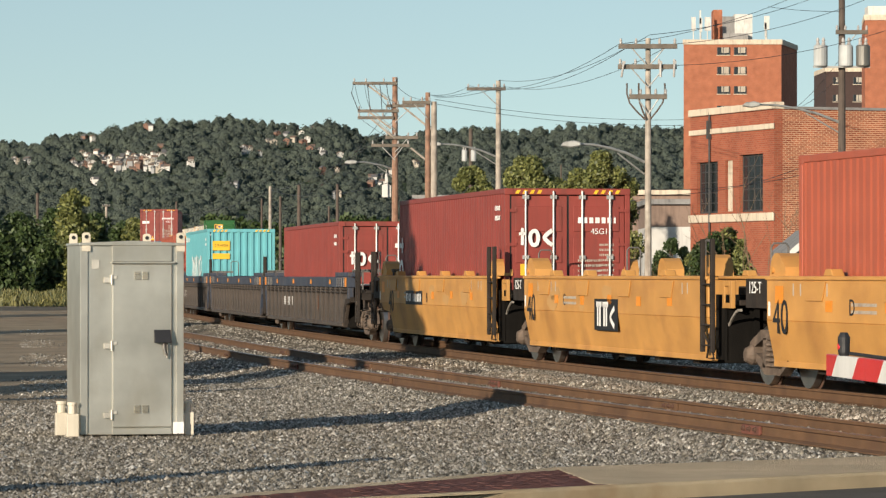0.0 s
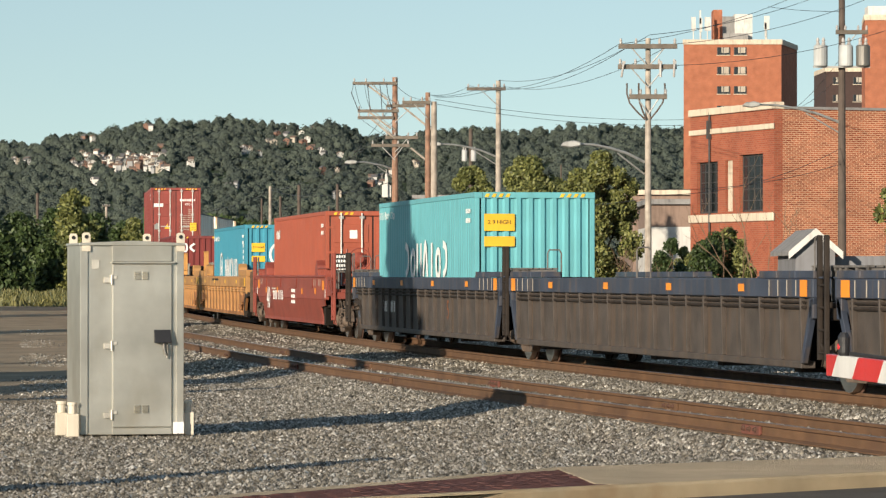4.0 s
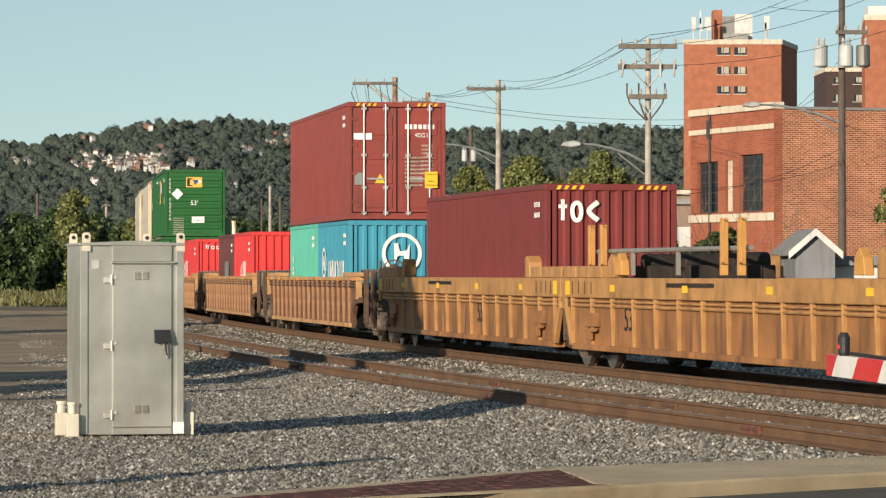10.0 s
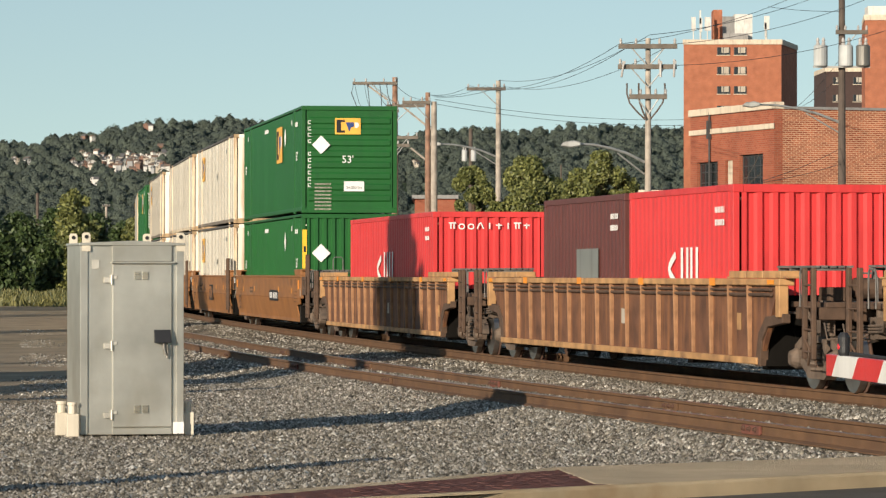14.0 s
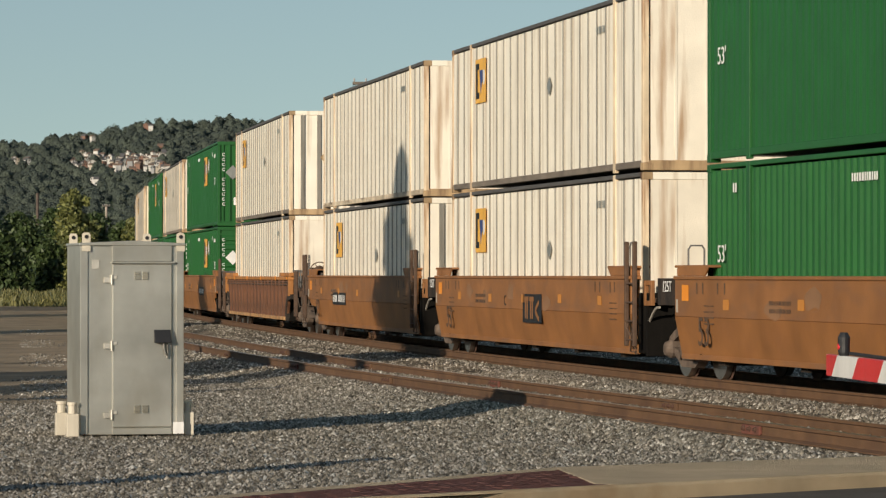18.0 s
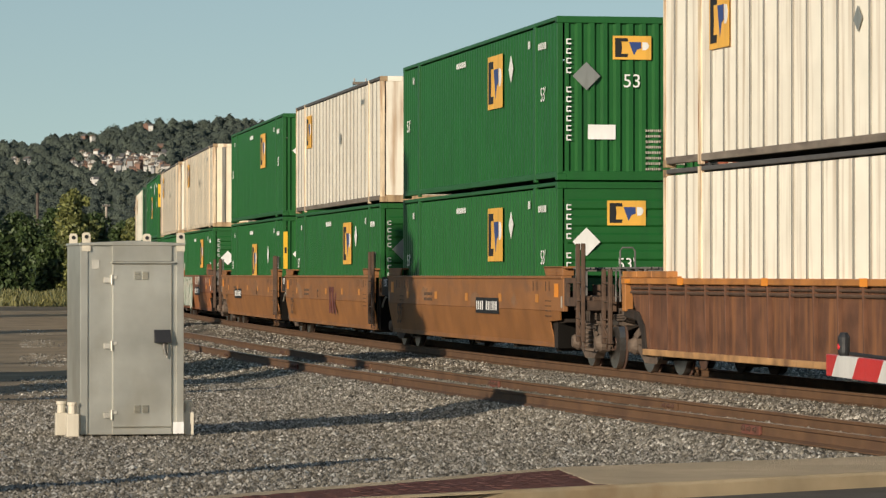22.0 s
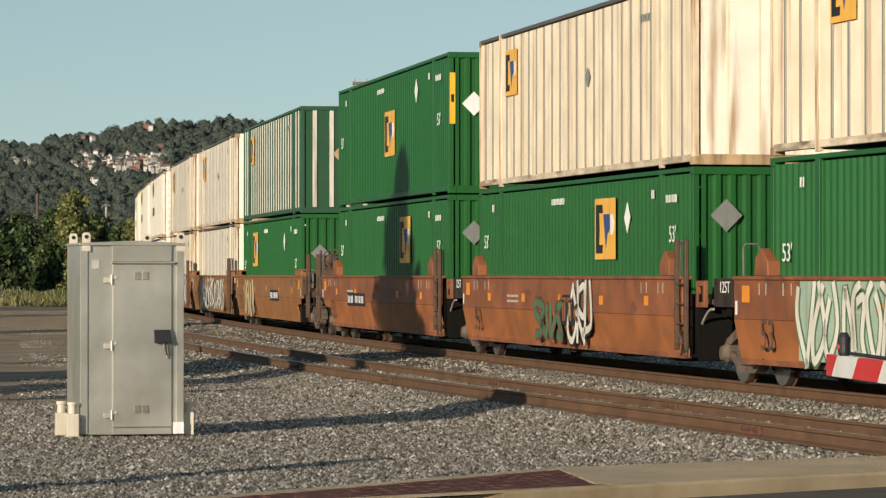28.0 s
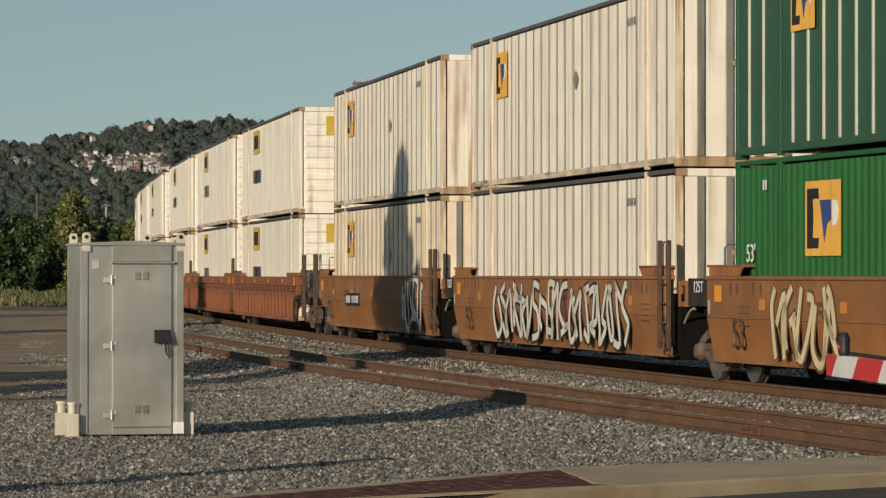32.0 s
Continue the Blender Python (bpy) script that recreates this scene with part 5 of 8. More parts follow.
v1, f1 = scatter(270000, 0, 0, 29, 66, stony, 0.027, 11)
v2, f2 = scatter(120000, 0, 0, 60, 200, stony, 0.026, 12)
v3, f3 = scatter(7000, 0, 0, 29, 50, stony, 0.034, 13)
v4, f4 = scatter(60000, 0, 0, 54, 130, lambda x, y: (x < -0.08 * y) & (x > -0.118 * y) & (np.sin(x * 1.7 + 0.21 * y) + np.sin(y * 0.33) > 0.5), 0.017, 14)
v4[:, 2] += 0.036
tagged(new("ballast_stones", fast_mesh("ballast_stones", np.concatenate([v1, v2, v3, v4]), np.concatenate([f1, f2 + len(v1), f3 + len(v1) + len(v2), f4 + len(v1) + len(v2) + len(v3)]), STONE)), "grey crushed stone ballast covering the ground by the rails", "ballast", kind="stuff")

# the dark shade under and behind the train, put into the stone colour
TRAIN_SHADE = plain_mat("train_shade_ballast", (0.01, 0.009, 0.007), (0.022, 0.018, 0.015), 3.0, 0.9, 0.6, 30.0)
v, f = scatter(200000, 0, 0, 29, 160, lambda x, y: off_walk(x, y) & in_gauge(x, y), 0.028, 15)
tagged(new("track_ballast", fast_mesh("track_ballast", v, f, TRAIN_SHADE)), "crushed stone between and beyond the rails, blackened as under-train shade", "ballast", kind="stuff")
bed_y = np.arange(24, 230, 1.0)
bed = grid_sheet("track_bed", np.linspace(-0.72, 1.85, 8), bed_y, lambda u, y: u * 0, TRAIN_SHADE)
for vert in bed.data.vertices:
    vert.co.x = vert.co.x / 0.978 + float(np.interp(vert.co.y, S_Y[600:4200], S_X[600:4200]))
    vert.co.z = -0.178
tagged(bed, "track bed between the rails, blackened as under-train shade", "track bed", kind="structure")

# ---- dirt lane ----
LANE = plain_mat("packed_dirt", (0.32, 0.25, 0.17), (0.15, 0.12, 0.09), 0.45, 0.95, 0.35, 14.0)
lane_y, lane_rng = np.arange(54, 300, 1.3), random.Random(9)
lane_mesh = grid_sheet("dirt_lane", np.linspace(0, 1, 40), lane_y, lambda u, y: u * 0, LANE)
for vert in lane_mesh.data.vertices:
    u, y = vert.co.x, vert.co.y
    vert.co.x = -0.084 * y - (1 - u) * 34
    vert.co.z = -0.335 + lane_rng.uniform(-0.015, 0.01) + 0.004 * math.sin(y * 0.9 + 2.0 * math.sin(u * 9)) + 0.012 * math.sin(u * 40 + y * 0.07)
tagged(lane_mesh, "packed brown dirt lane beside the gravel", "lane", kind="structure")

# ---- signal cabinet ----
ALU = paint("brushed_aluminium", (0.53, 0.515, 0.455), 0.34, 0.6, var=0.22, scale=1.4, dirt=(0.4, 0.36, 0.28), dirty=0.3, streak=(1.6, 1.6, 0.7), bump=0.02, fine=25)
ALU_LIGHT = paint("bright_aluminium", (0.6, 0.57, 0.5), 0.45, 0.4, dirty=0.15)
CREAM = paint("cream_conduit", (0.62, 0.56, 0.45), 0.6, dirty=0.2)
METAL_DULL = paint("dull_steel", (0.2, 0.19, 0.17), 0.5, 0.5)
LOCK_BLACK = paint("black_lock_hood", (0.02, 0.02, 0.022), 0.5)
CAB = Matrix.Translation((-4.334, 42.8, -0.37)) @ Matrix.Rotation(radians(13.5), 4, "Z")
cabinet = thing("signal_cabinet", "brushed aluminium railway signal cabinet standing on gravel", "cabinet", at=CAB)
CW, CD, CH = 1.25, 1.2, 2.34
bm = bmesh.new()
box(bm, 0, CW, 0.02, CD, 0.04, CH - 0.02)
part("body", bm, ALU, cabinet, bevel=0.012)
bm = bmesh.new()
prism(bm, ((-0.015, CH - 0.03), (CW + 0.015, CH - 0.03), (CW + 0.015, CH), (CW * 0.5, CH + 0.03), (-0.015, CH)), "y", -0.02, CD + 0.02)
part("roof", bm, ALU, cabinet, bevel=0.006)
for x in (0.0, CW - 0.09):
    bm = bmesh.new()
    box(bm, x, x + 0.09, 0.0, 0.03, 0.05, CH - 0.04)
    part("corner_trim", bm, ALU, cabinet, bevel=0.004)
bm = bmesh.new()
box(bm, 0.385, 1.105, -0.012, 0.018, 0.13, 2.09)
door = part("door", bm, ALU, cabinet, bevel=0.01)
bm = bmesh.new()
box(bm, 0.385, 1.105, -0.01, 0.018, 2.12, 2.32)
part("header_panel", bm, ALU, cabinet, bevel=0.006)
bm = bmesh.new()
box(bm, 0.37, 1.14, -0.045, 0.018, 2.095, 2.118)
part("drip_rail", bm, ALU, cabinet, bevel=0.004)
bm = bmesh.new()
box(bm, 0.385, 1.105, 0.0, 0.018, 0.045, 0.118)
part("kick_plate", bm, ALU, cabinet, bevel=0.004)
for z in (0.28, 1.11, 1.9):
    bm = bmesh.new()
    tube(bm, ((0.375, -0.025, z - 0.06), (0.375, -0.025, z + 0.06)), 0.016, 8)
    box(bm, 0.28, 0.37, -0.022, 0.0, z - 0.035, z + 0.03)
    box(bm, 0.38, 0.44, -0.026, -0.012, z + 0.01, z + 0.05)
    part("hinge", bm, ALU_LIGHT, door, "bright metal hinge", 0.003)
for z0 in (0.3, 1.9):
    for x0 in (0.645, 0.74):
        bm = bmesh.new()
        box(bm, x0, x0 + 0.08, -0.016, -0.012, z0, z0 + 0.1)
        for k in range(5):
            prism(bm, ((-0.034, z0 + 0.004 + k * 0.02), (-0.016, z0 + 0.018 + k * 0.02), (-0.016, z0 + 0.002 + k * 0.02)), "x", x0 + 0.004, x0 + 0.076)
        part("vent_louvre", bm, ALU, door)
bm = bmesh.new()
prism(bm, ((-0.012, 1.3), (-0.035, 1.3), (-0.11, 1.145), (-0.012, 1.145)), "x", 0.885, 1.085)
part("lock_hood", bm, LOCK_BLACK, door, "black lock hood", 0.004)
bm = bmesh.new()
tube(bm, ((1.0, -0.05, 1.15), (1.005, -0.06, 1.06), (1.02, -0.06, 1.0)), 0.018, 8)
tube(bm, ((1.04, -0.04, 1.14), (1.05, -0.05, 1.03), (1.03, -0.05, 0.96)), 0.01, 6)
part("door_handle", bm, METAL_DULL, door)
bm = bmesh.new()
box(bm, 1.12, 1.25, -0.004, -0.001, 0.05, 0.19)
part("sticker", bm, WHITE_MARK, cabinet, "white paper sticker")
bm = bmesh.new()
box(bm, 0.14, 0.23, 0.014, 0.017, 2.03, 2.14)
part("sticker", bm, ALU_LIGHT, cabinet)
for x, y in ((0.02, 0.01), (CW - 0.09, 0.01), (0.02, CD - 0.03), (CW - 0.32, CD - 0.03)):
    bm = bmesh.new()
    k = 14
    outer = [(x, CH - 0.1), (x + 0.1, CH - 0.1), (x + 0.1, CH + 0.1), (x + 0.08, CH + 0.125), (x + 0.02, CH + 0.125), (x, CH + 0.1)]
    prism(bm, outer, "y", y - 0.022, y)
    lathe(bm, ((0.026, -0.004), (0.026, 0.004)), (x + 0.05, y - 0.024, CH + 0.075), "y", 12)
    lug = part("lifting_lug", bm, CREAM, cabinet, "cream lifting lug")
    bm = bmesh.new()
    lathe(bm, ((0.024, -0.003), (0.024, 0.003)), (x + 0.05, y - 0.027, CH + 0.075), "y", 12)
    part("lug_hole", bm, LOCK_BLACK, lug)
for x, y, s in ((-0.25, 0.3, 1), (-0.17, -0.1, 1), (CW + 0.0, 0.1, 1)):
    bm = bmesh.new()
    box(bm, x, x + 0.14, y, y + 0.14, 0.03, 0.3)
    tube(bm, ((x + 0.07, y + 0.07, 0.3), (x + 0.07, y + 0.07, 0.42)), 0.05, 10)
    tube(bm, ((x + 0.07, y + 0.07, 0.4), (x + 0.07, y + 0.07, 0.44)), 0.062, 10)
    tube(bm, ((x + 0.07, y + 0.07, -0.05), (x + 0.07, y + 0.07, 0.06)), 0.04, 8)
    part("foundation_leg", bm, CREAM, cabinet, "cream foundation leg", 0.004)

# ---- crossing gate ----
GATE_WHITE = paint("gate_white", (0.8, 0.78, 0.74), 0.35, dirty=0.08)
GATE_RED = paint("gate_red", (0.6, 0.025, 0.025), 0.35, dirty=0.08)
LENS = bpy.data.materials.new("gate_lamp_lens")
LENS.use_nodes = True
LENS.node_tree.nodes["Principled BSDF"].inputs["Base Color"].default_value = (0.35, 0.005, 0.01, 1)
LENS.node_tree.nodes["Principled BSDF"].inputs["Emission Color"].default_value = (1, 0.02, 0.03, 1)
LENS.node_tree.nodes["Principled BSDF"].inputs["Emission Strength"].default_value = 0.35
tip = spot(1468, 646, 22.0)
gate_dir = Vector((0.14, -1.6, -0.02)).normalized()
GATE = Matrix.Translation(tip) @ Matrix.Rotation(math.atan2(gate_dir.y, gate_dir.x), 4, "Z")
gate = thing("crossing_gate", "lowered red and white striped crossing gate arm with red lamp", "crossing gate", at=GATE)
x = 0.0
for k, w in enumerate((0.16, 0.62, 0.72, 0.41, 0.41, 0.41, 0.41, 0.41, 0.41, 0.41, 0.41, 0.41, 0.41, 0.41)):
    bm = bmesh.new()
    lean = 0.18 if k else 0.0
    prism(bm, ((x + lean, 0.066), (x + w + 0.18, 0.066), (x + w, -0.066), (x, -0.066)), "y", -0.02, 0.02)
    part("arm_stripe", bm, GATE_RED if k % 2 == 0 else GATE_WHITE, gate, bevel=0.003)
    x += w
bm = bmesh.new()
lathe(bm, ((0.03, 0.0), (0.036, 0.02), (0.038, 0.11), (0.022, 0.14)), (0.45, 0, 0.066), "z", 12)
lamp = part("lamp_housing", bm, LOCK_BLACK, gate, "black lamp housing with red lens")
bm = bmesh.new()
lathe(bm, ((0.016, -0.012), (0.024, 0.0), (0.024, 0.03)), (0.45, -0.026, 0.12), "y", 12)
part("lamp_lens", bm, LENS, lamp, "red lamp lens")
bm = bmesh.new()
tube(bm, ((0.5, 0.03, 0.08), (1.2, 0.04, 0.075), (3.0, 0.03, 0.07), (x, 0.03, 0.07)), 0.012, 6)
part("lamp_cable", bm, RUBBER, gate)
bm = bmesh.new()
tube(bm, ((x + 0.1, 0, -1.4), (x + 0.1, 0, 2.6)), 0.06, 12)
box(bm, x - 0.1, x + 0.3, -0.2, 0.2, -0.25, 0.25)
part("mast", bm, ALU, gate)

# ---- trees ----
def leaf_mat(name, a, b, rough=0.6):
    m = bpy.data.materials.new(name)
    m.use_nodes = True
    n, l = m.node_tree.nodes, m.node_tree.links
    g = n.new("ShaderNodeNewGeometry")
    r = n.new("ShaderNodeValToRGB")
    r.color_ramp.elements[0].color, r.color_ramp.elements[1].color = (*a, 1), (*b, 1)
    l.new(g.outputs["Random Per Island"], r.inputs[0])
    l.new(r.outputs[0], n["Principled BSDF"].inputs["Base Color"])
    n["Principled BSDF"].inputs["Roughness"].default_value = rough
    return m


LEAF = leaf_mat("leaf_green", (0.05, 0.066, 0.018), (0.21, 0.215, 0.062))
LEAF_DARK = leaf_mat("leaf_dark_green", (0.018, 0.035, 0.009), (0.055, 0.085, 0.02))
BARK = paint("bark", (0.1, 0.07, 0.045), 0.9, var=0.3, scale=6, bump=0.2)


def leaf_cloud(centres, radii, count, size, seed):
    """Leaves spread through a number of uneven clumps: (vertices, quads)."""
    r = np.random.RandomState(seed)
    k = r.randint(0, len(centres), count)
    d = r.normal(size=(count, 3))
    d /= np.linalg.norm(d, axis=1)[:, None]
    p = centres[k] + d * (radii[k] * (0.45 + 0.6 * r.rand(count)) ** 0.7)[:, None]
    u = r.normal(size=(count, 3))
    u /= np.linalg.norm(u, axis=1)[:, None]
    w = np.cross(u, r.normal(size=(count, 3)))
    w /= np.linalg.norm(w, axis=1)[:, None]
    s = size * (0.6 + 0.8 * r.rand(count, 1))
    v = np.stack([p - u * s, p + w * s * 0.6, p + u * s, p - w * s * 0.6], 1)
    f = np.arange(count * 4).reshape(-1, 4)
    return v.reshape(-1, 3), f


def tree(x, y, z, height, width, count, size, label, seed, mat, shape="round", bare=0.25, name="tree", group="", lump_size=1.0):
    t = thing(name, label, "tree", group, at=pose(x, y, z))
    r = np.random.RandomState(seed)
    n = max(24, int(width * 22))
    c, rad = [], []
    for i in range(n):
        f = r.rand()
        zz = height * (bare + (1 - bare) * f)
        lim = {"round": math.sin(math.pi * min(1, 0.15 + 0.85 * f)) ** 0.6, "cone": (1 - f) ** 0.8, "column": min(1, (1 - f) * 2.5) ** 0.6}[shape]
        a, q = r.rand() * 6.28, math.sqrt(r.rand())
        cr = width * (0.07 + 0.1 * r.rand()) * (0.5 + 0.5 * lim) * lump_size
        lim *= 0.72 + 0.5 * r.rand()
        c.append((math.cos(a) * q * max(0, width / 2 * lim - cr * 0.5), math.sin(a) * q * max(0, width / 2 * lim - cr * 0.5), min(zz, height - cr * 0.7)))
        rad.append(cr)
    c, rad = np.array(c), np.array(rad)
    v, f = leaf_cloud(c, rad, count, size, seed)
    crown = new("crown", fast_mesh("crown", v, f, mat))
    crown.parent = t
    bm = bmesh.new()
    tube(bm, [(0, 0, -0.3), (0.02 * width, 0, height * 0.3), (-0.02 * width, 0.03, height * 0.6), (0, 0, height * 0.85)], max(0.06, width * 0.045), 8, 0.03)
    for i in range(min(n, 9)):
        b = c[i]
        tube(bm, [(0, 0, b[2] * 0.55), (b[0] * 0.5, b[1] * 0.5, b[2] * 0.8), tuple(b)], max(0.03, width * 0.016), 6, 0.012)
    part("trunk", bm, BARK, t)
    return t


def tree_at(px, top, width_px, depth, count, size, label, seed, mat, **kw):
    p = spot(px, top, depth)
    z = float(ground_z(np.array([p.x]), np.array([p.y]))[0])
    return tree(p.x, p.y, z, p.z - z, width_px * depth / 6339.5, count, size, label, seed, mat, **kw)


STREET_TREE = "green leafy street tree behind the railway"
tree_at(838, 296, 120, 150, 24000, 0.075, STREET_TREE, 1, LEAF, group="street trees")
tree_at(935, 280, 175, 146, 42000, 0.075, STREET_TREE, 2, LEAF, group="street trees")
tree_at(1066, 272, 160, 140, 42000, 0.075, STREET_TREE, 3, LEAF, group="street trees")
tree_at(1000, 345, 130, 152, 20000, 0.075, STREET_TREE, 13, LEAF, group="street trees")
for i, (px, top, w, d) in enumerate(((1262, 410, 92, 112), (1290, 406, 90, 113), (1244, 428, 70, 111), (1312, 426, 66, 112), (1190, 424, 60, 118), (1212, 436, 70, 119), (1170, 446, 66, 117), (1228, 446, 60, 116))):
    tree_at(px, top, w, d, 6500, 0.055, "small green bush behind the railway", 140 + i, LEAF if i % 2 else LEAF_DARK, bare=0.02, lump_size=1.9, name="bush", group="bushes behind the railway")
tree_at(1600, 232, 110, 108, 4500, 0.09, STREET_TREE, 6, LEAF, group="street trees")
BELT = "dark green tree in a dense belt beside the lane"
for i, (px, top, w, d, sh) in enumerate(((-40, 375, 150, 380, "round"), (30, 380, 120, 400, "round"), (45, 392, 75, 360, "column"), (130, 338, 95, 385, "round"), (95, 372, 90, 420, "round"),
                                         (170, 380, 110, 430, "round"), (215, 395, 70, 400, "round"), (236, 388, 60, 370, "round"), (265, 396, 70, 440, "round"), (320, 405, 90, 450, "round"),
                                         (-110, 350, 160, 390, "round"), (0, 410, 100, 340, "column"), (85, 425, 60, 350, "round"))):
    tree_at(px, top, w, d, 8000, 0.25, BELT, 20 + i, LEAF if i in (3, 7) else LEAF_DARK, shape=sh, bare=0.04, lump_size=1.4, group="tree belt by the lane")
for i in range(24):
    px = 350 + i * 24
    tree_at(px, 412 - (i * 37) % 41 * 0.8, 70 + (i * 13) % 30, 460 + (i * 53) % 90, 1300, 0.45, "dark green tree behind the railway", 60 + i, LEAF_DARK, bare=0.05, lump_size=1.5, group="trees behind the railway")
# unseen trees added past the view's edge to shade the gravel and the train
SHADE = "unseen dark green tree added to cast shade by the lane"
for i, (x, y, h, w, sh) in enumerate(((-16.0, 55.5, 11.1, 3.8, "column"), (-15.0, 48.4, 6.2, 2.7, "column"), (-16.0, 52.7, 8.8, 1.8, "column"), (-16.6, 56.6, 10.5, 2.8, "column"), (-17.2, 65.0, 5.6, 0.9, "column"), (-9.6, 50.6, 3.0, 0.8, "round"),
                                      (-18.4, 97.0, 4.6, 1.0, "column"), (-20.8, 109.7, 7.0, 4.6, "round"), (-29.0, 152.7, 8.0, 8.5, "round"), (-34.0, 179.0, 9.0, 11.0, "round"), (-35.5, 193.0, 9.0, 9.0, "round"), (-5.7, 29.6, 2.2, 0.5, "column"))):
    tree(x, y, -0.36, h, w, 11000 if i == 0 else 4600, 0.17 if w > 1.5 else 0.1, SHADE, 100 + i, LEAF_DARK, shape=sh, bare=0.08, lump_size=1.7, group="trees beside the lane")


def bare_shrub(px, top, depth, label, seed):
    """A leafless shrub of several forked stems."""
    p = spot(px, top, depth)
    H = p.z + 0.38
    t = thing("shrub", label, "shrub", at=pose(p.x, p.y, -0.38))
    r = random.Random(seed)
    for i in range(6):
        bm = bmesh.new()

        def grow(a, d, length, rad, level):
            pts = [a]
            for k in range(3):
                d = (d + Vector((r.uniform(-0.22, 0.22), r.uniform(-0.22, 0.22), 0.06))).normalized()
                pts.append(pts[-1] + d * length / 3)
            tube(bm, pts, rad, 6, rad * 0.55)
            if level:
                for q in range(2 if level > 1 else 3):
                    grow(pts[r.choice((2, 3))], (d + Vector((r.uniform(-0.8, 0.8), r.uniform(-0.5, 0.5), r.uniform(-0.1, 0.4)))).normalized(), length * r.uniform(0.5, 0.75), rad * 0.55, level - 1)
        grow(Vector((r.uniform(-0.15, 0.15), r.uniform(-0.15, 0.15), 0)), Vector((r.uniform(-0.45, 0.45), r.uniform(-0.3, 0.3), 1)).normalized(), H * r.uniform(0.38, 0.5), 0.03, 3)
        part("stem", bm, POLE_TWIG, t)


POLE_TWIG = paint("pale_twig", (0.2, 0.13, 0.08), 0.85, var=0.2, scale=4)
bare_shrub(1358, 300, 108, "bare grey-brown shrub in front of a brick building", 3)
bare_shrub(1150, 420, 112, "bare grey-brown shrub beside a utility pole", 5)

# grass by the tree belt
GRASS = leaf_mat("dry_grass", (0.03, 0.042, 0.013), (0.17, 0.155, 0.048))
r = np.random.RandomState(5)
n = 22000
gy = 215 + 130 * r.rand(n)
gx = (-0.128 + 0.05 * r.rand(n)) * gy - 1
hh = (0.12 + 0.5 * r.rand(n) ** 3 + 0.3 * np.clip((gy - 250) / 90, 0, 1) * r.rand(n)) * (0.6 + 0.6 * np.sin(gx * 0.7 + gy * 0.05) ** 2)
base = np.stack([gx, gy, np.full(n, -0.4)], 1)
a = r.rand(n) * 6.28
side = np.stack([np.cos(a), np.sin(a), 0 * a], 1) * 0.12
tipv = base + np.stack([0.15 * r.normal(size=n), 0.15 * r.normal(size=n), hh], 1)
v = np.stack([base - side, base + side, tipv], 1).reshape(-1, 3)
tagged(new("grass", fast_mesh("grass", v, np.arange(n * 3).reshape(-1, 3), GRASS)), "dry yellow-green grass below the trees", "grass", kind="stuff")

# ---- the train, front to rear ----
FT40, FT53, HC, STD = 12.192, 16.154, 2.896, 2.591
LOW = 0.335


def mark(c, me, m, name="marking", label=""):
    ob = twin(name, me, c, m, label)
    return tagged(ob, kind="stuff") if name == "marking" else ob


def ids_on_side(c, L, W, H, seed):
    """Owner's codes near the leading top corner, as bars."""
    mark(c, cached(("ids", seed % 4), lambda: bars(2, 0.5, 0.09, 0.1, WHITE_MARK, seed)), pose(L / 2 - 0.95, -W / 2 - 0.006, H - 0.32))


def tall_ids(c, L, W, H, seed, left=True, mat=None):
    """Upright row of codes on the leading end."""
    def make():
        bm = bmesh.new()
        rng = random.Random(seed)
        for i in range(11):
            if i != 4:
                box(bm, -0.045, 0.045, -0.004, 0, -i * 0.17 - 0.1, -i * 0.17 - 0.075), box(bm, -0.045, -0.022, -0.004, 0, -i * 0.17 - 0.1, -i * 0.17), box(bm, -0.045, 0.045, -0.004, 0, -i * 0.17 - 0.02, -i * 0.17)
        return mesh_of(bm, mat or WHITE_MARK, "code_column")
    mark(c, cached(("tall", seed), make), on_front(-W / 2 + 0.2 if left else W / 2 - 0.2, H - 0.4, L, 0.012))


def hazard(c, L, W, H):
    def make():
        bm = bmesh.new()
        for i in range(4):
            y = 0.14 * (i - 1.5)
            prism(bm, ((y - 0.05, 0.0), (y + 0.02, 0.0), (y + 0.06, 0.07), (y - 0.01, 0.07)), "x", 0.0, 0.004)
        return mesh_of(bm, YELLOW_MARK, "hazard_stripes")
    for y in (-0.76, 0.76):
        tagged(mark(c, cached("hazard", make), pose(L / 2 + 0.003, y, H - 0.1), "hazard_stripes", "black and yellow height warning stripes"), kind="stuff")


def door_writing(c, L, H, big):
    """Codes and weights on the doors as bars."""
    mark(c, cached("dw1", lambda: bars(1, 0.75, 0.11, 0.1, WHITE_MARK, 5)), on_front(0.2, H - 0.55, L, 0.002))
    mark(c, lettering("45G1", 0.11, WHITE_MARK), on_front(0.62, H - 0.82, L, 0.002))
    mark(c, cached("dw2", lambda: bars(8, 0.45, 0.042, 0.055, SOFT_WHITE, 7)), on_front(0.2, H - 1.35, L, 0.002))
    mark(c, cached("dw3", lambda: bars(8, 0.28, 0.042, 0.055, SOFT_WHITE, 9)), on_front(0.62, H - 1.05, L, 0.002))


def iso(colour, length, height, end, label, centre, z=LOW, wx=0.0, bar_mat=None):
    c = container("folded", colour, length, height, end, label, bar_mat=bar_mat)
    L, W, H = length, 2.438, height
    ids_on_side(c, L, W, H, len(MOVERS))
    if height > 2.8:
        hazard(c, L, W, H)
    if end == "doors":
        door_writing(c, L, H, True)
    return c, (centre, z, wx)


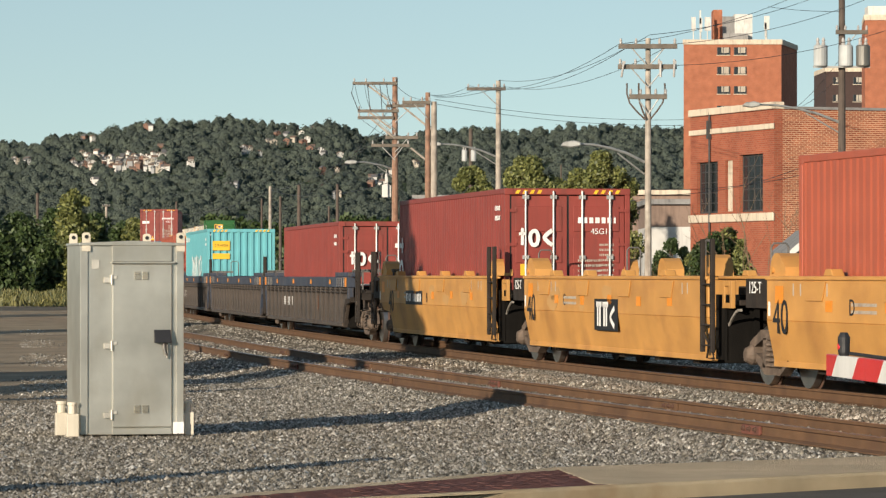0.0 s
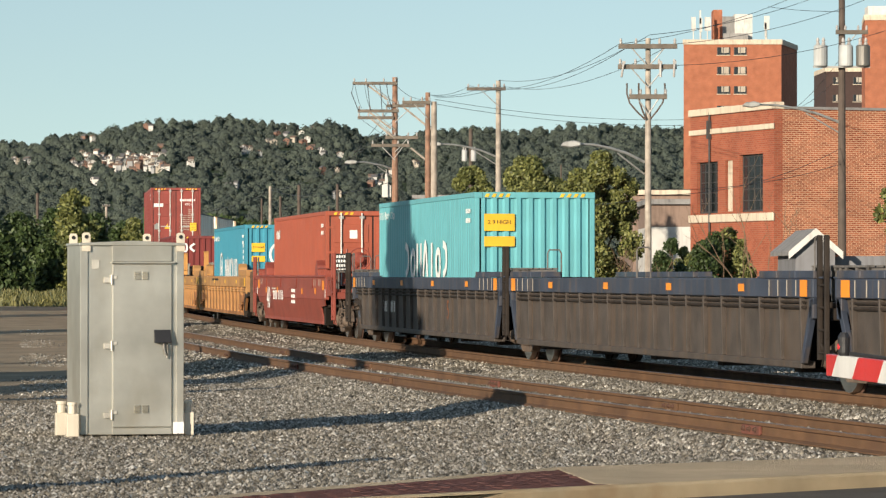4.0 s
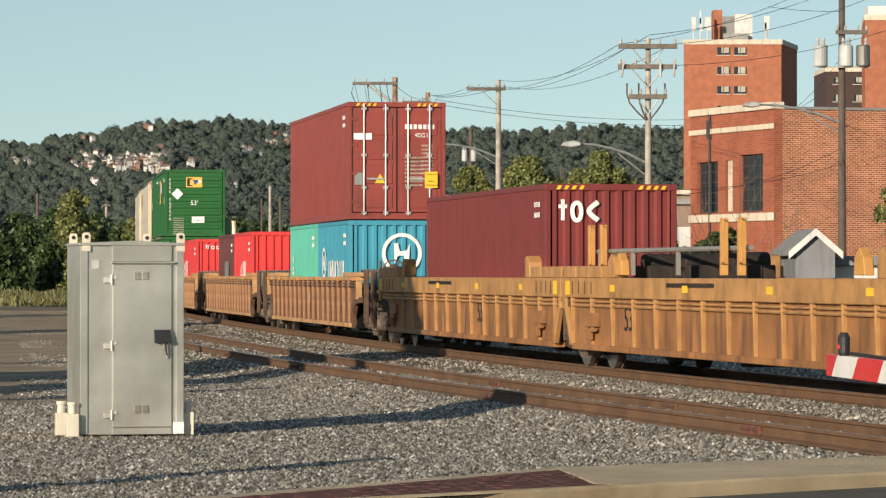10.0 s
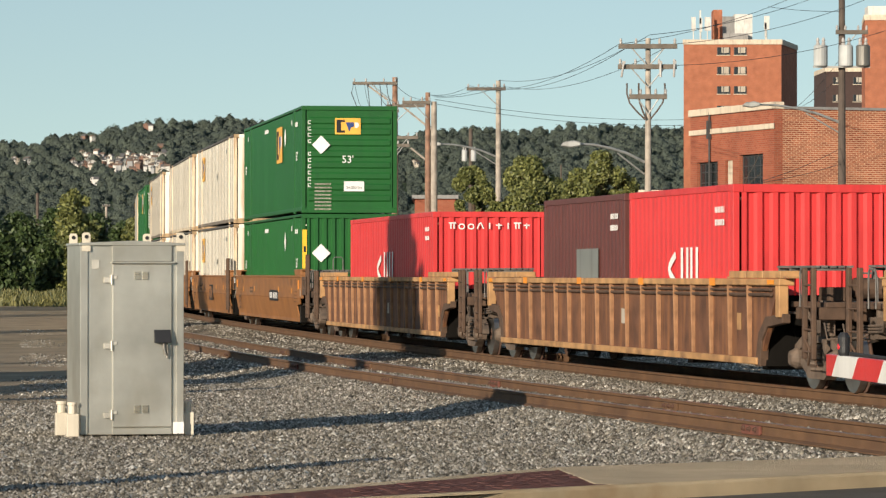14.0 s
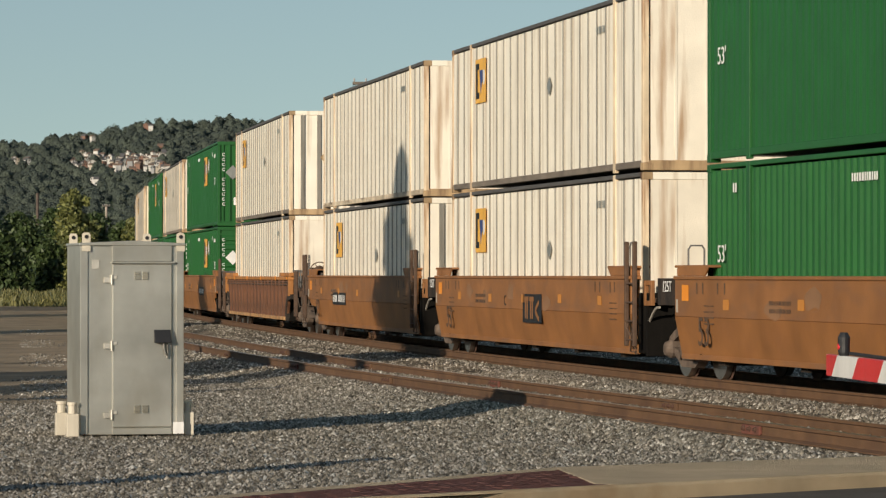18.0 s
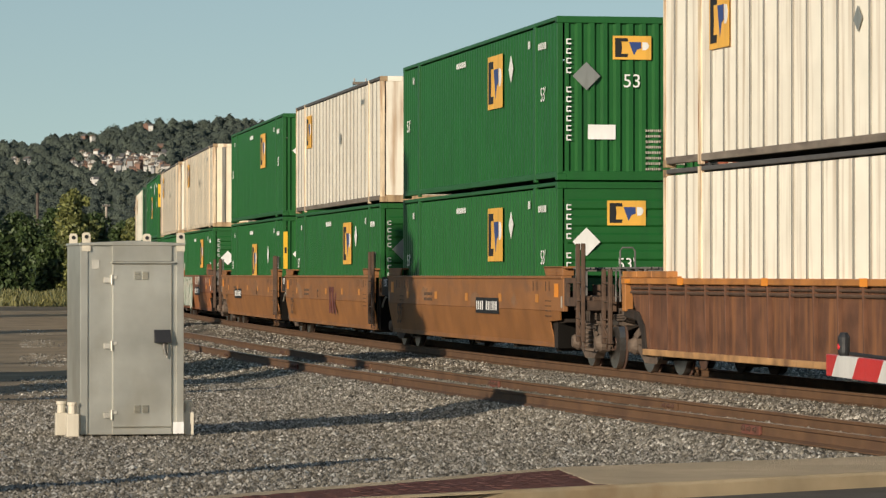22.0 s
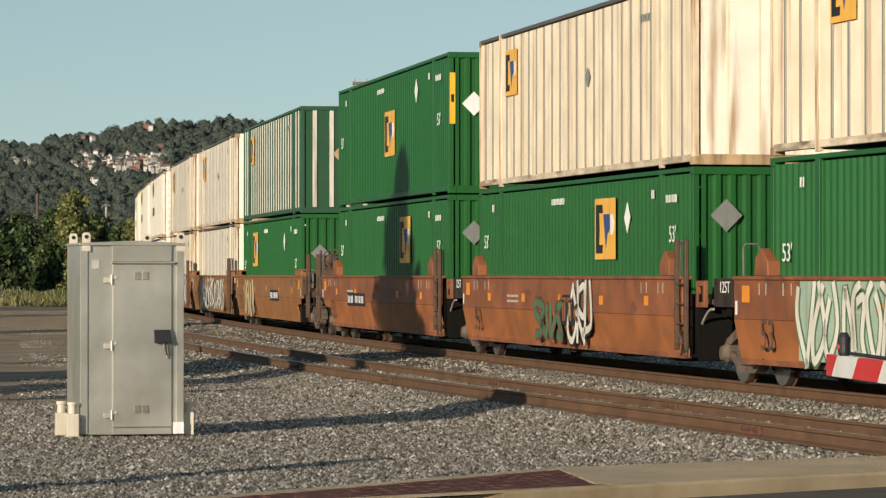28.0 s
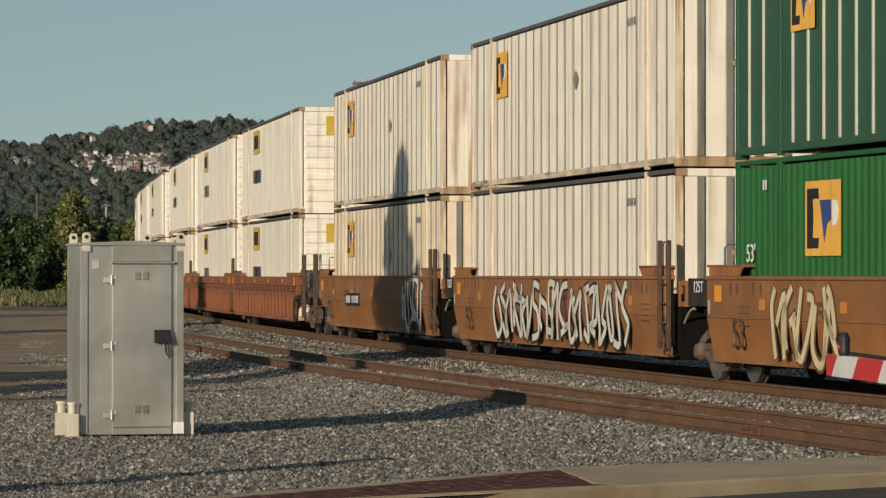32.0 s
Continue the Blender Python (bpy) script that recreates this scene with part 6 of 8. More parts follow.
def domestic(colour, end, label, style="folded", seed=0, logo=True, diamond_mat=WHITE_MARK, end_logo=True, side_diamond=True, logo_x=2.45, strips=False, coat=None, fold=0.026, sill=None, logo_z=2.02, up=0.0):
    c = container(style, colour, FT53, HC, end, label, 2.591, coat, fold=fold, sill=sill)
    L, W, H = FT53, 2.591, HC
    if colour in ("green",):
        if logo:
            emp_logo(c, on_side(logo_x, logo_z, W, 0.01), 1.45, 1.02)
        for x in (-L / 2 + 0.75, L / 2 - 1.2):
            mark(c, lettering("53'", 0.26, WHITE_MARK), on_side(x, 1.55 + up, W, 0.01), "size_number")
        mark(c, cached("gw", lambda: bars(1, 1.0, 0.11, 0.1, WHITE_MARK, 3)), on_side(-1.6, H - 0.3, W, 0.01))
        mark(c, cached("gn", lambda: bars(1, 0.7, 0.12, 0.1, WHITE_MARK, 4)), on_side(L / 2 - 1.6, H - 0.4, W, 0.01))
        for x in (-L / 2 + 1.3, L / 2 - 2.5):
            mark(c, cached("gc", lambda: bars(1, 0.2, 0.14, 0.1, WHITE_MARK, 4)), on_side(x, H - 0.3, W, 0.01))
        if side_diamond:
            def pl():
                bm = bmesh.new()
                prism(bm, ((-0.2, 0), (0, -0.25), (0.2, 0), (0, 0.25)), "y", -0.01, 0)
                return mesh_of(bm, WHITE_MARK, "placard")
            mark(c, cached("sidediamond", pl), on_side(4.0, logo_z + 0.16 if logo_z > 1.6 else 2.3, W, 0.01), "placard", "white diamond placard")
        if end == "ribbed":
            emp_logo(c, on_front(-0.05, H - 0.55, L, 0.004), 0.7, 0.44)
            mark(c, lettering("53'", 0.2, WHITE_MARK), on_front(-0.05, 1.44, L, 0.004))
            tall_ids(c, L, W, H, 1)
            mark(c, slab(0.55, 0.27, WHITE_MARK), on_front(0.12, 0.72, L, 0.004), "weight_sign", "white weight sign")
            mark(c, lettering("24,000 lbs", 0.075, BLACK_MARK), on_front(0.12, 0.68, L, 0.01))
            mark(c, cached("dw2", lambda: bars(8, 0.45, 0.042, 0.055, SOFT_WHITE, 7)), on_front(-0.95, 0.8, L, 0.004))
        elif end == "folded":
            if strips:
                for y in (-W / 2 + 0.07, W / 2 - 0.07):
                    mark(c, slab(0.12, 1.05, YELLOW_MARK), on_front(y, H - 0.95, L, 0.012), "height_warning", "yellow height warning strip")
                    mark(c, slab(0.06, 0.16, BLACK_MARK), on_front(y, H - 0.95, L, 0.018))
            if end_logo:
                emp_logo(c, on_front(0.05, H - 0.55, L, 0.01), 0.7, 0.42)
                mark(c, lettering("53", 0.24, WHITE_MARK), on_front(0.05, H - 1.15, L, 0.01))
                mark(c, slab(0.5, 0.26, WHITE_MARK), on_front(-0.5, 0.85, L, 0.01), "weight_sign", "white weight sign")
                tall_ids(c, L, W, H, 1)
            mark(c, cached("dw3", lambda: bars(8, 0.28, 0.042, 0.055, SOFT_WHITE, 9)), on_front(0.3, 0.9, L, 0.0))
            mark(c, cached("dw3", lambda: bars(8, 0.28, 0.042, 0.055, SOFT_WHITE, 9)), on_front(0.75, 0.9, L, 0.0))
        mark(c, diamond(0.5, diamond_mat), on_front(-0.78, H - 1.06 + up, L, 0.02), "placard", "diamond placard")
    elif colour in ("white", "greenpost"):
        if logo:
            emp_logo(c, on_side(-5.0, 2.12, W, 0.022), 1.0, 0.86)
        mark(c, cached("gn2", lambda: bars(1, 0.6, 0.12, 0.1, GREY_MARK, 4)), on_side(L / 2 - 3.2, H - 0.4, W, 0.012))
        if side_diamond:
            mark(c, diamond(0.34, GREY_MARK), on_side(1.2, H - 1.2, W, 0.012), "placard")
        if end == "posted":
            if end_logo:
                emp_logo(c, on_front(0.62, H - 0.4, L, 0.012), 0.6, 0.42)
            mark(c, diamond(0.42, CORNER_RUST), on_front(-0.23, 1.6, L, 0.012), "placard_holder", "rust-stained pale placard holder")
    return c


def load(c, centre, half, z, dx=0.0):
    ride(c, centre, half, pose(dx, 0, z))


def side_text(car, words, size, x, z, mat, y=-1.455):
    twin("lettering", lettering(words, size, mat), car, pose(x, y, z))


def number_bars(w, tall, mat, seed=11):
    """Eleven figures of one height as plain bars, with a gap after the fourth."""
    rng_ = random.Random(seed)
    bm = bmesh.new()
    step = w / 11
    for i in range(11):
        if i != 4:
            box(bm, i * step, i * step + step * rng_.uniform(0.3, 0.55), -0.003, 0, -tall, 0)
    return mesh_of(bm, mat, "writing_bars")


def number_plate(car, x, z, w=2.1, y=-1.454):
    twin("number_panel", slab(w, 0.3, BLACK_MARK), car, pose(x, y, z), "black panel with white number bars")
    tagged(twin("car_number", cached(("nb", w), lambda: number_bars(w - 0.2, 0.17, WHITE_MARK)), car, pose(x - w / 2 + 0.1, y - 0.005, z + 0.085)), kind="stuff")


def company_panel(car, x, z, y=-1.454, mat=None):
    twin("company_panel", slab(1.6, 0.52, BLACK_MARK), car, pose(x, y, z), "black company panel with white shapes")
    blob_word(car, pose(x, y - 0.005, z), (0.44, 0.44, 0.5), 0.38, mat or WHITE_MARK, 4, kinds=("comb", "comb", "chevron"))


# yellow forty foot car
for i, (c0, fr, rr) in enumerate(((-247.7, "end", "joint"), (-232.35, "half", "joint"), (-217.0, "half", "end"))):
    car = well_car("smooth", "yellow", 13.7, 15.35, c0, fr, rr, "yellow steel well car with smooth sides", seed=i)
    side_text(car, "40", 0.48, -6.2, 0.98, BLACK_MARK)
    if i == 1:
        company_panel(car, -0.6, 0.93)
        side_text(car, "C", 0.2, -3.6, 1.15, BLACK_MARK)
    elif i == 0:
        side_text(car, "D", 0.22, -3.3, 1.15, BLACK_MARK)
    else:
        number_plate(car, -3.2, 1.1)
        side_text(car, "B", 0.2, -1.6, 1.1, BLACK_MARK)
    if rr != "end":
        side_text(car, "125-T", 0.17, -7.36, 1.4, WHITE_MARK, -1.44)
c, _ = iso("brick", FT40, HC, "doors", "brick red corrugated steel shipping container in a yellow well car", 0)
load(c, -247.7, 7.67, LOW)
c, _ = iso("oxide", FT40, HC, "doors", "dark red shipping container with white trade mark on its doors", 0)
blob_word(c, on_front(-0.62, HC - 0.9, FT40, 0.05), (0.2, 0.26, 0.28), 0.36, WHITE_MARK, 2, kinds=("cross", "ring", "chevron"))
blob_word(c, pose(-5.7, -1.23, 1.3, 0, 90, 0), (0.5, 0.6, 0.6), 0.5, WHITE_MARK, 3, kinds=("cross", "ring", "chevron"))
mark(c, slab(0.6, 0.22, YELLOW_MARK), on_front(-0.62, 1.35, FT40, 0.006), "caution_sign", "yellow caution sign")
load(c, -216.6, 7.67, LOW)

# dark ribbed car with a navy top chord
for i, (c0, fr, rr) in enumerate(((-195.2, "end", "joint"), (-175.6, "half", "joint"), (-156.0, "half", "end"))):
    car = well_car("ribbed", "slate", 17.0, 19.6, c0, fr, rr, "weathered dark grey well car with ribbed sides and navy top chord", "navy", seed=i)
    if i == 0 or i == 2:
        side_text(car, "53", 0.4, 3.45 if i == 2 else 2.47, 0.85, CAR_PAINT["orange"], -1.414)
        twin("car_number", cached("nb2", lambda: number_bars(2.3, 0.24, WHITE_MARK, 12)), car, pose(-5.2, -1.414, 1.0))
c, _ = iso("oxide", FT40, STD, "doors", "dark red shipping container with white trade mark on its doors", 0)
blob_word(c, on_front(-0.62, STD - 0.9, FT40, 0.05), (0.2, 0.26, 0.28), 0.36, WHITE_MARK, 2, kinds=("cross", "ring", "chevron"))
load(c, -194.5, 9.8, LOW)
c, _ = iso("cyan", FT40, HC, "folded", "cyan corrugated shipping container with white trade name", 0)
blob_word(c, on_side(0.3, 0.95 + 0.62, 2.438), (0.8,) * 7, 0.72, WHITE_MARK, 6, kinds=("arc", "ring", "posts", "peak", "stem", "ring", "arc"))
blob_word(c, on_side(-4.9, HC - 0.3, 2.438), (0.24,) * 9, 0.16, WHITE_MARK, 16)
mark(c, slab(0.62, 0.34, YELLOW_MARK), on_front(-0.72, HC - 0.6, FT40, 0.006), "height_sign", "yellow height sign")
mark(c, lettering("2 9 HIGH", 0.085, BLACK_MARK), on_front(-0.72, HC - 0.6, FT40, 0.012))
mark(c, slab(0.62, 0.2, YELLOW_MARK), on_front(-0.72, HC - 0.98, FT40, 0.006), "height_sign", "yellow height sign")
load(c, -155.2, 9.8, LOW)

# single red car
car = well_car("smooth", "red", 15.4, 22.0, -133.6, "end", "end", "dull red steel well car with smooth sides and white numbers", seed=5, solo=True, brake=True)
side_text(car, "40", 0.62, -5.5, 0.9, WHITE_MARK)
twin("car_number", cached("nb3", lambda: number_bars(2.6, 0.26, WHITE_MARK, 13)), car, pose(-4.2, -1.454, 1.15))
twin("car_number", cached("nb4", lambda: bars(3, 0.9, 0.09, 0.06, WHITE_MARK, 14)), car, pose(0.3, -1.454, 1.2))
c, _ = iso("brick", FT40, HC, "doors", "brick red shipping container with dark red doors", 0)
blob_word(c, on_side(-5.0, HC - 0.5, 2.438), (0.25,) * 4, 0.24, WHITE_MARK, 8)
mark(c, slab(0.2, 0.22, WHITE_MARK), on_front(-0.5, HC - 0.6, FT40, 0.004), "sticker")
mark(c, slab(0.5, 0.5, BLACK_MARK), on_front(-0.82, HC - 1.35, FT40, 0.05), "owner_plate", "black owner plate with white bars")
mark(c, cached("owner", lambda: bars(4, 0.42, 0.07, 0.045, WHITE_MARK, 33)), on_front(-1.03, HC - 1.14, FT40, 0.057))
load(c, -133.6, 10.0, LOW)

# ochre ribbed car
def stacking_rack(car, x, empty):
    """Yellow posts with hoops, a grey pipe and locking fins over the rear of an empty well."""
    def post():
        bm = bmesh.new()
        box(bm, -0.06, 0.06, -0.05, 0.05, 1.58, 2.42)
        tube(bm, ((0.06, -0.06, 1.75), (0.2, -0.06, 1.78), (0.2, -0.06, 2.4), (0.06, -0.06, 2.42)), 0.014, 6)
        return mesh_of(bm, CAR_PAINT["yellow"], "rack_post", 0.01)

    def fin():
        bm = bmesh.new()
        prism(bm, ((-0.2, 1.58), (-0.18, 1.82), (0.0, 1.95), (0.18, 1.82), (0.24, 1.58)), "y", -0.07, 0.07)
        return mesh_of(bm, CAR_PAINT["yellow"], "locking_fin", 0.012)

    def pipe():
        bm = bmesh.new()
        tube(bm, ((0.3, 0, 1.98), (9.2 if empty else 2.3, 0, 1.98)), 0.04, 8)
        for k in (0.5, 2.6, 5.3, 8.6) if empty else (0.5, 2.0):
            box(bm, k - 0.04, k + 0.04, -0.03, 0.03, 1.58, 1.98)
        return mesh_of(bm, POST_GREY, "rack_pipe")

    def block():
        bm = bmesh.new()
        box(bm, -0.5, 0.5, -0.3, 0.3, 1.5, 1.74)
        lathe(bm, ((0.16, -0.3), (0.16, 0.3)), (0.1, 0, 1.78), "y", 12)
        return mesh_of(bm, STEEL_DARK, "lock_gear", 0.02)
    for dx, y in ((0.35, -1.32), (1.15, -1.32), (8.2, -1.32), (9.1, -1.32), (0.5, 1.3), (8.4, 1.3)):
        if dx > 2 and not empty:
            continue
        twin("rack_post", cached("rackpost", post), car, pose(x + dx, y, 0))
    for dx in (2.4, 14.6) if empty else (2.0,):
        twin("locking_fin", cached("fin", fin), car, pose(x + dx, -1.33, 0))
    twin("rack_pipe", cached(("rackpipe", empty), pipe), car, pose(x, -1.2, 0))
    for dx in (2.0, 4.4, 7.0) if empty else (1.2,):
        twin("lock_gear", cached("lockgear", block), car, pose(x + dx, -0.6, 0))


for i, (c0, fr, rr) in enumerate(((-112.2, "end", "joint"), (-92.3, "half", "joint"), (-72.4, "half", "end"))):
    car = well_car("ribbed", "ochre", 18.0, 19.9, c0, fr, rr, "dirty yellow well car with ribbed sides", "yellow", seed=20 + i, rib_step=1.3, chord_z=1.2)
    if i < 2:
        stacking_rack(car, -9.0, i == 1)
    side_text(car, "53", 0.4, -5.9 if i == 1 else 2.0, 0.85, BLACK_MARK, -1.414)
c, _ = iso("blue", FT40, HC, "folded", "blue corrugated shipping container with white ring and trade name", 0)
blob_word(c, on_side(0.9, 1.42, 2.438), (0.8,) * 6, 0.8, WHITE_MARK, 9, kinds=("posts", "peak", "posts", "arc", "stem", "posts"))
ring_mark(c, on_side(-3.0, 1.55, 2.438), 0.52, WHITE_MARK)
ring_mark(c, on_front(-0.02, 1.95, FT40), 0.44, WHITE_MARK)
tall_ids(c, FT40, 2.438, HC - 0.1, 5, False)
mark(c, slab(0.1, 1.7, POST_PALE), on_front(1.165, 1.55, FT40, 0.008), "repainted_post", "pale repainted corner post")
mark(c, cached("bl", lambda: bars(4, 0.3, 0.12, 0.07, WHITE_MARK, 17)), on_side(FT40 / 2 - 0.7, HC - 0.6, 2.438, 0.008))
blob_word(c, on_side(-4.9, HC - 0.35, 2.438), (0.24,) * 9, 0.16, WHITE_MARK, 16)
mark(c, slab(0.42, 0.28, YELLOW_MARK), on_front(-0.8, HC - 0.72, FT40, 0.006), "height_sign", "yellow height sign")
mark(c, lettering("2 9 HIGH", 0.062, BLACK_MARK), on_front(-0.8, HC - 0.72, FT40, 0.012))
mark(c, slab(0.42, 0.18, YELLOW_MARK), on_front(-0.8, HC - 1.08, FT40, 0.006), "height_sign", "yellow height sign")
load(c, -112.4, 9.95, LOW - 0.06)
c, _ = iso("maroon", FT40, HC, "folded", "maroon shipping container with white trade mark on its ribbed end", 0)
blob_word(c, on_front(-0.6, HC - 0.45, FT40), (0.24, 0.28, 0.32), 0.42, WHITE_MARK, 2, kinds=("cross", "ring", "chevron"))
load(c, -73.5, 9.95, LOW)

# three single ribbed brown cars
for i, c0 in enumerate((-49.5, -26.0, -2.6)):
    car = well_car("ribbed", "rusty", 18.0, 23.4, c0, "end", "end", "rusty brown well car with ribbed sides and tan top chord", "tan", seed=30 + i, solo=True, brake=i == 0, chord_z=1.44, rib_step=1.04)
    for x in (-2.2, 2.6):
        twin("sticker", slab(0.22, 0.24, CAR_PAINT["tan"] if x > 0 else SOFT_WHITE), car, pose(x + i * 0.7 + (4.0 if x > 0 else 2.0), -1.414, 1.0 - 0.08 * i), "small worn sticker")
c, _ = iso("mint", 6.058, STD, "folded", "mint green twenty foot container under a red one", 0)
blob_word(c, pose(-2.2, -1.23, 1.2, 0, 90, 0), (0.3, 0.34, 0.32, 0.3), 0.3, WHITE_MARK, 3)
load(c, -46.3, 10.7, LOW)
c, _ = iso("blue", 6.058, STD, "folded", "blue twenty foot container with a white ring under a red one", 0)
ring_mark(c, on_front(0.1, 1.78, 6.058), 0.5, WHITE_MARK)
ring_mark(c, on_side(-1.7, 1.55, 2.438), 0.4, WHITE_MARK)
blob_word(c, on_side(0.7, 1.35, 2.438), (0.5,) * 6, 0.5, WHITE_MARK, 9, kinds=("posts", "peak", "posts", "arc", "stem", "posts"))
load(c, -52.6, 10.7, LOW)
c, _ = iso("oxide", FT40, HC, "doors", "dark red shipping container stacked on two short ones", 0)
mark(c, slab(0.45, 0.16, WHITE_MARK), on_front(-0.85, HC - 0.85, FT40, 0.004), "sticker")
def tri():
    bm = bmesh.new()
    prism(bm, ((-0.13, -0.11), (0.13, -0.11), (0, 0.13)), "y", -0.004, 0)
    return mesh_of(bm, YELLOW_MARK, "warning_triangle")
mark(c, cached("tri", tri), on_front(-0.42, 1.0, FT40, 0.004), "warning_triangle", "yellow warning triangle")
mark(c, slab(0.32, 0.4, YELLOW_MARK), on_front(0.85, 0.98, FT40, 0.05), "caution_sign", "yellow caution sign with black words")
for dz, words in ((0.13, "CAUTION"), (-0.04, "HIGH"), (-0.14, "CONTAINER")):
    mark(c, lettering(words, 0.042, BLACK_MARK), on_front(0.85, 0.98 + dz, FT40, 0.057))
mark(c, slab(0.2, 0.3, GREY_MARK), on_front(-0.95, 1.0, FT40, 0.004), "data_plate", "grey metal data plate")
load(c, -49.45, 10.7, LOW + STD + 0.03)
for colour, x, lab in (("scarlet", -29.15, "scarlet twenty foot container with white trade shapes"), ("brownbox", -22.85, "brown twenty foot container with a pale panel")):
    c, _ = iso(colour, 6.058, STD, "folded", lab, 0)
    if colour == "scarlet":
        blob_word(c, on_side(0.3, 1.4, 2.438), (0.7, 0.45, 0.4, 0.45), 0.55, WHITE_MARK, 6, kinds=("chevron", "stem", "posts", "stem"))
    else:
        mark(c, slab(1.6, 0.6, GREY_MARK), on_side(0.4, 1.4, 2.438), "pale_panel")
    load(c, x, 10.7, LOW)
c, _ = iso("scarlet", FT40, STD, "folded", "scarlet shipping container with white trade shapes", 0)
blob_word(c, on_side(-0.5, 1.45, 2.438), (1.0, 0.6, 0.6, 0.6), 0.65, WHITE_MARK, 6, kinds=("chevron", "stem", "posts", "stem"))
blob_word(c, on_front(0, STD - 0.3, FT40), (0.2,) * 9, 0.13, WHITE_MARK, 21)
load(c, -2.6, 10.7, LOW)

# domestic stacks in brown cars
GREEN_L = "green corrugated long container with an orange logo panel"
WHITE_L = "weathered white long container with grey wall posts"
STACKS = (  # centre, lower (colour, end), upper (colour, end)
    (20.6, ("green", "folded"), ("green", "ribbed")),
    (40.4, ("white", "flat"), ("white", "flat")),
    (59.8, ("white", "posted"), ("white", "flat")),
    (83.6, ("white", "flat"), ("white", "posted")),
    (106.9, ("green", "ribbed"), ("green", "folded")),
    (126.3, ("green", "ribbed"), ("white", "flat")),
    (145.6, ("green", "folded"), ("green", "folded")),
    (169.4, ("green", "ribbed"), ("white", "posted")),
    (189.4, ("green", "folded"), ("white", "flat")),
    (208.8, ("green", "folded"), ("green", "folded")),
    (232.7, ("green", "folded"), ("greenpost", "posted")),
    (251.9, ("white", "posted"), ("white", "posted")),
    (271.3, ("white", "posted"), ("white", "flat")),
)
for i, (c0, lower, upper) in enumerate(STACKS):
    for k, (colour, end) in enumerate((lower, upper)):
        style = "folded" if colour == "green" else "posted"
        lab = {"green": GREEN_L, "white": WHITE_L, "greenpost": "dark green long container with pale wall posts"}[colour]
        lab = lab.replace("weathered white", "rust-stained cream") if (i, k) in ((7, 1), (8, 1), (12, 0)) else lab
        lab += ", stacked" if k else ""
        c = domestic(colour, end, lab, style, seed=i + k, diamond_mat=GREY_MARK if (i, k) in ((4, 1), (5, 0), (8, 0), (9, 0), (10, 0)) else WHITE_MARK, side_diamond=(i + k) % 4 != 3 and (i, k) != (9, 0), logo=not (colour == "white" and (i + k) % 4 == 3) and (i, k) != (0, 0), logo_x={10: -4.2, 6: 2.45 - 2.6 * (1 - k), 9: 2.45 - 2.2 * k}.get(i, 2.45), strips=(i, k) in ((0, 0), (6, 0), (9, 1)),
                     end_logo=colour != "green" or (i, k) == (4, 1), coat=AGED if (i, k) in ((7, 1), (8, 1), (12, 0)) else None,
                     sill=SILL_GREY if (i, k) in ((5, 1), (3, 1), (1, 1)) else None, logo_z={(6, 0): 1.68, (9, 1): 1.52}.get((i, k), 2.02), up={8: 0.32, 9: 0.28}.get(i, 0.0) * (1 - k),
                     fold={(0, 1): 0.012, (4, 1): 0.022, (9, 1): 0.02}.get((i, k), 0.036))
        if (i, k) == (3, 0):
            emp_logo(c, on_front(0.1, HC - 0.55, FT53, 0.004), 0.75, 0.44)
            tall_ids(c, FT53, 2.591, HC, 2, False, BLACK_MARK)
        if (i, k) == (10, 0):
            tall_ids(c, FT53, 2.591, HC, 3, False)
        load(c, c0, 10.7 if i == 3 else 9.8, LOW + (HC + 0.03) * k)
BROWN = "faded orange-brown steel well car with smooth sides"
cars = ((20.6, 59.8, "brown"), (106.8, 145.6, "brown"), (169.4, 208.8, "orange"), (232.4, 271.0, "brown"))
k = 0
for first, last, key in cars:
    for j in range(3):
        c0 = first + (last - first) * j / 2
        car = well_car("smooth", key, 17.8, 19.55, c0, "end" if j == 0 else "half", "end" if j == 2 else "joint", BROWN, seed=40 + k, brake=j == 0 and first > 200)
        side_text(car, "53", 0.44, -8.0 if j == 2 else -7.75, 0.72, FADED_INK)
        if j == 1:
            if key == "brown" and first > 100:
                blob_word(car, pose(0.75, -1.455, 0.94), (0.5, 0.5, 0.5), 0.62, MAROON_MARK, 4, kinds=("comb", "comb", "chevron"))
            else:
                company_panel(car, 0.2, 0.98, mat=CAR_PAINT["brown"])
            side_text(car, "C", 0.2, -2.2, 1.1, BLACK_MARK)
        else:
            number_plate(car, 2.3 if j == 0 else -4.0, 1.0, 2.8 if key == "orange" else 2.3)
        if j < 2:
            side_text(car, "125T", 0.17, -9.72, 1.4, WHITE_MARK, -1.44)
        k += 1
car = well_car("ribbed", "rusty", 18.0, 23.4, 83.6, "end", "end", "rusty brown well car with ribbed sides", "amber", seed=60, solo=True, brake=True, chord_z=1.44, rib_step=1.04)

# sprayed graffiti on the rusty cars
SPRAY = {"white": paint("white_spray", (0.62, 0.6, 0.52), 0.7, dirt=(0.3, 0.2, 0.12), dirty=0.3, bump=0), "sage": paint("sage_spray", (0.33, 0.42, 0.33), 0.7, dirty=0.2, bump=0),
         "cream": paint("cream_spray", (0.58, 0.5, 0.3), 0.7, dirty=0.2, bump=0), "green": paint("green_spray", (0.06, 0.14, 0.07), 0.7, dirty=0.2, bump=0)}


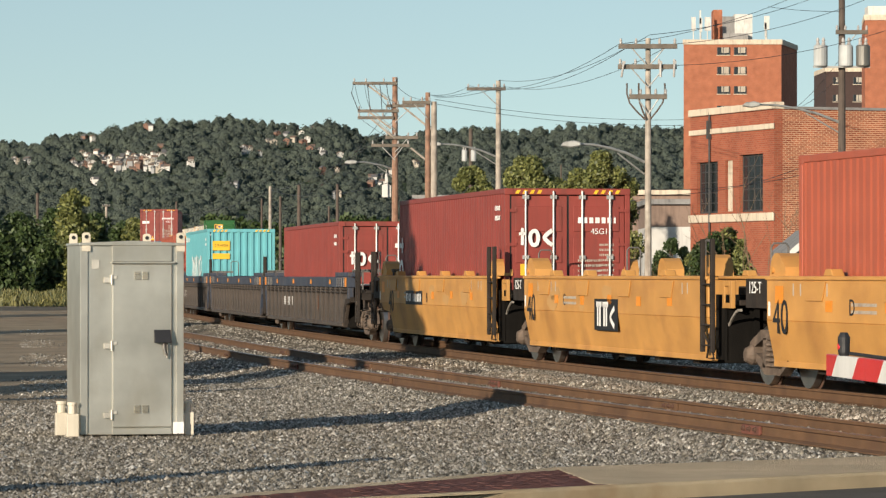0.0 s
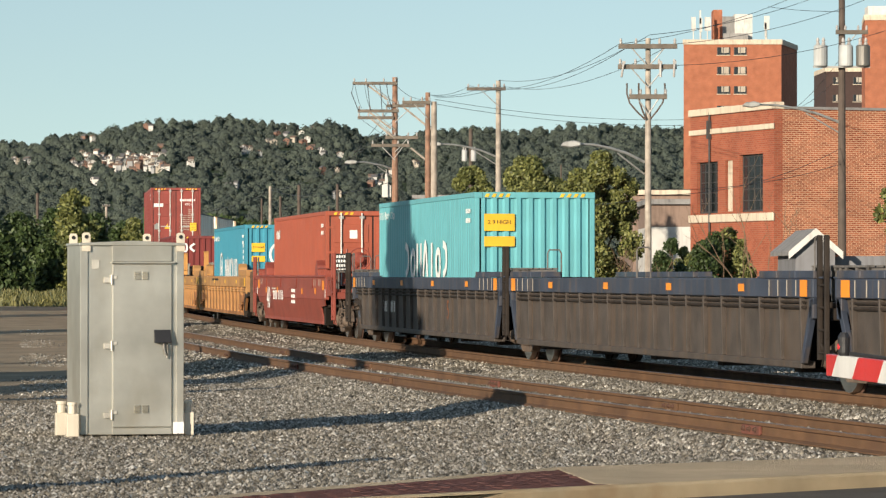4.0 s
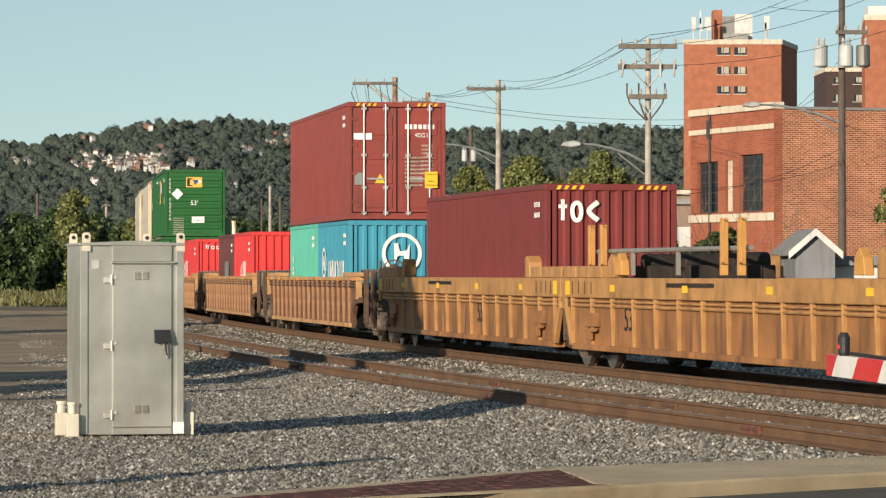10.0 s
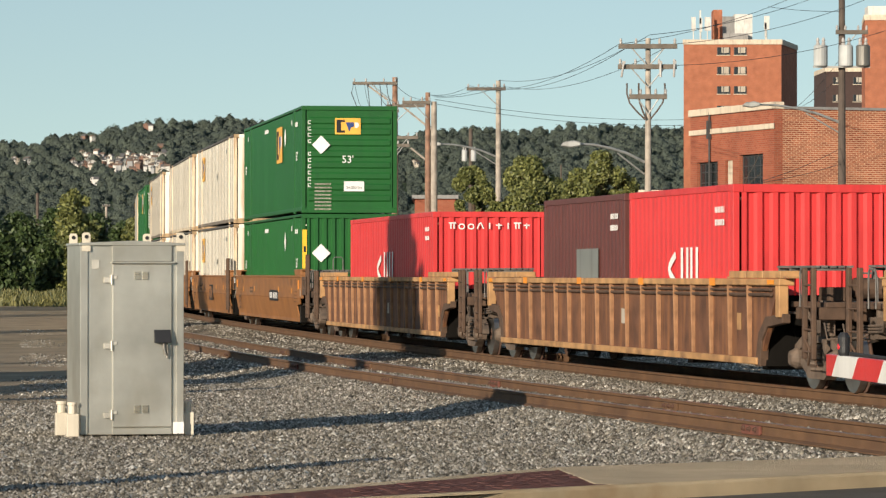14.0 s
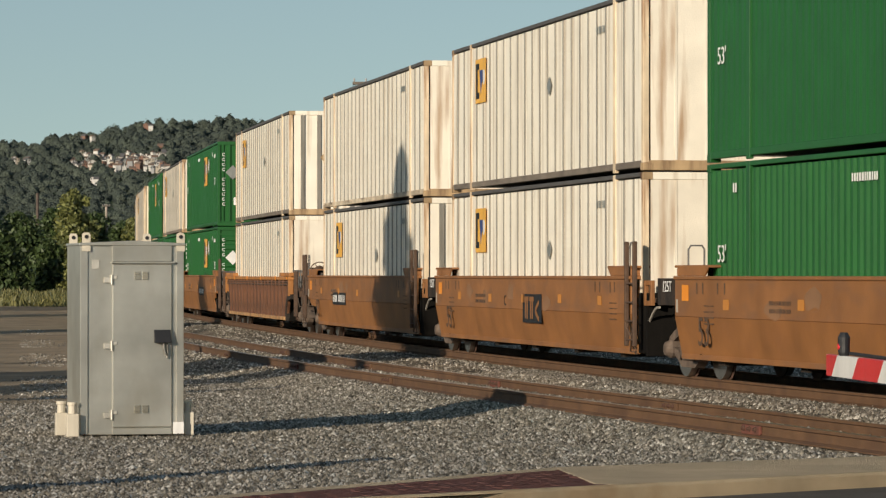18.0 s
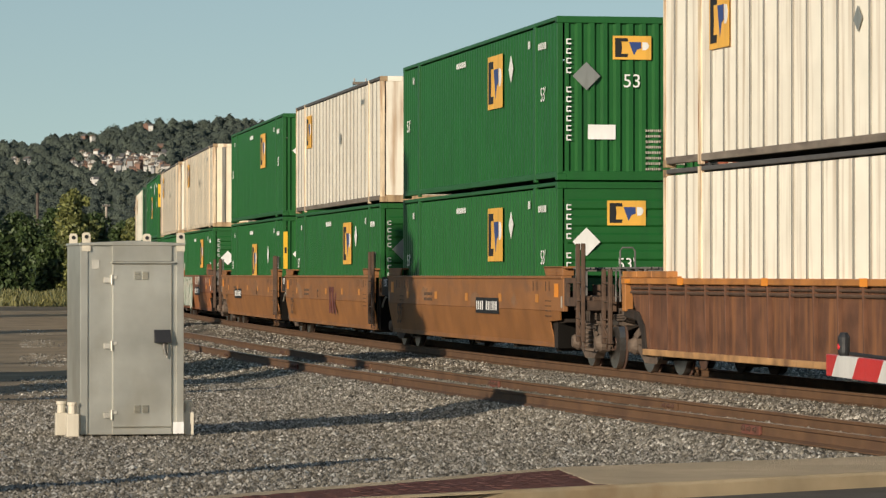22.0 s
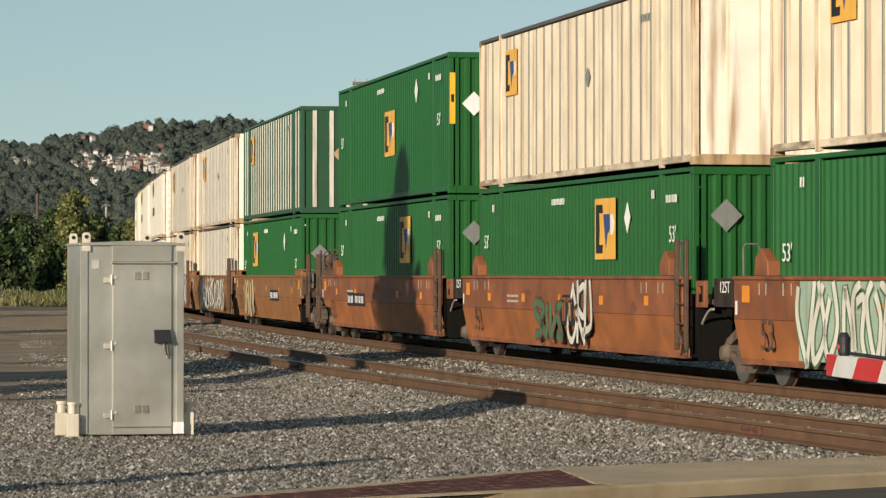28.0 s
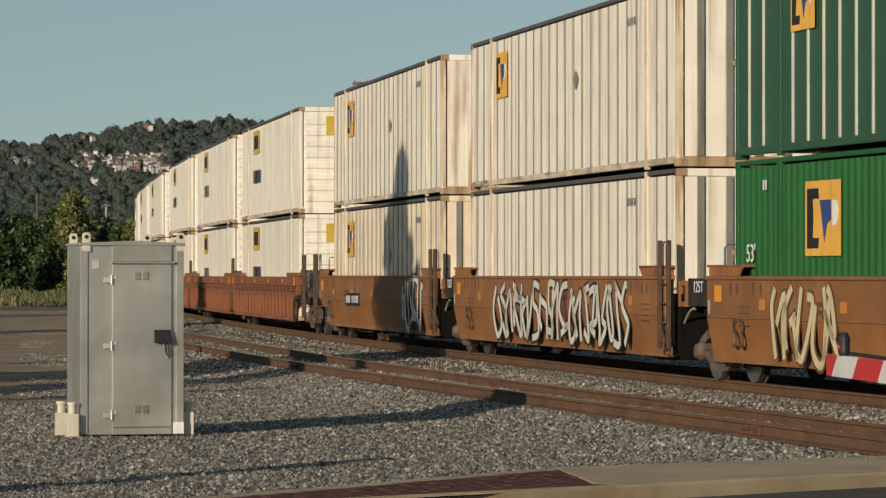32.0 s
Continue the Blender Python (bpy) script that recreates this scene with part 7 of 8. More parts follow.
def graffiti(car, x0, x1, z0, z1, fill, line, seed, solid=False, y=-1.456):
    """Looping sprayed shapes with a dark edge line."""
    n = max(2, round((x1 - x0) / 0.55))
    w, hgt = (x1 - x0) / n, z1 - z0
    if solid:
        bm = bmesh.new()
        prism(bm, ((x0, z0), (x1, z0), (x1 + 0.05, z1), (x0 + 0.05, z1)), "y", y + 0.001, y + 0.006)
        part("sprayed_ground", bm, SPRAY[fill], car, "sprayed graffiti ground")
    for mat, wide, dy in ((line, 0.11, 0.0), (SPRAY["white" if solid else fill], 0.062, 0.005)):
        bm = bmesh.new()
        r2 = random.Random(seed + 1)
        for i in range(n):
            a = x0 + i * w
            f = lambda u, v_: (a + (u + r2.uniform(-0.26, 0.26)) * w * 1.25, z0 + min(1.0, max(0.0, v_ + r2.uniform(-0.24, 0.24))) * hgt)
            kind = r2.choice(((((0.2, 1.0), (0.1, 0.4), (0.3, 0.0), (0.7, 0.1), (0.85, 0.6), (0.9, 1.0)),), (((0.15, 0.0), (0.3, 0.6), (0.45, 1.0)), ((0.3, 0.95), (0.85, 0.8), (0.75, 0.5), (0.3, 0.45), (0.9, 0.0))),
                              (((0.85, 0.9), (0.45, 1.0), (0.2, 0.7), (0.7, 0.45), (0.75, 0.1), (0.2, 0.0)),), (((0.2, 0.0), (0.15, 0.6), (0.3, 1.0)), ((0.25, 0.55), (0.6, 0.8), (0.75, 0.4), (0.8, 0.0))),
                              (((0.5, 0.95), (0.15, 0.5), (0.45, 0.05), (0.85, 0.45), (0.5, 0.95)),)))
            for run_ in kind:
                stroke(bm, [f(*p) for p in run_], wide, y - dy - 0.002, y - dy + 0.001)
        tagged(part("graffiti", bm, mat, car, "sprayed graffiti shapes"), kind="stuff")


for car in [o for o, c0, _, _ in MOVERS if o.name.startswith("well_car") and abs(c0 - 169.4) < 1]:
    graffiti(car, -6.4, -0.6, 0.42, 1.5, "sage", SPRAY["green"], 1, True)
    twin("graffiti_words", lettering("THE A TEAM", 0.3, SPRAY["white"]), car, pose(2.2, -1.455, 1.36), "white sprayed words")
for car in [o for o, c0, _, _ in MOVERS if o.name.startswith("well_car") and abs(c0 - 189.1) < 1]:
    graffiti(car, 0.0, 1.7, 0.42, 1.5, "white", BLACK_MARK, 5)
    graffiti(car, -2.6, -0.4, 0.5, 1.1, "green", CAR_PAINT["rusty"], 6)
for car in [o for o, c0, _, _ in MOVERS if o.name.startswith("well_car") and abs(c0 - 232.4) < 1]:
    graffiti(car, -6.2, -3.6, 0.42, 1.42, "cream", CAR_PAINT["rusty"], 8)
for car in [o for o, c0, _, _ in MOVERS if o.name.startswith("well_car") and abs(c0 - 251.7) < 1]:
    graffiti(car, -5.2, 5.4, 0.45, 1.42, "white", BLACK_MARK, 9)
for car in [o for o, c0, _, _ in MOVERS if o.name.startswith("well_car") and abs(c0 - 271.0) < 1]:
    graffiti(car, 3.4, 6.2, 0.45, 1.5, "white", BLACK_MARK, 10)

# white smooth boxes with yellow panels in an orange car, and what follows
YELLOW_PANEL = paint("yellow_panel", (0.62, 0.42, 0.04), 0.5, bump=0)
for i in range(6):
    c0 = 294.8 + 19.6 * i + (4 if i > 2 else 0)
    car = well_car("ribbed", "orange", 17.0, 19.6, c0, "end" if i % 3 == 0 else "half", "end" if i % 3 == 2 else "joint", "orange-brown well car with ribbed sides", seed=70 + i)
    for k in (0, 1):
        c = container("flat", "white", FT53, HC, "ribbed", "smooth white fifty-three foot container with a yellow panel", 2.591)
        mark(c, slab(1.7, 0.7, YELLOW_PANEL), on_side(-3.5, HC - 0.55, 2.591, 0.01), "logo_panel", "yellow logo panel with dark shapes")
        mark(c, slab(1.2, 0.4, BLACK_MARK), on_side(-3.5, HC - 0.55, 2.591, 0.016), "logo_block")
        mark(c, cached("jn", lambda: bars(1, 2.2, 0.4, 0.1, BLACK_MARK, 31)), on_side(-4.4, 1.5, 2.591, 0.01))
        mark(c, slab(1.5, 0.5, YELLOW_PANEL), on_front(0.2, HC - 0.5, FT53, 0.004), "logo_panel", "yellow logo panel with dark shapes")
        load(c, c0, 9.8, LOW + (HC + 0.03) * k)

# ---- wooded hillside with houses ----
RIDGE_PX = (-300, 0, 100, 160, 240, 300, 350, 400, 500, 540, 580, 640, 700, 760, 820, 900, 980, 1050, 1110, 1208, 1568, 1900)
RIDGE_PY = (300, 265, 251, 239, 223, 218, 223, 220, 229, 230, 221, 238, 246, 240, 235, 243, 235, 225, 225, 233, 236, 240)
HILL_NEAR, HILL_FAR = 2300.0, 4300.0


def hill_z(x, y):
    px = 784 + 6339.5 * x / y
    top = EYE_Z + (486.1 - np.interp(px, RIDGE_PX, RIDGE_PY)) / 6339.5 * HILL_FAR
    f = np.clip((y - HILL_NEAR) / (HILL_FAR - HILL_NEAR), 0, 1)
    return -1 + top * (f * 0.75 + 0.25 * f * f) + 3 * np.sin(x * 0.02) * f


HILL_GREEN = plain_mat("hillside_undergrowth", (0.055, 0.075, 0.04), (0.06, 0.07, 0.04), 0.02, 0.95, 0.0)
hx, hy = np.linspace(-1100, 1100, 90), np.linspace(HILL_NEAR, HILL_FAR + 200, 60)
tagged(grid_sheet("hillside", hx, hy, hill_z, HILL_GREEN), "wooded hillside behind the town", "hill", kind="structure")
CLEARINGS = []
HOUSE_WALLS = [paint("house_wall_" + nm, c, 0.8, dirty=0.15, bump=0) for nm, c in (("white", (0.58, 0.56, 0.52)), ("cream", (0.42, 0.37, 0.3)), ("brick", (0.22, 0.12, 0.085)), ("grey", (0.3, 0.3, 0.3)))]
HOUSE_ROOF = [paint("house_roof_" + nm, c, 0.9, dirty=0.2, bump=0) for nm, c in (("dark", (0.12, 0.115, 0.115)), ("brown", (0.18, 0.125, 0.095)))]
PANE_DARK = paint("dark_window_glass", (0.02, 0.024, 0.028), 0.15, dirty=0.1, bump=0)


def hill_house(px, py, size, rng):
    """A gabled house where the sight line meets the hillside."""
    best = None
    for d in np.linspace(HILL_NEAR + 20, HILL_FAR, 160):
        p = spot(px, py, d)
        if hill_z(np.array([p.x]), np.array([p.y]))[0] >= p.z - 4:
            best = p
            break
    p = best or spot(px, py, HILL_FAR)
    CLEARINGS.append((p.x, p.y))
    wall = rng.choice(HOUSE_WALLS[:1] * 2 + HOUSE_WALLS)
    h = thing("house", {"house_wall_white": "white", "house_wall_cream": "cream", "house_wall_brick": "brick red", "house_wall_grey": "grey"}[wall.name] + " gabled house on the wooded hillside", "house", "houses on the hillside",
              at=pose(p.x, p.y - 6, p.z - size * 0.02, 0, 0, rng.choice((0, 90, 20, 70, 40, -35))))
    w, d, e = size * rng.uniform(0.45, 0.8), size * 0.5, size * rng.uniform(0.25, 0.5)
    bm = bmesh.new()
    prism(bm, ((-w, -8), (w, -8), (w, e), (0, e + w * 0.5), (-w, e)), "y", -d, d)
    part("wall", bm, wall, h)
    bm = bmesh.new()
    prism(bm, ((-w - 0.4, e - 0.2), (0, e + w * 0.5 + 0.1), (w + 0.4, e - 0.2), (w + 0.4, e + 0.1), (0, e + w * 0.5 + 0.5), (-w - 0.4, e + 0.1)), "y", -d - 0.4, d + 0.4)
    part("roof", bm, rng.choice(HOUSE_ROOF), h)
    for x in (-w * 0.5, w * 0.5):
        bm = bmesh.new()
        box(bm, x - 0.5, x + 0.5, -d - 0.06, -d + 0.02, e * 0.4, e * 0.4 + 1.5)
        part("window", bm, PANE_DARK, h)


rng = random.Random(12)
for cx, cy, sx, sy, count in ((215, 286, 85, 16, 46), (165, 286, 45, 10, 14), (240, 290, 50, 8, 14), (262, 272, 30, 10, 8), (265, 226, 6, 2, 2), (512, 240, 42, 14, 13), (442, 268, 20, 6, 5), (35, 285, 24, 4, 6), (672, 316, 22, 12, 8), (430, 330, 30, 4, 2), (155, 244, 18, 5, 3), (590, 290, 30, 18, 4), (328, 288, 16, 6, 3), (560, 262, 14, 8, 3), (165, 322, 8, 4, 2), (740, 285, 14, 8, 2), (600, 345, 18, 4, 2)):
    for _ in range(count):
        hill_house(cx + rng.uniform(-1, 1) * sx, cy + rng.uniform(-1, 1) * sy, rng.uniform(3.4, 6.2), rng)
# church with a steeple
p = spot(684, 322, 3200)
ch = thing("church", "white wooden church with a pointed steeple on the hillside", "church", at=pose(p.x, p.y, p.z - 6))
bm = bmesh.new()
prism(bm, ((-4, -8), (4, -8), (4, 2.5), (0, 5.5), (-4, 2.5)), "y", -8, 8)
part("wall", bm, HOUSE_WALLS[0], ch)
bm = bmesh.new()
box(bm, -1.3, 1.3, -10.7, -8.1, -8, 9)
prism(bm, ((-1.5, -10.9), (1.5, -10.9), (1.5, -8.0), (-1.5, -8.0)), "z", 9.01, 9.5)
tube(bm, ((0, -9.4, 9.4), (0, -9.4, 17)), 1.3, 8, 0.1)
part("steeple", bm, HOUSE_WALLS[0], ch)

ico = bmesh.new()
bmesh.ops.create_icosphere(ico, subdivisions=1, radius=1)
bv = np.array([v.co for v in ico.verts])
bf = np.array([[v.index for v in f.verts] for f in ico.faces])
ico.free()
r = np.random.RandomState(21)
n = 13000
fy = HILL_NEAR + (HILL_FAR - HILL_NEAR) * r.rand(n) ** 0.8
fx = (r.rand(n) * 2 - 1) * 0.137 * fy
keep = np.ones(n, bool)
for hx_, hy_ in CLEARINGS:
    keep &= ~((np.abs(fx / fy - hx_ / hy_) * hy_ < 5) & (fy > hy_ - 70) & (fy < hy_ + 6))
fx, fy = fx[keep], fy[keep]
n = len(fx)
fz = hill_z(fx, fy)
rad = (2.8 + 5.2 * r.rand(n) ** 2.2) * (0.75 + 0.25 * fy / HILL_FAR)
tall = rad * (0.85 + 0.8 * r.rand(n) ** 2)
axes = np.stack([rad, rad, tall], -1)[:, None]
mid = np.stack([fx, fy, fz + rad * 0.5], -1)[:, None]
lump = r.normal(size=(n, 3, 3))  # each crown bulges along a few random ways
lump /= np.linalg.norm(lump, axis=2)[..., None]
bulge = np.clip(np.einsum("vk,nlk->nvl", bv, lump), 0, 1).max(axis=2)[..., None]
core = bv[None] * (0.66 + 0.26 * bulge + 0.14 * r.rand(n, len(bv), 1)) * axes + mid
LEAVES = 34  # leafy sprays round each crown
nrm = r.normal(size=(n, LEAVES, 3))
nrm[..., 1] = -abs(nrm[..., 1])
nrm /= np.linalg.norm(nrm, axis=2)[..., None]
grow = np.clip(np.einsum("nqk,nlk->nql", nrm, lump), 0, 1).max(axis=2)[..., None]
spray = nrm * (0.72 + 0.28 * grow + 0.12 * r.rand(n, LEAVES, 1)) * axes + mid
tilt = nrm + 0.3 * r.normal(size=nrm.shape)
ua = np.cross(tilt, (0.1, 0.2, 1.0))
ua /= np.linalg.norm(ua, axis=2)[..., None]
ub = np.cross(tilt, ua)
ub /= np.linalg.norm(ub, axis=2)[..., None]
ls = (0.13 + 0.15 * r.rand(n, LEAVES, 1)) * rad[:, None, None]
quad = np.stack([spray - ua * ls, spray - ub * ls * 0.8, spray + ua * ls, spray + ub * ls * 0.8], 2).reshape(-1, 3)
qi = np.arange(len(quad)).reshape(-1, 4)
v = np.concatenate([core.reshape(-1, 3), quad])
f = np.concatenate([(bf[None] + (np.arange(n) * len(bv))[:, None, None]).reshape(-1, 3), qi[:, [0, 1, 2]] + n * len(bv), qi[:, [0, 2, 3]] + n * len(bv)])
WOOD = bpy.data.materials.new("hazy_hillside_foliage")
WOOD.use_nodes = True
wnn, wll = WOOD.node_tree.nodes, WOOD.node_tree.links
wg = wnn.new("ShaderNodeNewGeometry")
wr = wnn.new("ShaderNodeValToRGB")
# bluish greens: some of the distance haze is put into the leaf colour
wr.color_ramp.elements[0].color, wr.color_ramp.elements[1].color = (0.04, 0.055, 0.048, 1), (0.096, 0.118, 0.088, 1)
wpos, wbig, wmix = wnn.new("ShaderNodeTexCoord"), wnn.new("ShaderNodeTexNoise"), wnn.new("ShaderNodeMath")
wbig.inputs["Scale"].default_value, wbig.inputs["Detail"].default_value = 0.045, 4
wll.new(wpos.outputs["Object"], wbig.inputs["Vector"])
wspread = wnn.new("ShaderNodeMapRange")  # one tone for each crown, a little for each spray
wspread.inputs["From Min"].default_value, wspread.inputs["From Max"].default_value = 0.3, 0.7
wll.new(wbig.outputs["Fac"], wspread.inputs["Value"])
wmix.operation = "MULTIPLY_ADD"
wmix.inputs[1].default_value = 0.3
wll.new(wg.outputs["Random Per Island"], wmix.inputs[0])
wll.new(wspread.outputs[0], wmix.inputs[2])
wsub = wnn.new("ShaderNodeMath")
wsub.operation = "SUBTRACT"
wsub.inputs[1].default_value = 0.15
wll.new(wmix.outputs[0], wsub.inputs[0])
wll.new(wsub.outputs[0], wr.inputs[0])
wtc, wno, wb = wnn.new("ShaderNodeTexCoord"), wnn.new("ShaderNodeTexNoise"), wnn.new("ShaderNodeBump")
wno.inputs["Scale"].default_value, wno.inputs["Detail"].default_value = 0.7, 5
wb.inputs["Strength"].default_value, wb.inputs["Distance"].default_value = 1.0, 3.0
wll.new(wtc.outputs["Object"], wno.inputs["Vector"]), wll.new(wno.outputs["Fac"], wb.inputs["Height"])
wll.new(wb.outputs[0], wnn["Principled BSDF"].inputs["Normal"])
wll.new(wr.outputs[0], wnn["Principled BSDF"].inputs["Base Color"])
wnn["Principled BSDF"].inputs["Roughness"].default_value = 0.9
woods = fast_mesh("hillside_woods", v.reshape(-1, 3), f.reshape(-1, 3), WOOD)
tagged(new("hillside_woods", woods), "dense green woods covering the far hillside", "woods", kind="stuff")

# ---- brick buildings ----
def brick_mat(name, a, b, mortar, scale):
    m = bpy.data.materials.new(name)
    m.use_nodes = True
    n, l = m.node_tree.nodes, m.node_tree.links
    tc = n.new("ShaderNodeTexCoord")
    sep, comb = n.new("ShaderNodeSeparateXYZ"), n.new("ShaderNodeCombineXYZ")
    add = n.new("ShaderNodeMath")
    l.new(tc.outputs["Object"], sep.inputs[0])
    l.new(sep.outputs[0], add.inputs[0]), l.new(sep.outputs[1], add.inputs[1])
    l.new(add.outputs[0], comb.inputs[0]), l.new(sep.outputs[2], comb.inputs[1])
    br = n.new("ShaderNodeTexBrick")
    br.inputs["Scale"].default_value = scale
    br.inputs["Color1"].default_value, br.inputs["Color2"].default_value, br.inputs["Mortar"].default_value = (*a, 1), (*b, 1), (*mortar, 1)
    br.inputs["Mortar Size"].default_value, br.inputs["Brick Width"].default_value, br.inputs["Row Height"].default_value = 0.012, 0.22, 0.075
    l.new(comb.outputs[0], br.inputs["Vector"])
    no = n.new("ShaderNodeTexNoise")
    no.inputs["Scale"].default_value, no.inputs["Detail"].default_value = 0.9, 6
    l.new(tc.outputs["Object"], no.inputs["Vector"])
    mr = n.new("ShaderNodeMapRange")
    mr.inputs["To Min"].default_value, mr.inputs["To Max"].default_value = 0.6, 1.4
    l.new(no.outputs["Fac"], mr.inputs["Value"])
    vm = n.new("ShaderNodeVectorMath")
    vm.operation = "SCALE"
    l.new(br.outputs["Color"], vm.inputs[0]), l.new(mr.outputs[0], vm.inputs["Scale"])
    l.new(vm.outputs[0], n["Principled BSDF"].inputs["Base Color"])
    bp = n.new("ShaderNodeBump")
    bp.inputs["Strength"].default_value, bp.inputs["Distance"].default_value = 0.6, 0.02
    bp.invert = True
    l.new(br.outputs["Fac"], bp.inputs["Height"])
    l.new(bp.outputs[0], n["Principled BSDF"].inputs["Normal"])
    n["Principled BSDF"].inputs["Roughness"].default_value = 0.9
    return m


BRICK = brick_mat("red_brick", (0.27, 0.058, 0.026), (0.36, 0.095, 0.045), (0.3, 0.13, 0.08), 1.0)
BRICK_OLD = brick_mat("weathered_brick", (0.22, 0.05, 0.023), (0.4, 0.125, 0.06), (0.52, 0.32, 0.2), 1.0)
BRICK_FAR = brick_mat("tower_brick", (0.36, 0.12, 0.06), (0.4, 0.14, 0.07), (0.36, 0.14, 0.08), 1.0)
LIMESTONE = paint("cream_stone_band", (0.62, 0.52, 0.4), 0.8, dirty=0.25)
WINDOW_FRAME = paint("dark_window_frame", (0.05, 0.05, 0.05), 0.5)
ROOF_GREY = paint("grey_roof_edge", (0.25, 0.24, 0.23), 0.8)

hc = spot(1370, 193, 130.0)
lc = spot(1222, 208, 137.0)
ex = (Vector((hc.x, hc.y, 0)) - Vector((lc.x, lc.y, 0)))
LW = ex.length
AT = Matrix.Translation((lc.x, lc.y, -0.4)) @ Matrix.Rotation(math.atan2(ex.y, ex.x), 4, "Z")
TALL = hc.z + 0.4
mill = thing("brick_building", "two-storey orange brick building with cream stone bands", "building", at=AT)
# facade with real openings: x 0 to LW, outward -y
HOLES = ((0.6, 2.52, 4.3, 6.25), (3.2, 3.85, 4.35, 6.25), (4.45, 6.5, 4.3, 6.42))
bm = bmesh.new()
cuts = sorted({0.0, LW, *[h[0] for h in HOLES], *[h[1] for h in HOLES]})
for x0, x1 in zip(cuts, cuts[1:]):
    hole = next((h for h in HOLES if h[0] <= x0 and x1 <= h[1]), None)
    for z0, z1 in (((0, hole[2]), (hole[3], TALL)) if hole else ((0, TALL),)):
        box(bm, x0, x1, 0, 0.35, z0, z1)
bmesh.ops.remove_doubles(bm, verts=bm.verts, dist=1e-5)
part("street_wall", bm, BRICK, mill)
bm = bmesh.new()
box(bm, LW - 0.35, LW, 0.352, 26, 0, TALL)
part("long_wall", bm, BRICK_OLD, mill)
bm = bmesh.new()
box(bm, 0, LW, 26.002, 26.3, 0, TALL)
box(bm, 0, 0.35, 0.352, 26, 0, TALL)
part("back_wall", bm, BRICK, mill)
bm = bmesh.new()
box(bm, 0.36, LW - 0.36, 0.36, 25.9, TALL - 0.6, TALL - 0.4)
part("roof", bm, ROOF_GREY, mill)
bm = bmesh.new()
box(bm, LW - 0.4, LW + 0.05, 0.4, 26, TALL + 0.003, TALL + 0.1)
part("roof_edge", bm, ROOF_GREY, mill)
for z, t, d in ((TALL + 0.003, 0.26, 0.1), (TALL - 0.72, 0.2, 0.07), (3.95, 0.3, 0.08)):
    bm = bmesh.new()
    box(bm, -0.03, LW + 0.05, -d, 0.4 if z > TALL else -0.003, z, z + t)
    part("stone_band", bm, LIMESTONE, mill, "cream stone band", 0.02)
for i, (x0, x1, z0, z1) in enumerate(HOLES):
    bm = bmesh.new()
    if i == 1:
        box(bm, x0 + 0.15, x1 - 0.1, 0.05, 0.2, z0, z1)
        part("boarded_window", bm, LIMESTONE, mill, "narrow cream boarded window")
        continue
    for a, b, c0, c1 in ((x0, x1, z0, z0 + 0.08), (x0, x1, z1 - 0.08, z1), (x0, x0 + 0.07, z0, z1), (x1 - 0.07, x1, z0, z1)):
        box(bm, a, b, 0.14, 0.2, c0, c1)
    win = part("window", bm, WINDOW_FRAME, mill)
    for k in range(1, 4):
        bm = bmesh.new()
        xm = x0 + (x1 - x0) * k / 4
        box(bm, xm - 0.025, xm + 0.025, 0.142, 0.19, z0 + 0.08, z1 - 0.08)
        part("mullion", bm, WINDOW_FRAME, win)
    for k in range(1, 5):
        bm = bmesh.new()
        zm = z0 + (z1 - z0) * k / 5
        box(bm, x0 + 0.07, x1 - 0.07, 0.145, 0.185, zm - 0.02, zm + 0.02)
        part("glazing_bar", bm, WINDOW_FRAME, win)
    bm = bmesh.new()
    box(bm, x0 + 0.05, x1 - 0.05, 0.165, 0.175, z0 + 0.05, z1 - 0.05)
    part("pane", bm, PANE_DARK, win)
bm = bmesh.new()
tube(bm, ((1.9, -0.07, 0), (1.9, -0.07, TALL + 0.1)), 0.04, 8)
part("downpipe", bm, WINDOW_FRAME, mill)
bm = bmesh.new()
box(bm, 1.82, 1.98, -0.16, -0.02, TALL - 0.9, TALL - 0.2)
part("wall_lamp", bm, WINDOW_FRAME, mill)


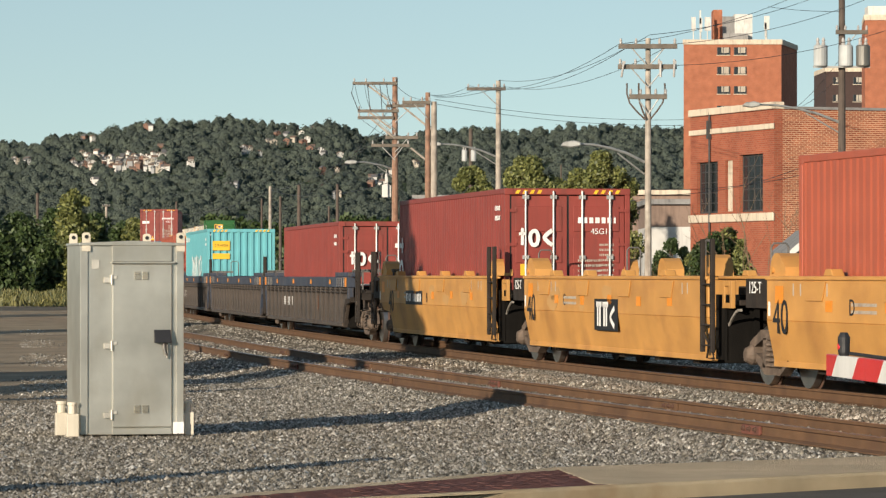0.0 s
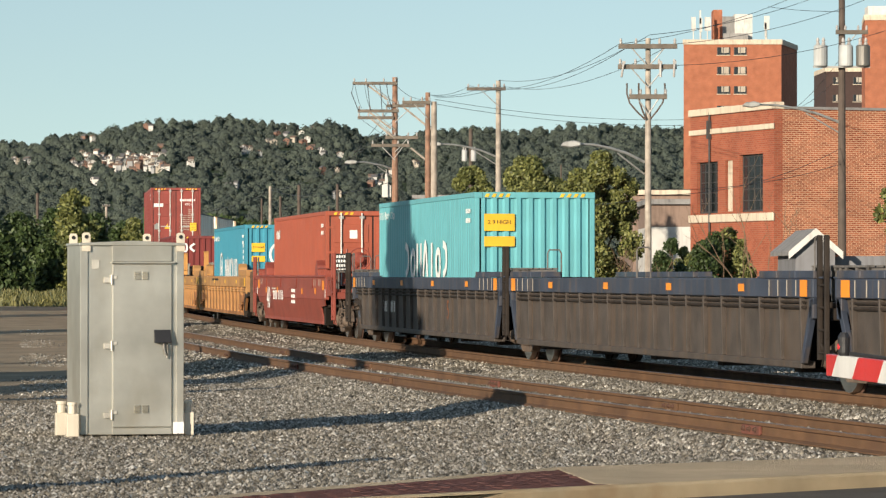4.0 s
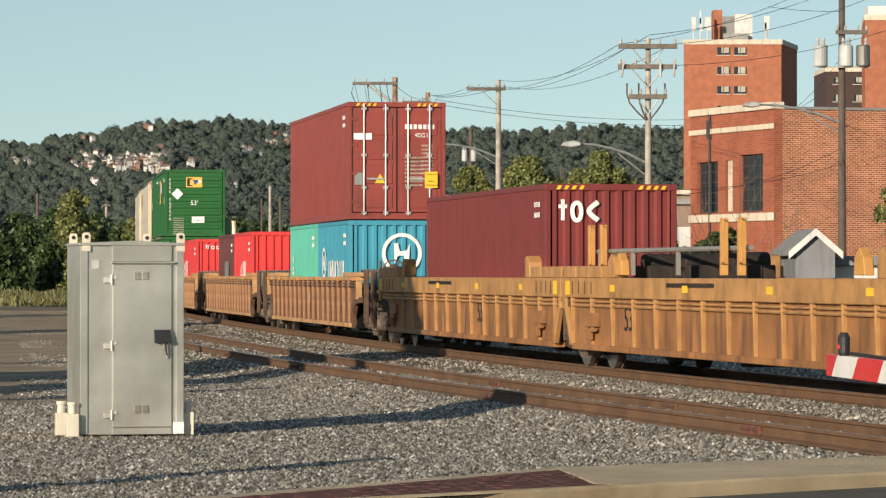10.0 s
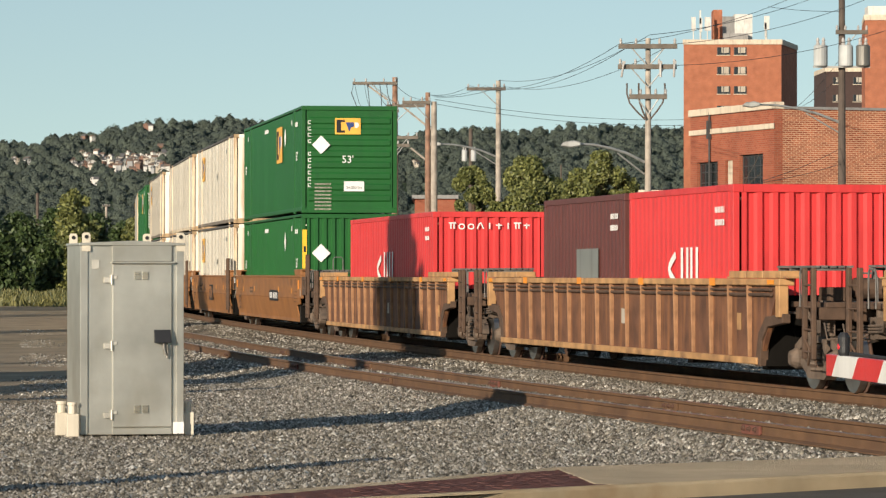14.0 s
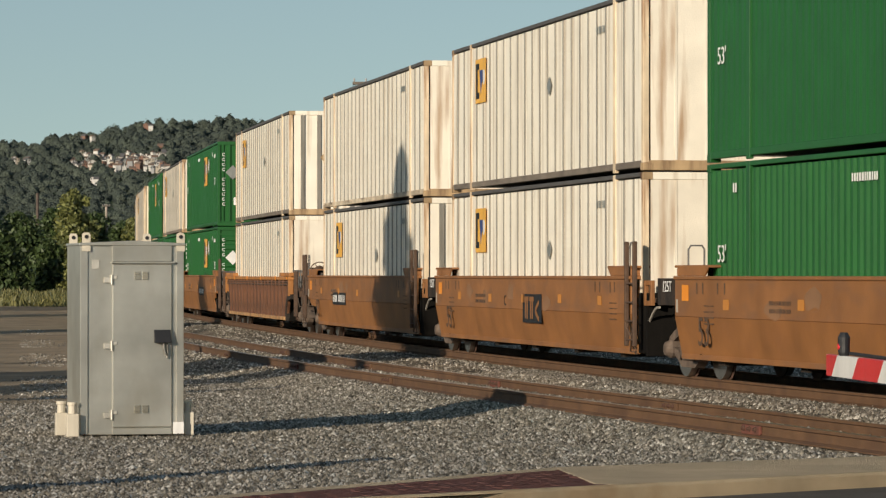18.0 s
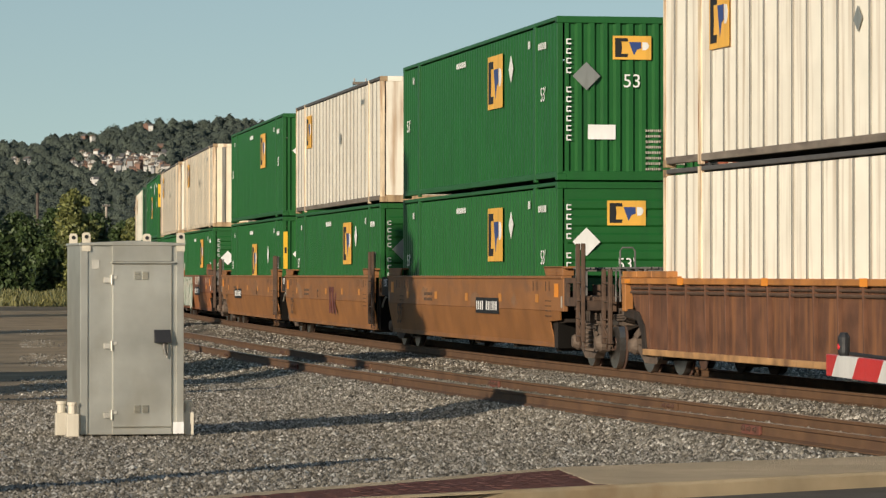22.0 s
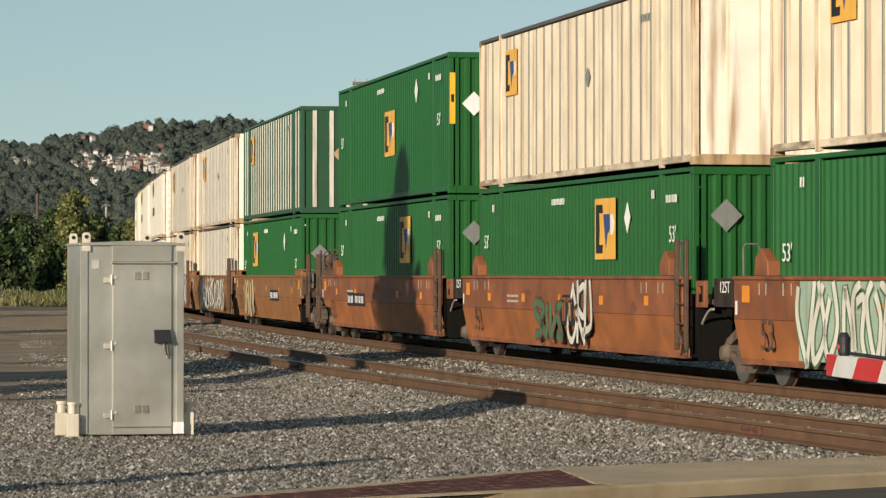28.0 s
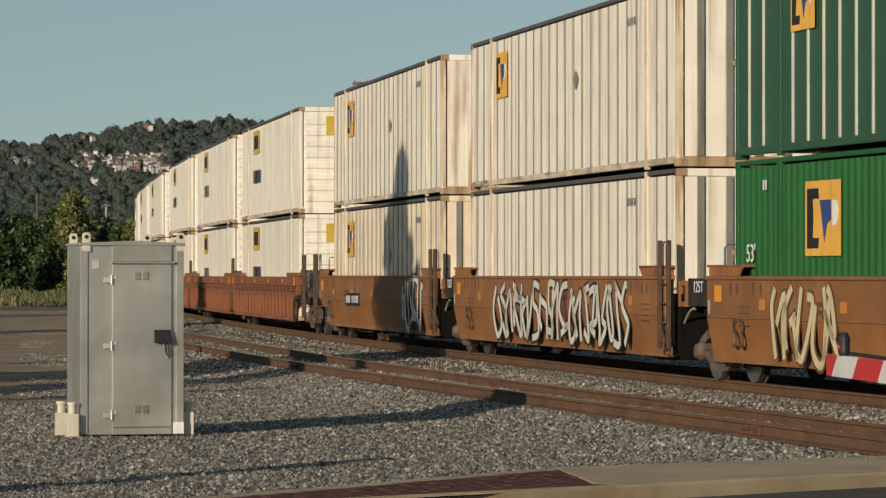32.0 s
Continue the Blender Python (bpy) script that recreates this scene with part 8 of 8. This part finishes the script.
def tower(name, px0, px1, top, depth, label, rows, side_px, wall, pairs):
    """A brick apartment tower facing the camera, with window pairs."""
    a, b = spot(px0, top, depth), spot(px1, top, depth)
    w, H = b.x - a.x, a.z + 1
    ang = math.degrees(math.atan2(0.12, 1))
    t = thing(name, label, "building", "apartment towers", at=pose(a.x, a.y, -1))
    dp = 14
    bm = bmesh.new()
    sk = side_px * depth / 6339.5
    prism(bm, ((0, 0), (w, 0), (w + sk, dp), (sk * 0.5, dp)), "z", 0, H)
    part("wall", bm, wall, t)
    bm = bmesh.new()
    prism(bm, ((-0.15, -0.15), (w + 0.15, -0.15), (w + sk + 0.15, dp), (sk * 0.5, dp)), "z", H + 0.003, H + 0.75)
    part("parapet", bm, LIMESTONE, t, "cream parapet")
    px_m = 6339.5 / depth
    for r_ in range(rows):
        z = H - (pairs[2] + r_ * pairs[3]) / px_m
        for xa, xb in pairs[0:2]:
            x0, x1 = (xa - px0) / px_m, (xb - px0) / px_m
            bm = bmesh.new()
            box(bm, x0, x1, -0.08, -0.003, z - 1.15, z)
            win = part("window", bm, PANE_DARK, t)
            bm = bmesh.new()
            box(bm, x0 - 0.08, x1 + 0.08, -0.14, -0.09, z - 1.25, z - 1.15)
            part("sill", bm, LIMESTONE, win)
            for k in (0.02, 0.5, 0.98):
                bm = bmesh.new()
                xm = x0 + (x1 - x0) * k
                box(bm, xm - 0.05, xm + 0.05, -0.12, -0.085, z - 1.15, z)
                part("mullion", bm, WINDOW_FRAME, win)
            bm = bmesh.new()
            xm = x0 + (x1 - x0) * 0.6
            box(bm, xm - 0.5, xm + 0.6, -0.1, -0.082, z - 0.85 - 0.2 * (r_ % 2), z - 0.02)
            part("blind", bm, HOUSE_WALLS[1], win)
    return t, w, H, px_m


t1, tw, tH, pm = tower("apartment_tower", 1210, 1383, 79, 540, "orange brick apartment tower with pairs of windows", 5, 44, BRICK_FAR, ((1269, 1292), (1299, 1321), 5, 34.5))
for x0, x1, h, m, nm in ((58, 74, 58, BRICK_FAR, "lift_house"), (74, 96, 46, ROOF_GREY, "lift_house"), (96, 128, 50, HOUSE_WALLS[0], "lift_house"), (74, 118, 14, ROOF_GREY, "roof_plant")):
    bm = bmesh.new()
    yy = 4 if nm == "roof_plant" else 6
    box(bm, x0 / pm, x1 / pm, yy, yy + 4, tH + 0.7, tH + 0.75 + h / pm)
    part(nm, bm, m, t1)
for x, h, wd in ((19, 50, 0.32), (32, 48, 0.22), (44, 50, 0.45), (31, 62, 0.12), (149, 52, 0.4), (147, 40, 0.15)):
    bm = bmesh.new()
    tube(bm, ((x / pm, 2, tH + 0.7), (x / pm, 2, tH + h / pm)), 0.09, 6)
    box(bm, x / pm - wd, x / pm + wd, 1.6, 1.85, tH + (h - 24) / pm, tH + h / pm)
    part("antenna", bm, HOUSE_WALLS[0], t1, "white panel antenna")
t2, tw, tH, pm = tower("apartment_tower", 1531, 1680, 36, 500, "orange brick apartment tower with a cream parapet", 3, 30, BRICK_FAR, ((1590, 1613), (1620, 1643), 5, 37))
bm = bmesh.new()
box(bm, 10 / pm, 60 / pm, 3, 7, tH + 0.7, tH + 2.2)
part("roof_plant", bm, HOUSE_WALLS[0], t2)
# this tower turns its shaded face; the shade is in the wall colour
SHADE_BRICK = paint("shaded_dark_brick", (0.06, 0.035, 0.03), 0.9)
t3, tw, tH, pm = tower("apartment_tower", 1462, 1534, 127, 600, "apartment tower with its shaded face coloured dark, pale window blinds", 4, -12, SHADE_BRICK, ((1474, 1492), (1510, 1528), 10, 31))

# ---- low buildings behind the line ----
def low_house(name, px0, px1, eave, depth, dp, label, lower, upper, roof, gable=False, split=0.5):
    a, b = spot(px0, eave, depth), spot(px1, eave, depth)
    w, H = b.x - a.x, a.z + 0.4
    t = thing(name, label, "building", at=pose(a.x, a.y, -0.4))
    bm = bmesh.new()
    box(bm, 0, w, 0, dp, 0, H * split)
    part("lower_wall", bm, lower, t)
    bm = bmesh.new()
    if gable:
        prism(bm, ((0, H * split + 0.002), (w, H * split + 0.002), (w, H), (w / 2, H + w * 0.45), (0, H)), "y", 0, dp)
    else:
        box(bm, 0, w, 0, dp, H * split + 0.002, H)
    part("upper_wall", bm, upper, t)
    bm = bmesh.new()
    if gable:
        prism(bm, ((-0.2, H - 0.1), (w / 2, H + w * 0.45 + 0.03), (w + 0.2, H - 0.1), (w + 0.2, H + 0.02), (w / 2, H + w * 0.45 + 0.15), (-0.2, H + 0.02)), "y", -0.15, dp + 0.2)
    else:
        box(bm, -0.2, w + 0.2, -0.25, dp + 0.2, H + 0.002, H + 0.25)
    part("roof", bm, roof, t)
    return t, w, H


SIDING_GREY = paint("grey_siding", (0.2, 0.2, 0.21), 0.8)
TAN_WALL = paint("tan_wall", (0.26, 0.18, 0.14), 0.85)
low_house("low_building", 1150, 1240, 362, 168, 10, "low building with tan upper and white lower wall", HOUSE_WALLS[0], TAN_WALL, ROOF_GREY, split=0.8)
low_house("low_building", 1120, 1222, 345, 190, 14, "flat-roofed tan brick building behind the trees", TAN_WALL, TAN_WALL, LIMESTONE)
low_house("low_building", 734, 806, 352, 240, 14, "flat-roofed brown brick building", TAN_WALL, BRICK, ROOF_GREY)
sh, w, H = low_house("shed", 1408, 1478, 446, 96, 5, "small grey gabled shed with white trim", SIDING_GREY, SIDING_GREY, ROOF_GREY, True)
for sgn in (-1, 1):
    bm = bmesh.new()
    x0, x1 = w / 2, w / 2 + sgn * (w / 2 + 0.2)
    prism(bm, ((x0, H + w * 0.45 + 0.16), (x1, H + 0.0), (x1, H - 0.2), (x0, H + w * 0.45 - 0.04)), "y", -0.2, -0.155)
    part("gable_trim", bm, HOUSE_WALLS[0], sh, "white gable trim")
low_house("shed", 1478, 1600, 470, 97, 4, "long grey shed roof beside a gabled shed", HOUSE_WALLS[0], HOUSE_WALLS[0], SIDING_GREY)
# parked box truck
TRUCK_WHITE = paint("truck_white", (0.7, 0.7, 0.68), 0.4)
a = spot(742, 404, 128)
tk = thing("box_truck", "white parked box truck behind the railway", "truck", at=pose(a.x, a.y, -0.38))
sc = 128 / 6339.5
bm = bmesh.new()
box(bm, 0, 70 * sc, 0, 2.3, 0.9, a.z + 0.38)
part("cargo_box", bm, TRUCK_WHITE, tk, bevel=0.03)
bm = bmesh.new()
prism(bm, ((1.42, 0.5), (3.0, 0.5), (3.0, 1.3), (2.2, 1.45), (1.9, 2.1), (1.42, 2.1)), "y", 0.2, 2.1)
part("cab", bm, TRUCK_WHITE, tk, bevel=0.04)
for x in (0.35, 2.5):
    for y in (0.15, 2.0):
        bm = bmesh.new()
        lathe(bm, ((0.1, -0.13), (0.36, -0.12), (0.4, 0), (0.36, 0.12), (0.1, 0.13)), (x, y, 0.4), "y", 16)
        part("wheel", bm, RUBBER, tk)

# ---- poles, lamps and wires ----
POLE_BROWN = paint("brown_wood_pole", (0.235, 0.13, 0.085), 0.85, var=0.4, scale=4, dirt=(0.36, 0.28, 0.22), dirty=0.4, streak=(8, 8, 0.5))
POLE_GREY = paint("grey_wood_pole", (0.37, 0.32, 0.265), 0.85, var=0.3, scale=4, dirt=(0.16, 0.12, 0.1), dirty=0.4, streak=(8, 8, 0.5))
POLE_DARK = paint("dark_wood_pole", (0.1, 0.075, 0.06), 0.85, var=0.2, scale=3)
POLE_ARM = paint("grey_crossarm", (0.15, 0.125, 0.1), 0.85, var=0.25, scale=3)
METAL_GREY = paint("galvanised_metal", (0.42, 0.42, 0.4), 0.5, 0.4)
INSULATOR = paint("grey_insulator", (0.4, 0.38, 0.36), 0.4)
WIRE = paint("dark_cable", (0.03, 0.03, 0.035), 0.6, bump=0)
TRANSFORMER = paint("pale_transformer", (0.42, 0.43, 0.42), 0.45, dirty=0.2)


def pole(px, top, depth, thick, mat, label, arms=(), lean=0.0):
    """A utility pole; arms: (y, x from, x to) in sight-line units at its depth."""
    k = depth / 6339.5
    p = spot(px, top, depth)
    t = thing("utility_pole", label, "utility pole", "utility poles", at=pose(p.x, p.y, -0.4))
    H = p.z + 0.4
    bm = bmesh.new()
    tube(bm, [(lean * (1 - f) * H, 0, H * f) for f in (0, 0.25, 0.5, 0.75, 1)], thick * k * 0.62, 12, thick * k * 0.42)
    part("pole", bm, mat, t)
    for j, (y, xa, xb) in enumerate(arms):
        z = H - (y - top) * k
        bm = bmesh.new()
        box(bm, (xa - px) * k, (xb - px) * k, -0.24, -0.13, z - 0.07, z + 0.07)
        arm = part("crossarm", bm, POLE_ARM, t, bevel=0.01)
        for s in (-1, 1):
            end = ((xb if s > 0 else xa) - px) * k
            if abs(end) > 0.5:
                bm = bmesh.new()
                tube(bm, ((0.55 * end, -0.18, z - 0.05), (0.0, -0.2, z - 0.35 - abs(end) * 0.3)), 0.022, 6)
                part("brace", bm, METAL_GREY, t)
        for f in (0.04, 0.3, 0.7, 0.96):
            bm = bmesh.new()
            x = ((xa + (xb - xa) * f) - px) * k
            lathe(bm, ((0.025, 0.0), (0.045, 0.03), (0.035, 0.07), (0.045, 0.1), (0.02, 0.16)), (x, -0.18, z + 0.072), "z", 8)
            part("insulator", bm, INSULATOR, arm)
    return t, p, H, k


def lamp_arm(px0, py0, px1, py1, depth, parent_pole, p, H, k, top):
    """A street lamp on a curved arm from the pole (px1, py1) to the head (px0, py0)."""
    q0, q1 = spot(px0, py0, depth - 1.0), spot(px1, py1, depth)
    base = Vector((p.x, p.y, -0.4))
    a, b = q1 - base, q0 - base
    mid = (a + b) / 2 + Vector((0, 0, (b.z - a.z) * 0.28))
    bm = bmesh.new()
    tube(bm, (a, a.lerp(mid, 0.5) + Vector((0, 0, 0.05)), mid, mid.lerp(b, 0.5) + Vector((0, 0, 0.04)), b), 0.045, 8, 0.035)
    tube(bm, (a + Vector((0, 0, -0.35)), a.lerp(mid, 0.8) + Vector((0, 0, -0.06))), 0.025, 6)
    arm = part("lamp_arm", bm, METAL_GREY, parent_pole)
    s = -1 if px0 < px1 else 1
    bm = bmesh.new()
    prism(bm, ((b.x - s * 0.1, b.z - 0.06), (b.x + s * 0.2, b.z - 0.11), (b.x + s * 0.5, b.z - 0.06), (b.x + s * 0.4, b.z + 0.06), (b.x + s * 0.1, b.z + 0.1), (b.x - s * 0.1, b.z + 0.05)), "y", b.y - 0.14, b.y + 0.14)
    part("lamp_head", bm, METAL_GREY, arm, "grey lamp head", 0.03)


def can(t, x, z, r_, h, mat=None):
    bm = bmesh.new()
    lathe(bm, ((r_ * 0.9, 0), (r_, 0.04), (r_, h - 0.05), (r_ * 0.85, h)), (x, -0.25, z), "z", 16)
    tr = part("transformer", bm, mat or TRANSFORMER, t, "pale grey transformer can")
    bm = bmesh.new()
    for dx in (-0.4, 0.4):
        lathe(bm, ((0.05, 0), (0.07, 0.05), (0.04, 0.1), (0.06, 0.15), (0.03, 0.25)), (x + dx * r_, -0.25, z + h), "z", 8)
    part("bushing", bm, INSULATOR, tr)


WOOD_L = "weathered wooden utility pole with crossarms and wires"
A = pole(699, 137, 165, 11, POLE_BROWN, WOOD_L, ((148, 624, 703), (197, 633, 706), (209, 633, 697), (188, 684, 752), (244, 682, 740), (258, 657, 725)))
for xa, ya, xb, yb in ((649, 150, 686, 177), (654, 199, 692, 228), (657, 211, 698, 245), (714, 190, 769, 234), (727, 262, 756, 285)):
    q = [Vector(spot(a_, b_, 164.8)) - Vector((A[1].x, A[1].y, -0.4)) for a_, b_ in ((xa, ya), (xb, yb))]
    bm = bmesh.new()
    tube(bm, q, 0.05, 6)
    part("brace", bm, POLE_GREY, A[0])
for xa, xb in ((626, 634), (650, 655), (672, 676), (684, 694)):  # jumper wires between the arms
    q = [Vector(spot(a_, b_, 164.7)) - Vector((A[1].x, A[1].y, -0.4)) for a_, b_ in ((xa, 148), (xa - 4 if xa < 640 else xa + 2, 165), (xb, 195))]
    bm = bmesh.new()
    tube(bm, q, 0.018, 5)
    part("jumper_wire", bm, WIRE, A[0])
lamp_arm(628, 287, 694, 300, 165, *A, 140)
B1 = pole(757, 164, 150, 10, POLE_BROWN, WOOD_L, ((182, 712, 762),))
B2 = pole(768, 180, 150, 12, POLE_GREY, "weathered brown wooden utility pole with conduits")
C = pole(882, 143, 160, 10, POLE_GREY, WOOD_L, ((158, 826, 895),))
lamp_arm(777, 255, 879, 278, 160, *C, 143)
D = pole(1147, 68, 105, 11, POLE_GREY, WOOD_L, ((83, 1094, 1198), (119, 1093, 1197), (172, 1113, 1180)))
lamp_arm(1022, 255, 1140, 287, 105, *D, 63)
k = D[3]
for xa, xe in ((-38, -6), (-17, -4), (29, 3)):  # conduit loops below the arms
    bm = bmesh.new()
    z1 = D[2] - (148 - 68) * k
    tube(bm, [((xe + (xa - xe) * c) * k, -0.15, z1 - dz * k) for c, dz in ((1.0, 0), (1.0, 18), (0.85, 35), (0.45, 50), (0.0, 64))], 0.028, 6)
    part("conduit", bm, POLE_DARK, D[0])
for xa, tilt in ((-44, 8), (21, 0), (46, 3)):  # fuse cutouts hanging from the second arm
    bm = bmesh.new()
    z1 = D[2] - (113 - 68) * k
    tube(bm, ((xa * k, -0.3, z1), ((xa - tilt * 0.5) * k, -0.32, z1 - 25 * k)), 0.035, 8)
    box(bm, xa * k - 0.05, xa * k + 0.05, -0.34, -0.24, z1 - 0.02, z1 + 0.06)
    part("fuse_cutout", bm, INSULATOR, D[0])
E_ = pole(1490, -40, 120, 13, POLE_DARK, "dark wooden utility pole with three transformer cans", ((58, 1478, 1535),))
kz = lambda py: E_[2] - (py + 40) * E_[3]
for dx, m in ((-39, None), (6, None), (36, METAL_DULL)):
    can(E_[0], dx * E_[3], kz(119), 12.5 * E_[3], 38 * E_[3], m)
bm = bmesh.new()
box(bm, -52 * E_[3], 48 * E_[3], -0.32, -0.2, kz(121), kz(118))
part("transformer_rack", bm, METAL_GREY, E_[0])
lamp_arm(1340, 185, 1484, 216, 120, *E_, -40)
F_ = pole(833, 228, 260, 8, POLE_DARK, "dark wooden utility pole with two transformer cans", ())
for dx in (-11, 5):
    can(F_[0], dx * F_[3], F_[2] - (286 - 228) * F_[3], 5 * F_[3], 20 * F_[3])
for px, top, d, th in ((478, 330, 330, 6), (463, 352, 380, 4), (529, 328, 330, 7), (597, 326, 360, 6), (582, 365, 420, 4), (496, 348, 400, 5), (312, 357, 420, 4), (188, 362, 430, 5), (66, 342, 460, 6), (993, 292, 420, 3)):
    pole(px, top, d, th, POLE_GREY if px in (478, 188) else POLE_DARK, "slim wooden utility pole far behind the train", ((top + 3, px - 7, px + 7),) if px == 188 else ())


def wire(a, b, sag, group="wires"):
    bm = bmesh.new()
    pts = []
    for i in range(15):
        f = i / 14
        p = Vector(a).lerp(Vector(b), f)
        p.z -= sag * 2.2 * f * (1 - f)
        pts.append(p)
    tube(bm, pts, 0.0085 * max(1.0, pts[7].y / 140), 5)
    ob = new("overhead_wire", mesh_of(bm, WIRE, "overhead_wire"))
    tagged(ob, "thin dark overhead cable strung between poles", "cable", "overhead wires")


W = lambda px, py, d: tuple(spot(px, py, d))
for a, b, sag in (
        (W(1096, 78, 105), W(832, 152, 160), 1.1), (W(1120, 78, 105), W(858, 152, 160), 1.1), (W(1190, 78, 105), W(888, 152, 160), 1.1), (W(1150, 62, 105), W(882, 142, 160), 0.9),
        (W(1098, 78, 105), W(1500, -52, 118), 0.7), (W(1150, 62, 105), W(1570, -60, 118), 0.7), (W(1196, 78, 105), W(1620, -40, 116), 0.7), (W(1196, 116, 105), W(1640, 30, 116), 0.6),
        (W(832, 152, 160), W(757, 168, 150), 0.3), (W(858, 152, 160), W(765, 170, 150), 0.3), (W(888, 152, 160), W(770, 172, 150), 0.3),
        (W(770, 176, 150), W(1210, 212, 170), 0.5), (W(770, 184, 150), W(1210, 222, 170), 0.5), (W(722, 182, 150), W(760, 170, 150), 0.1),
        (W(700, 150, 165), W(757, 176, 150), 0.4), (W(628, 150, 165), W(640, 192, 165), 0.25), (W(645, 150, 165), W(655, 192, 165), 0.3), (W(662, 150, 165), W(690, 192, 165), 0.3),
        (W(690, 192, 165), W(560, 330, 300), 0.8), (W(706, 205, 165), W(500, 372, 330), 0.8), (W(640, 262, 165), W(480, 335, 330), 1.0),
        (W(640, 212, 165), W(712, 258, 165), 0.1), (W(712, 205, 165), W(655, 258, 165), 0.1),
        (W(188, 364, 430), W(478, 340, 330), 3.0), (W(478, 336, 330), W(700, 320, 165), 1.2),
        (W(1146, 335, 105), W(1490, 290, 120), 0.5), (W(1146, 345, 105), W(1490, 262, 120), 0.8), (W(1146, 352, 105), W(882, 350, 160), 0.5),
        (W(1490, 100, 120), W(1410, 190, 130), 0.2), (W(1490, 130, 120), W(1420, 188, 130), 0.2), (W(1360, 12, 118), W(1490, 20, 120), 0.1)):
    wire(a, b, sag)



def motions():
    for ob, centre, half, local in MOVERS:
        walk(ob, [(float(t), unit_pose(centre, half, float(t)) @ local) for t in range(33)])


motions()
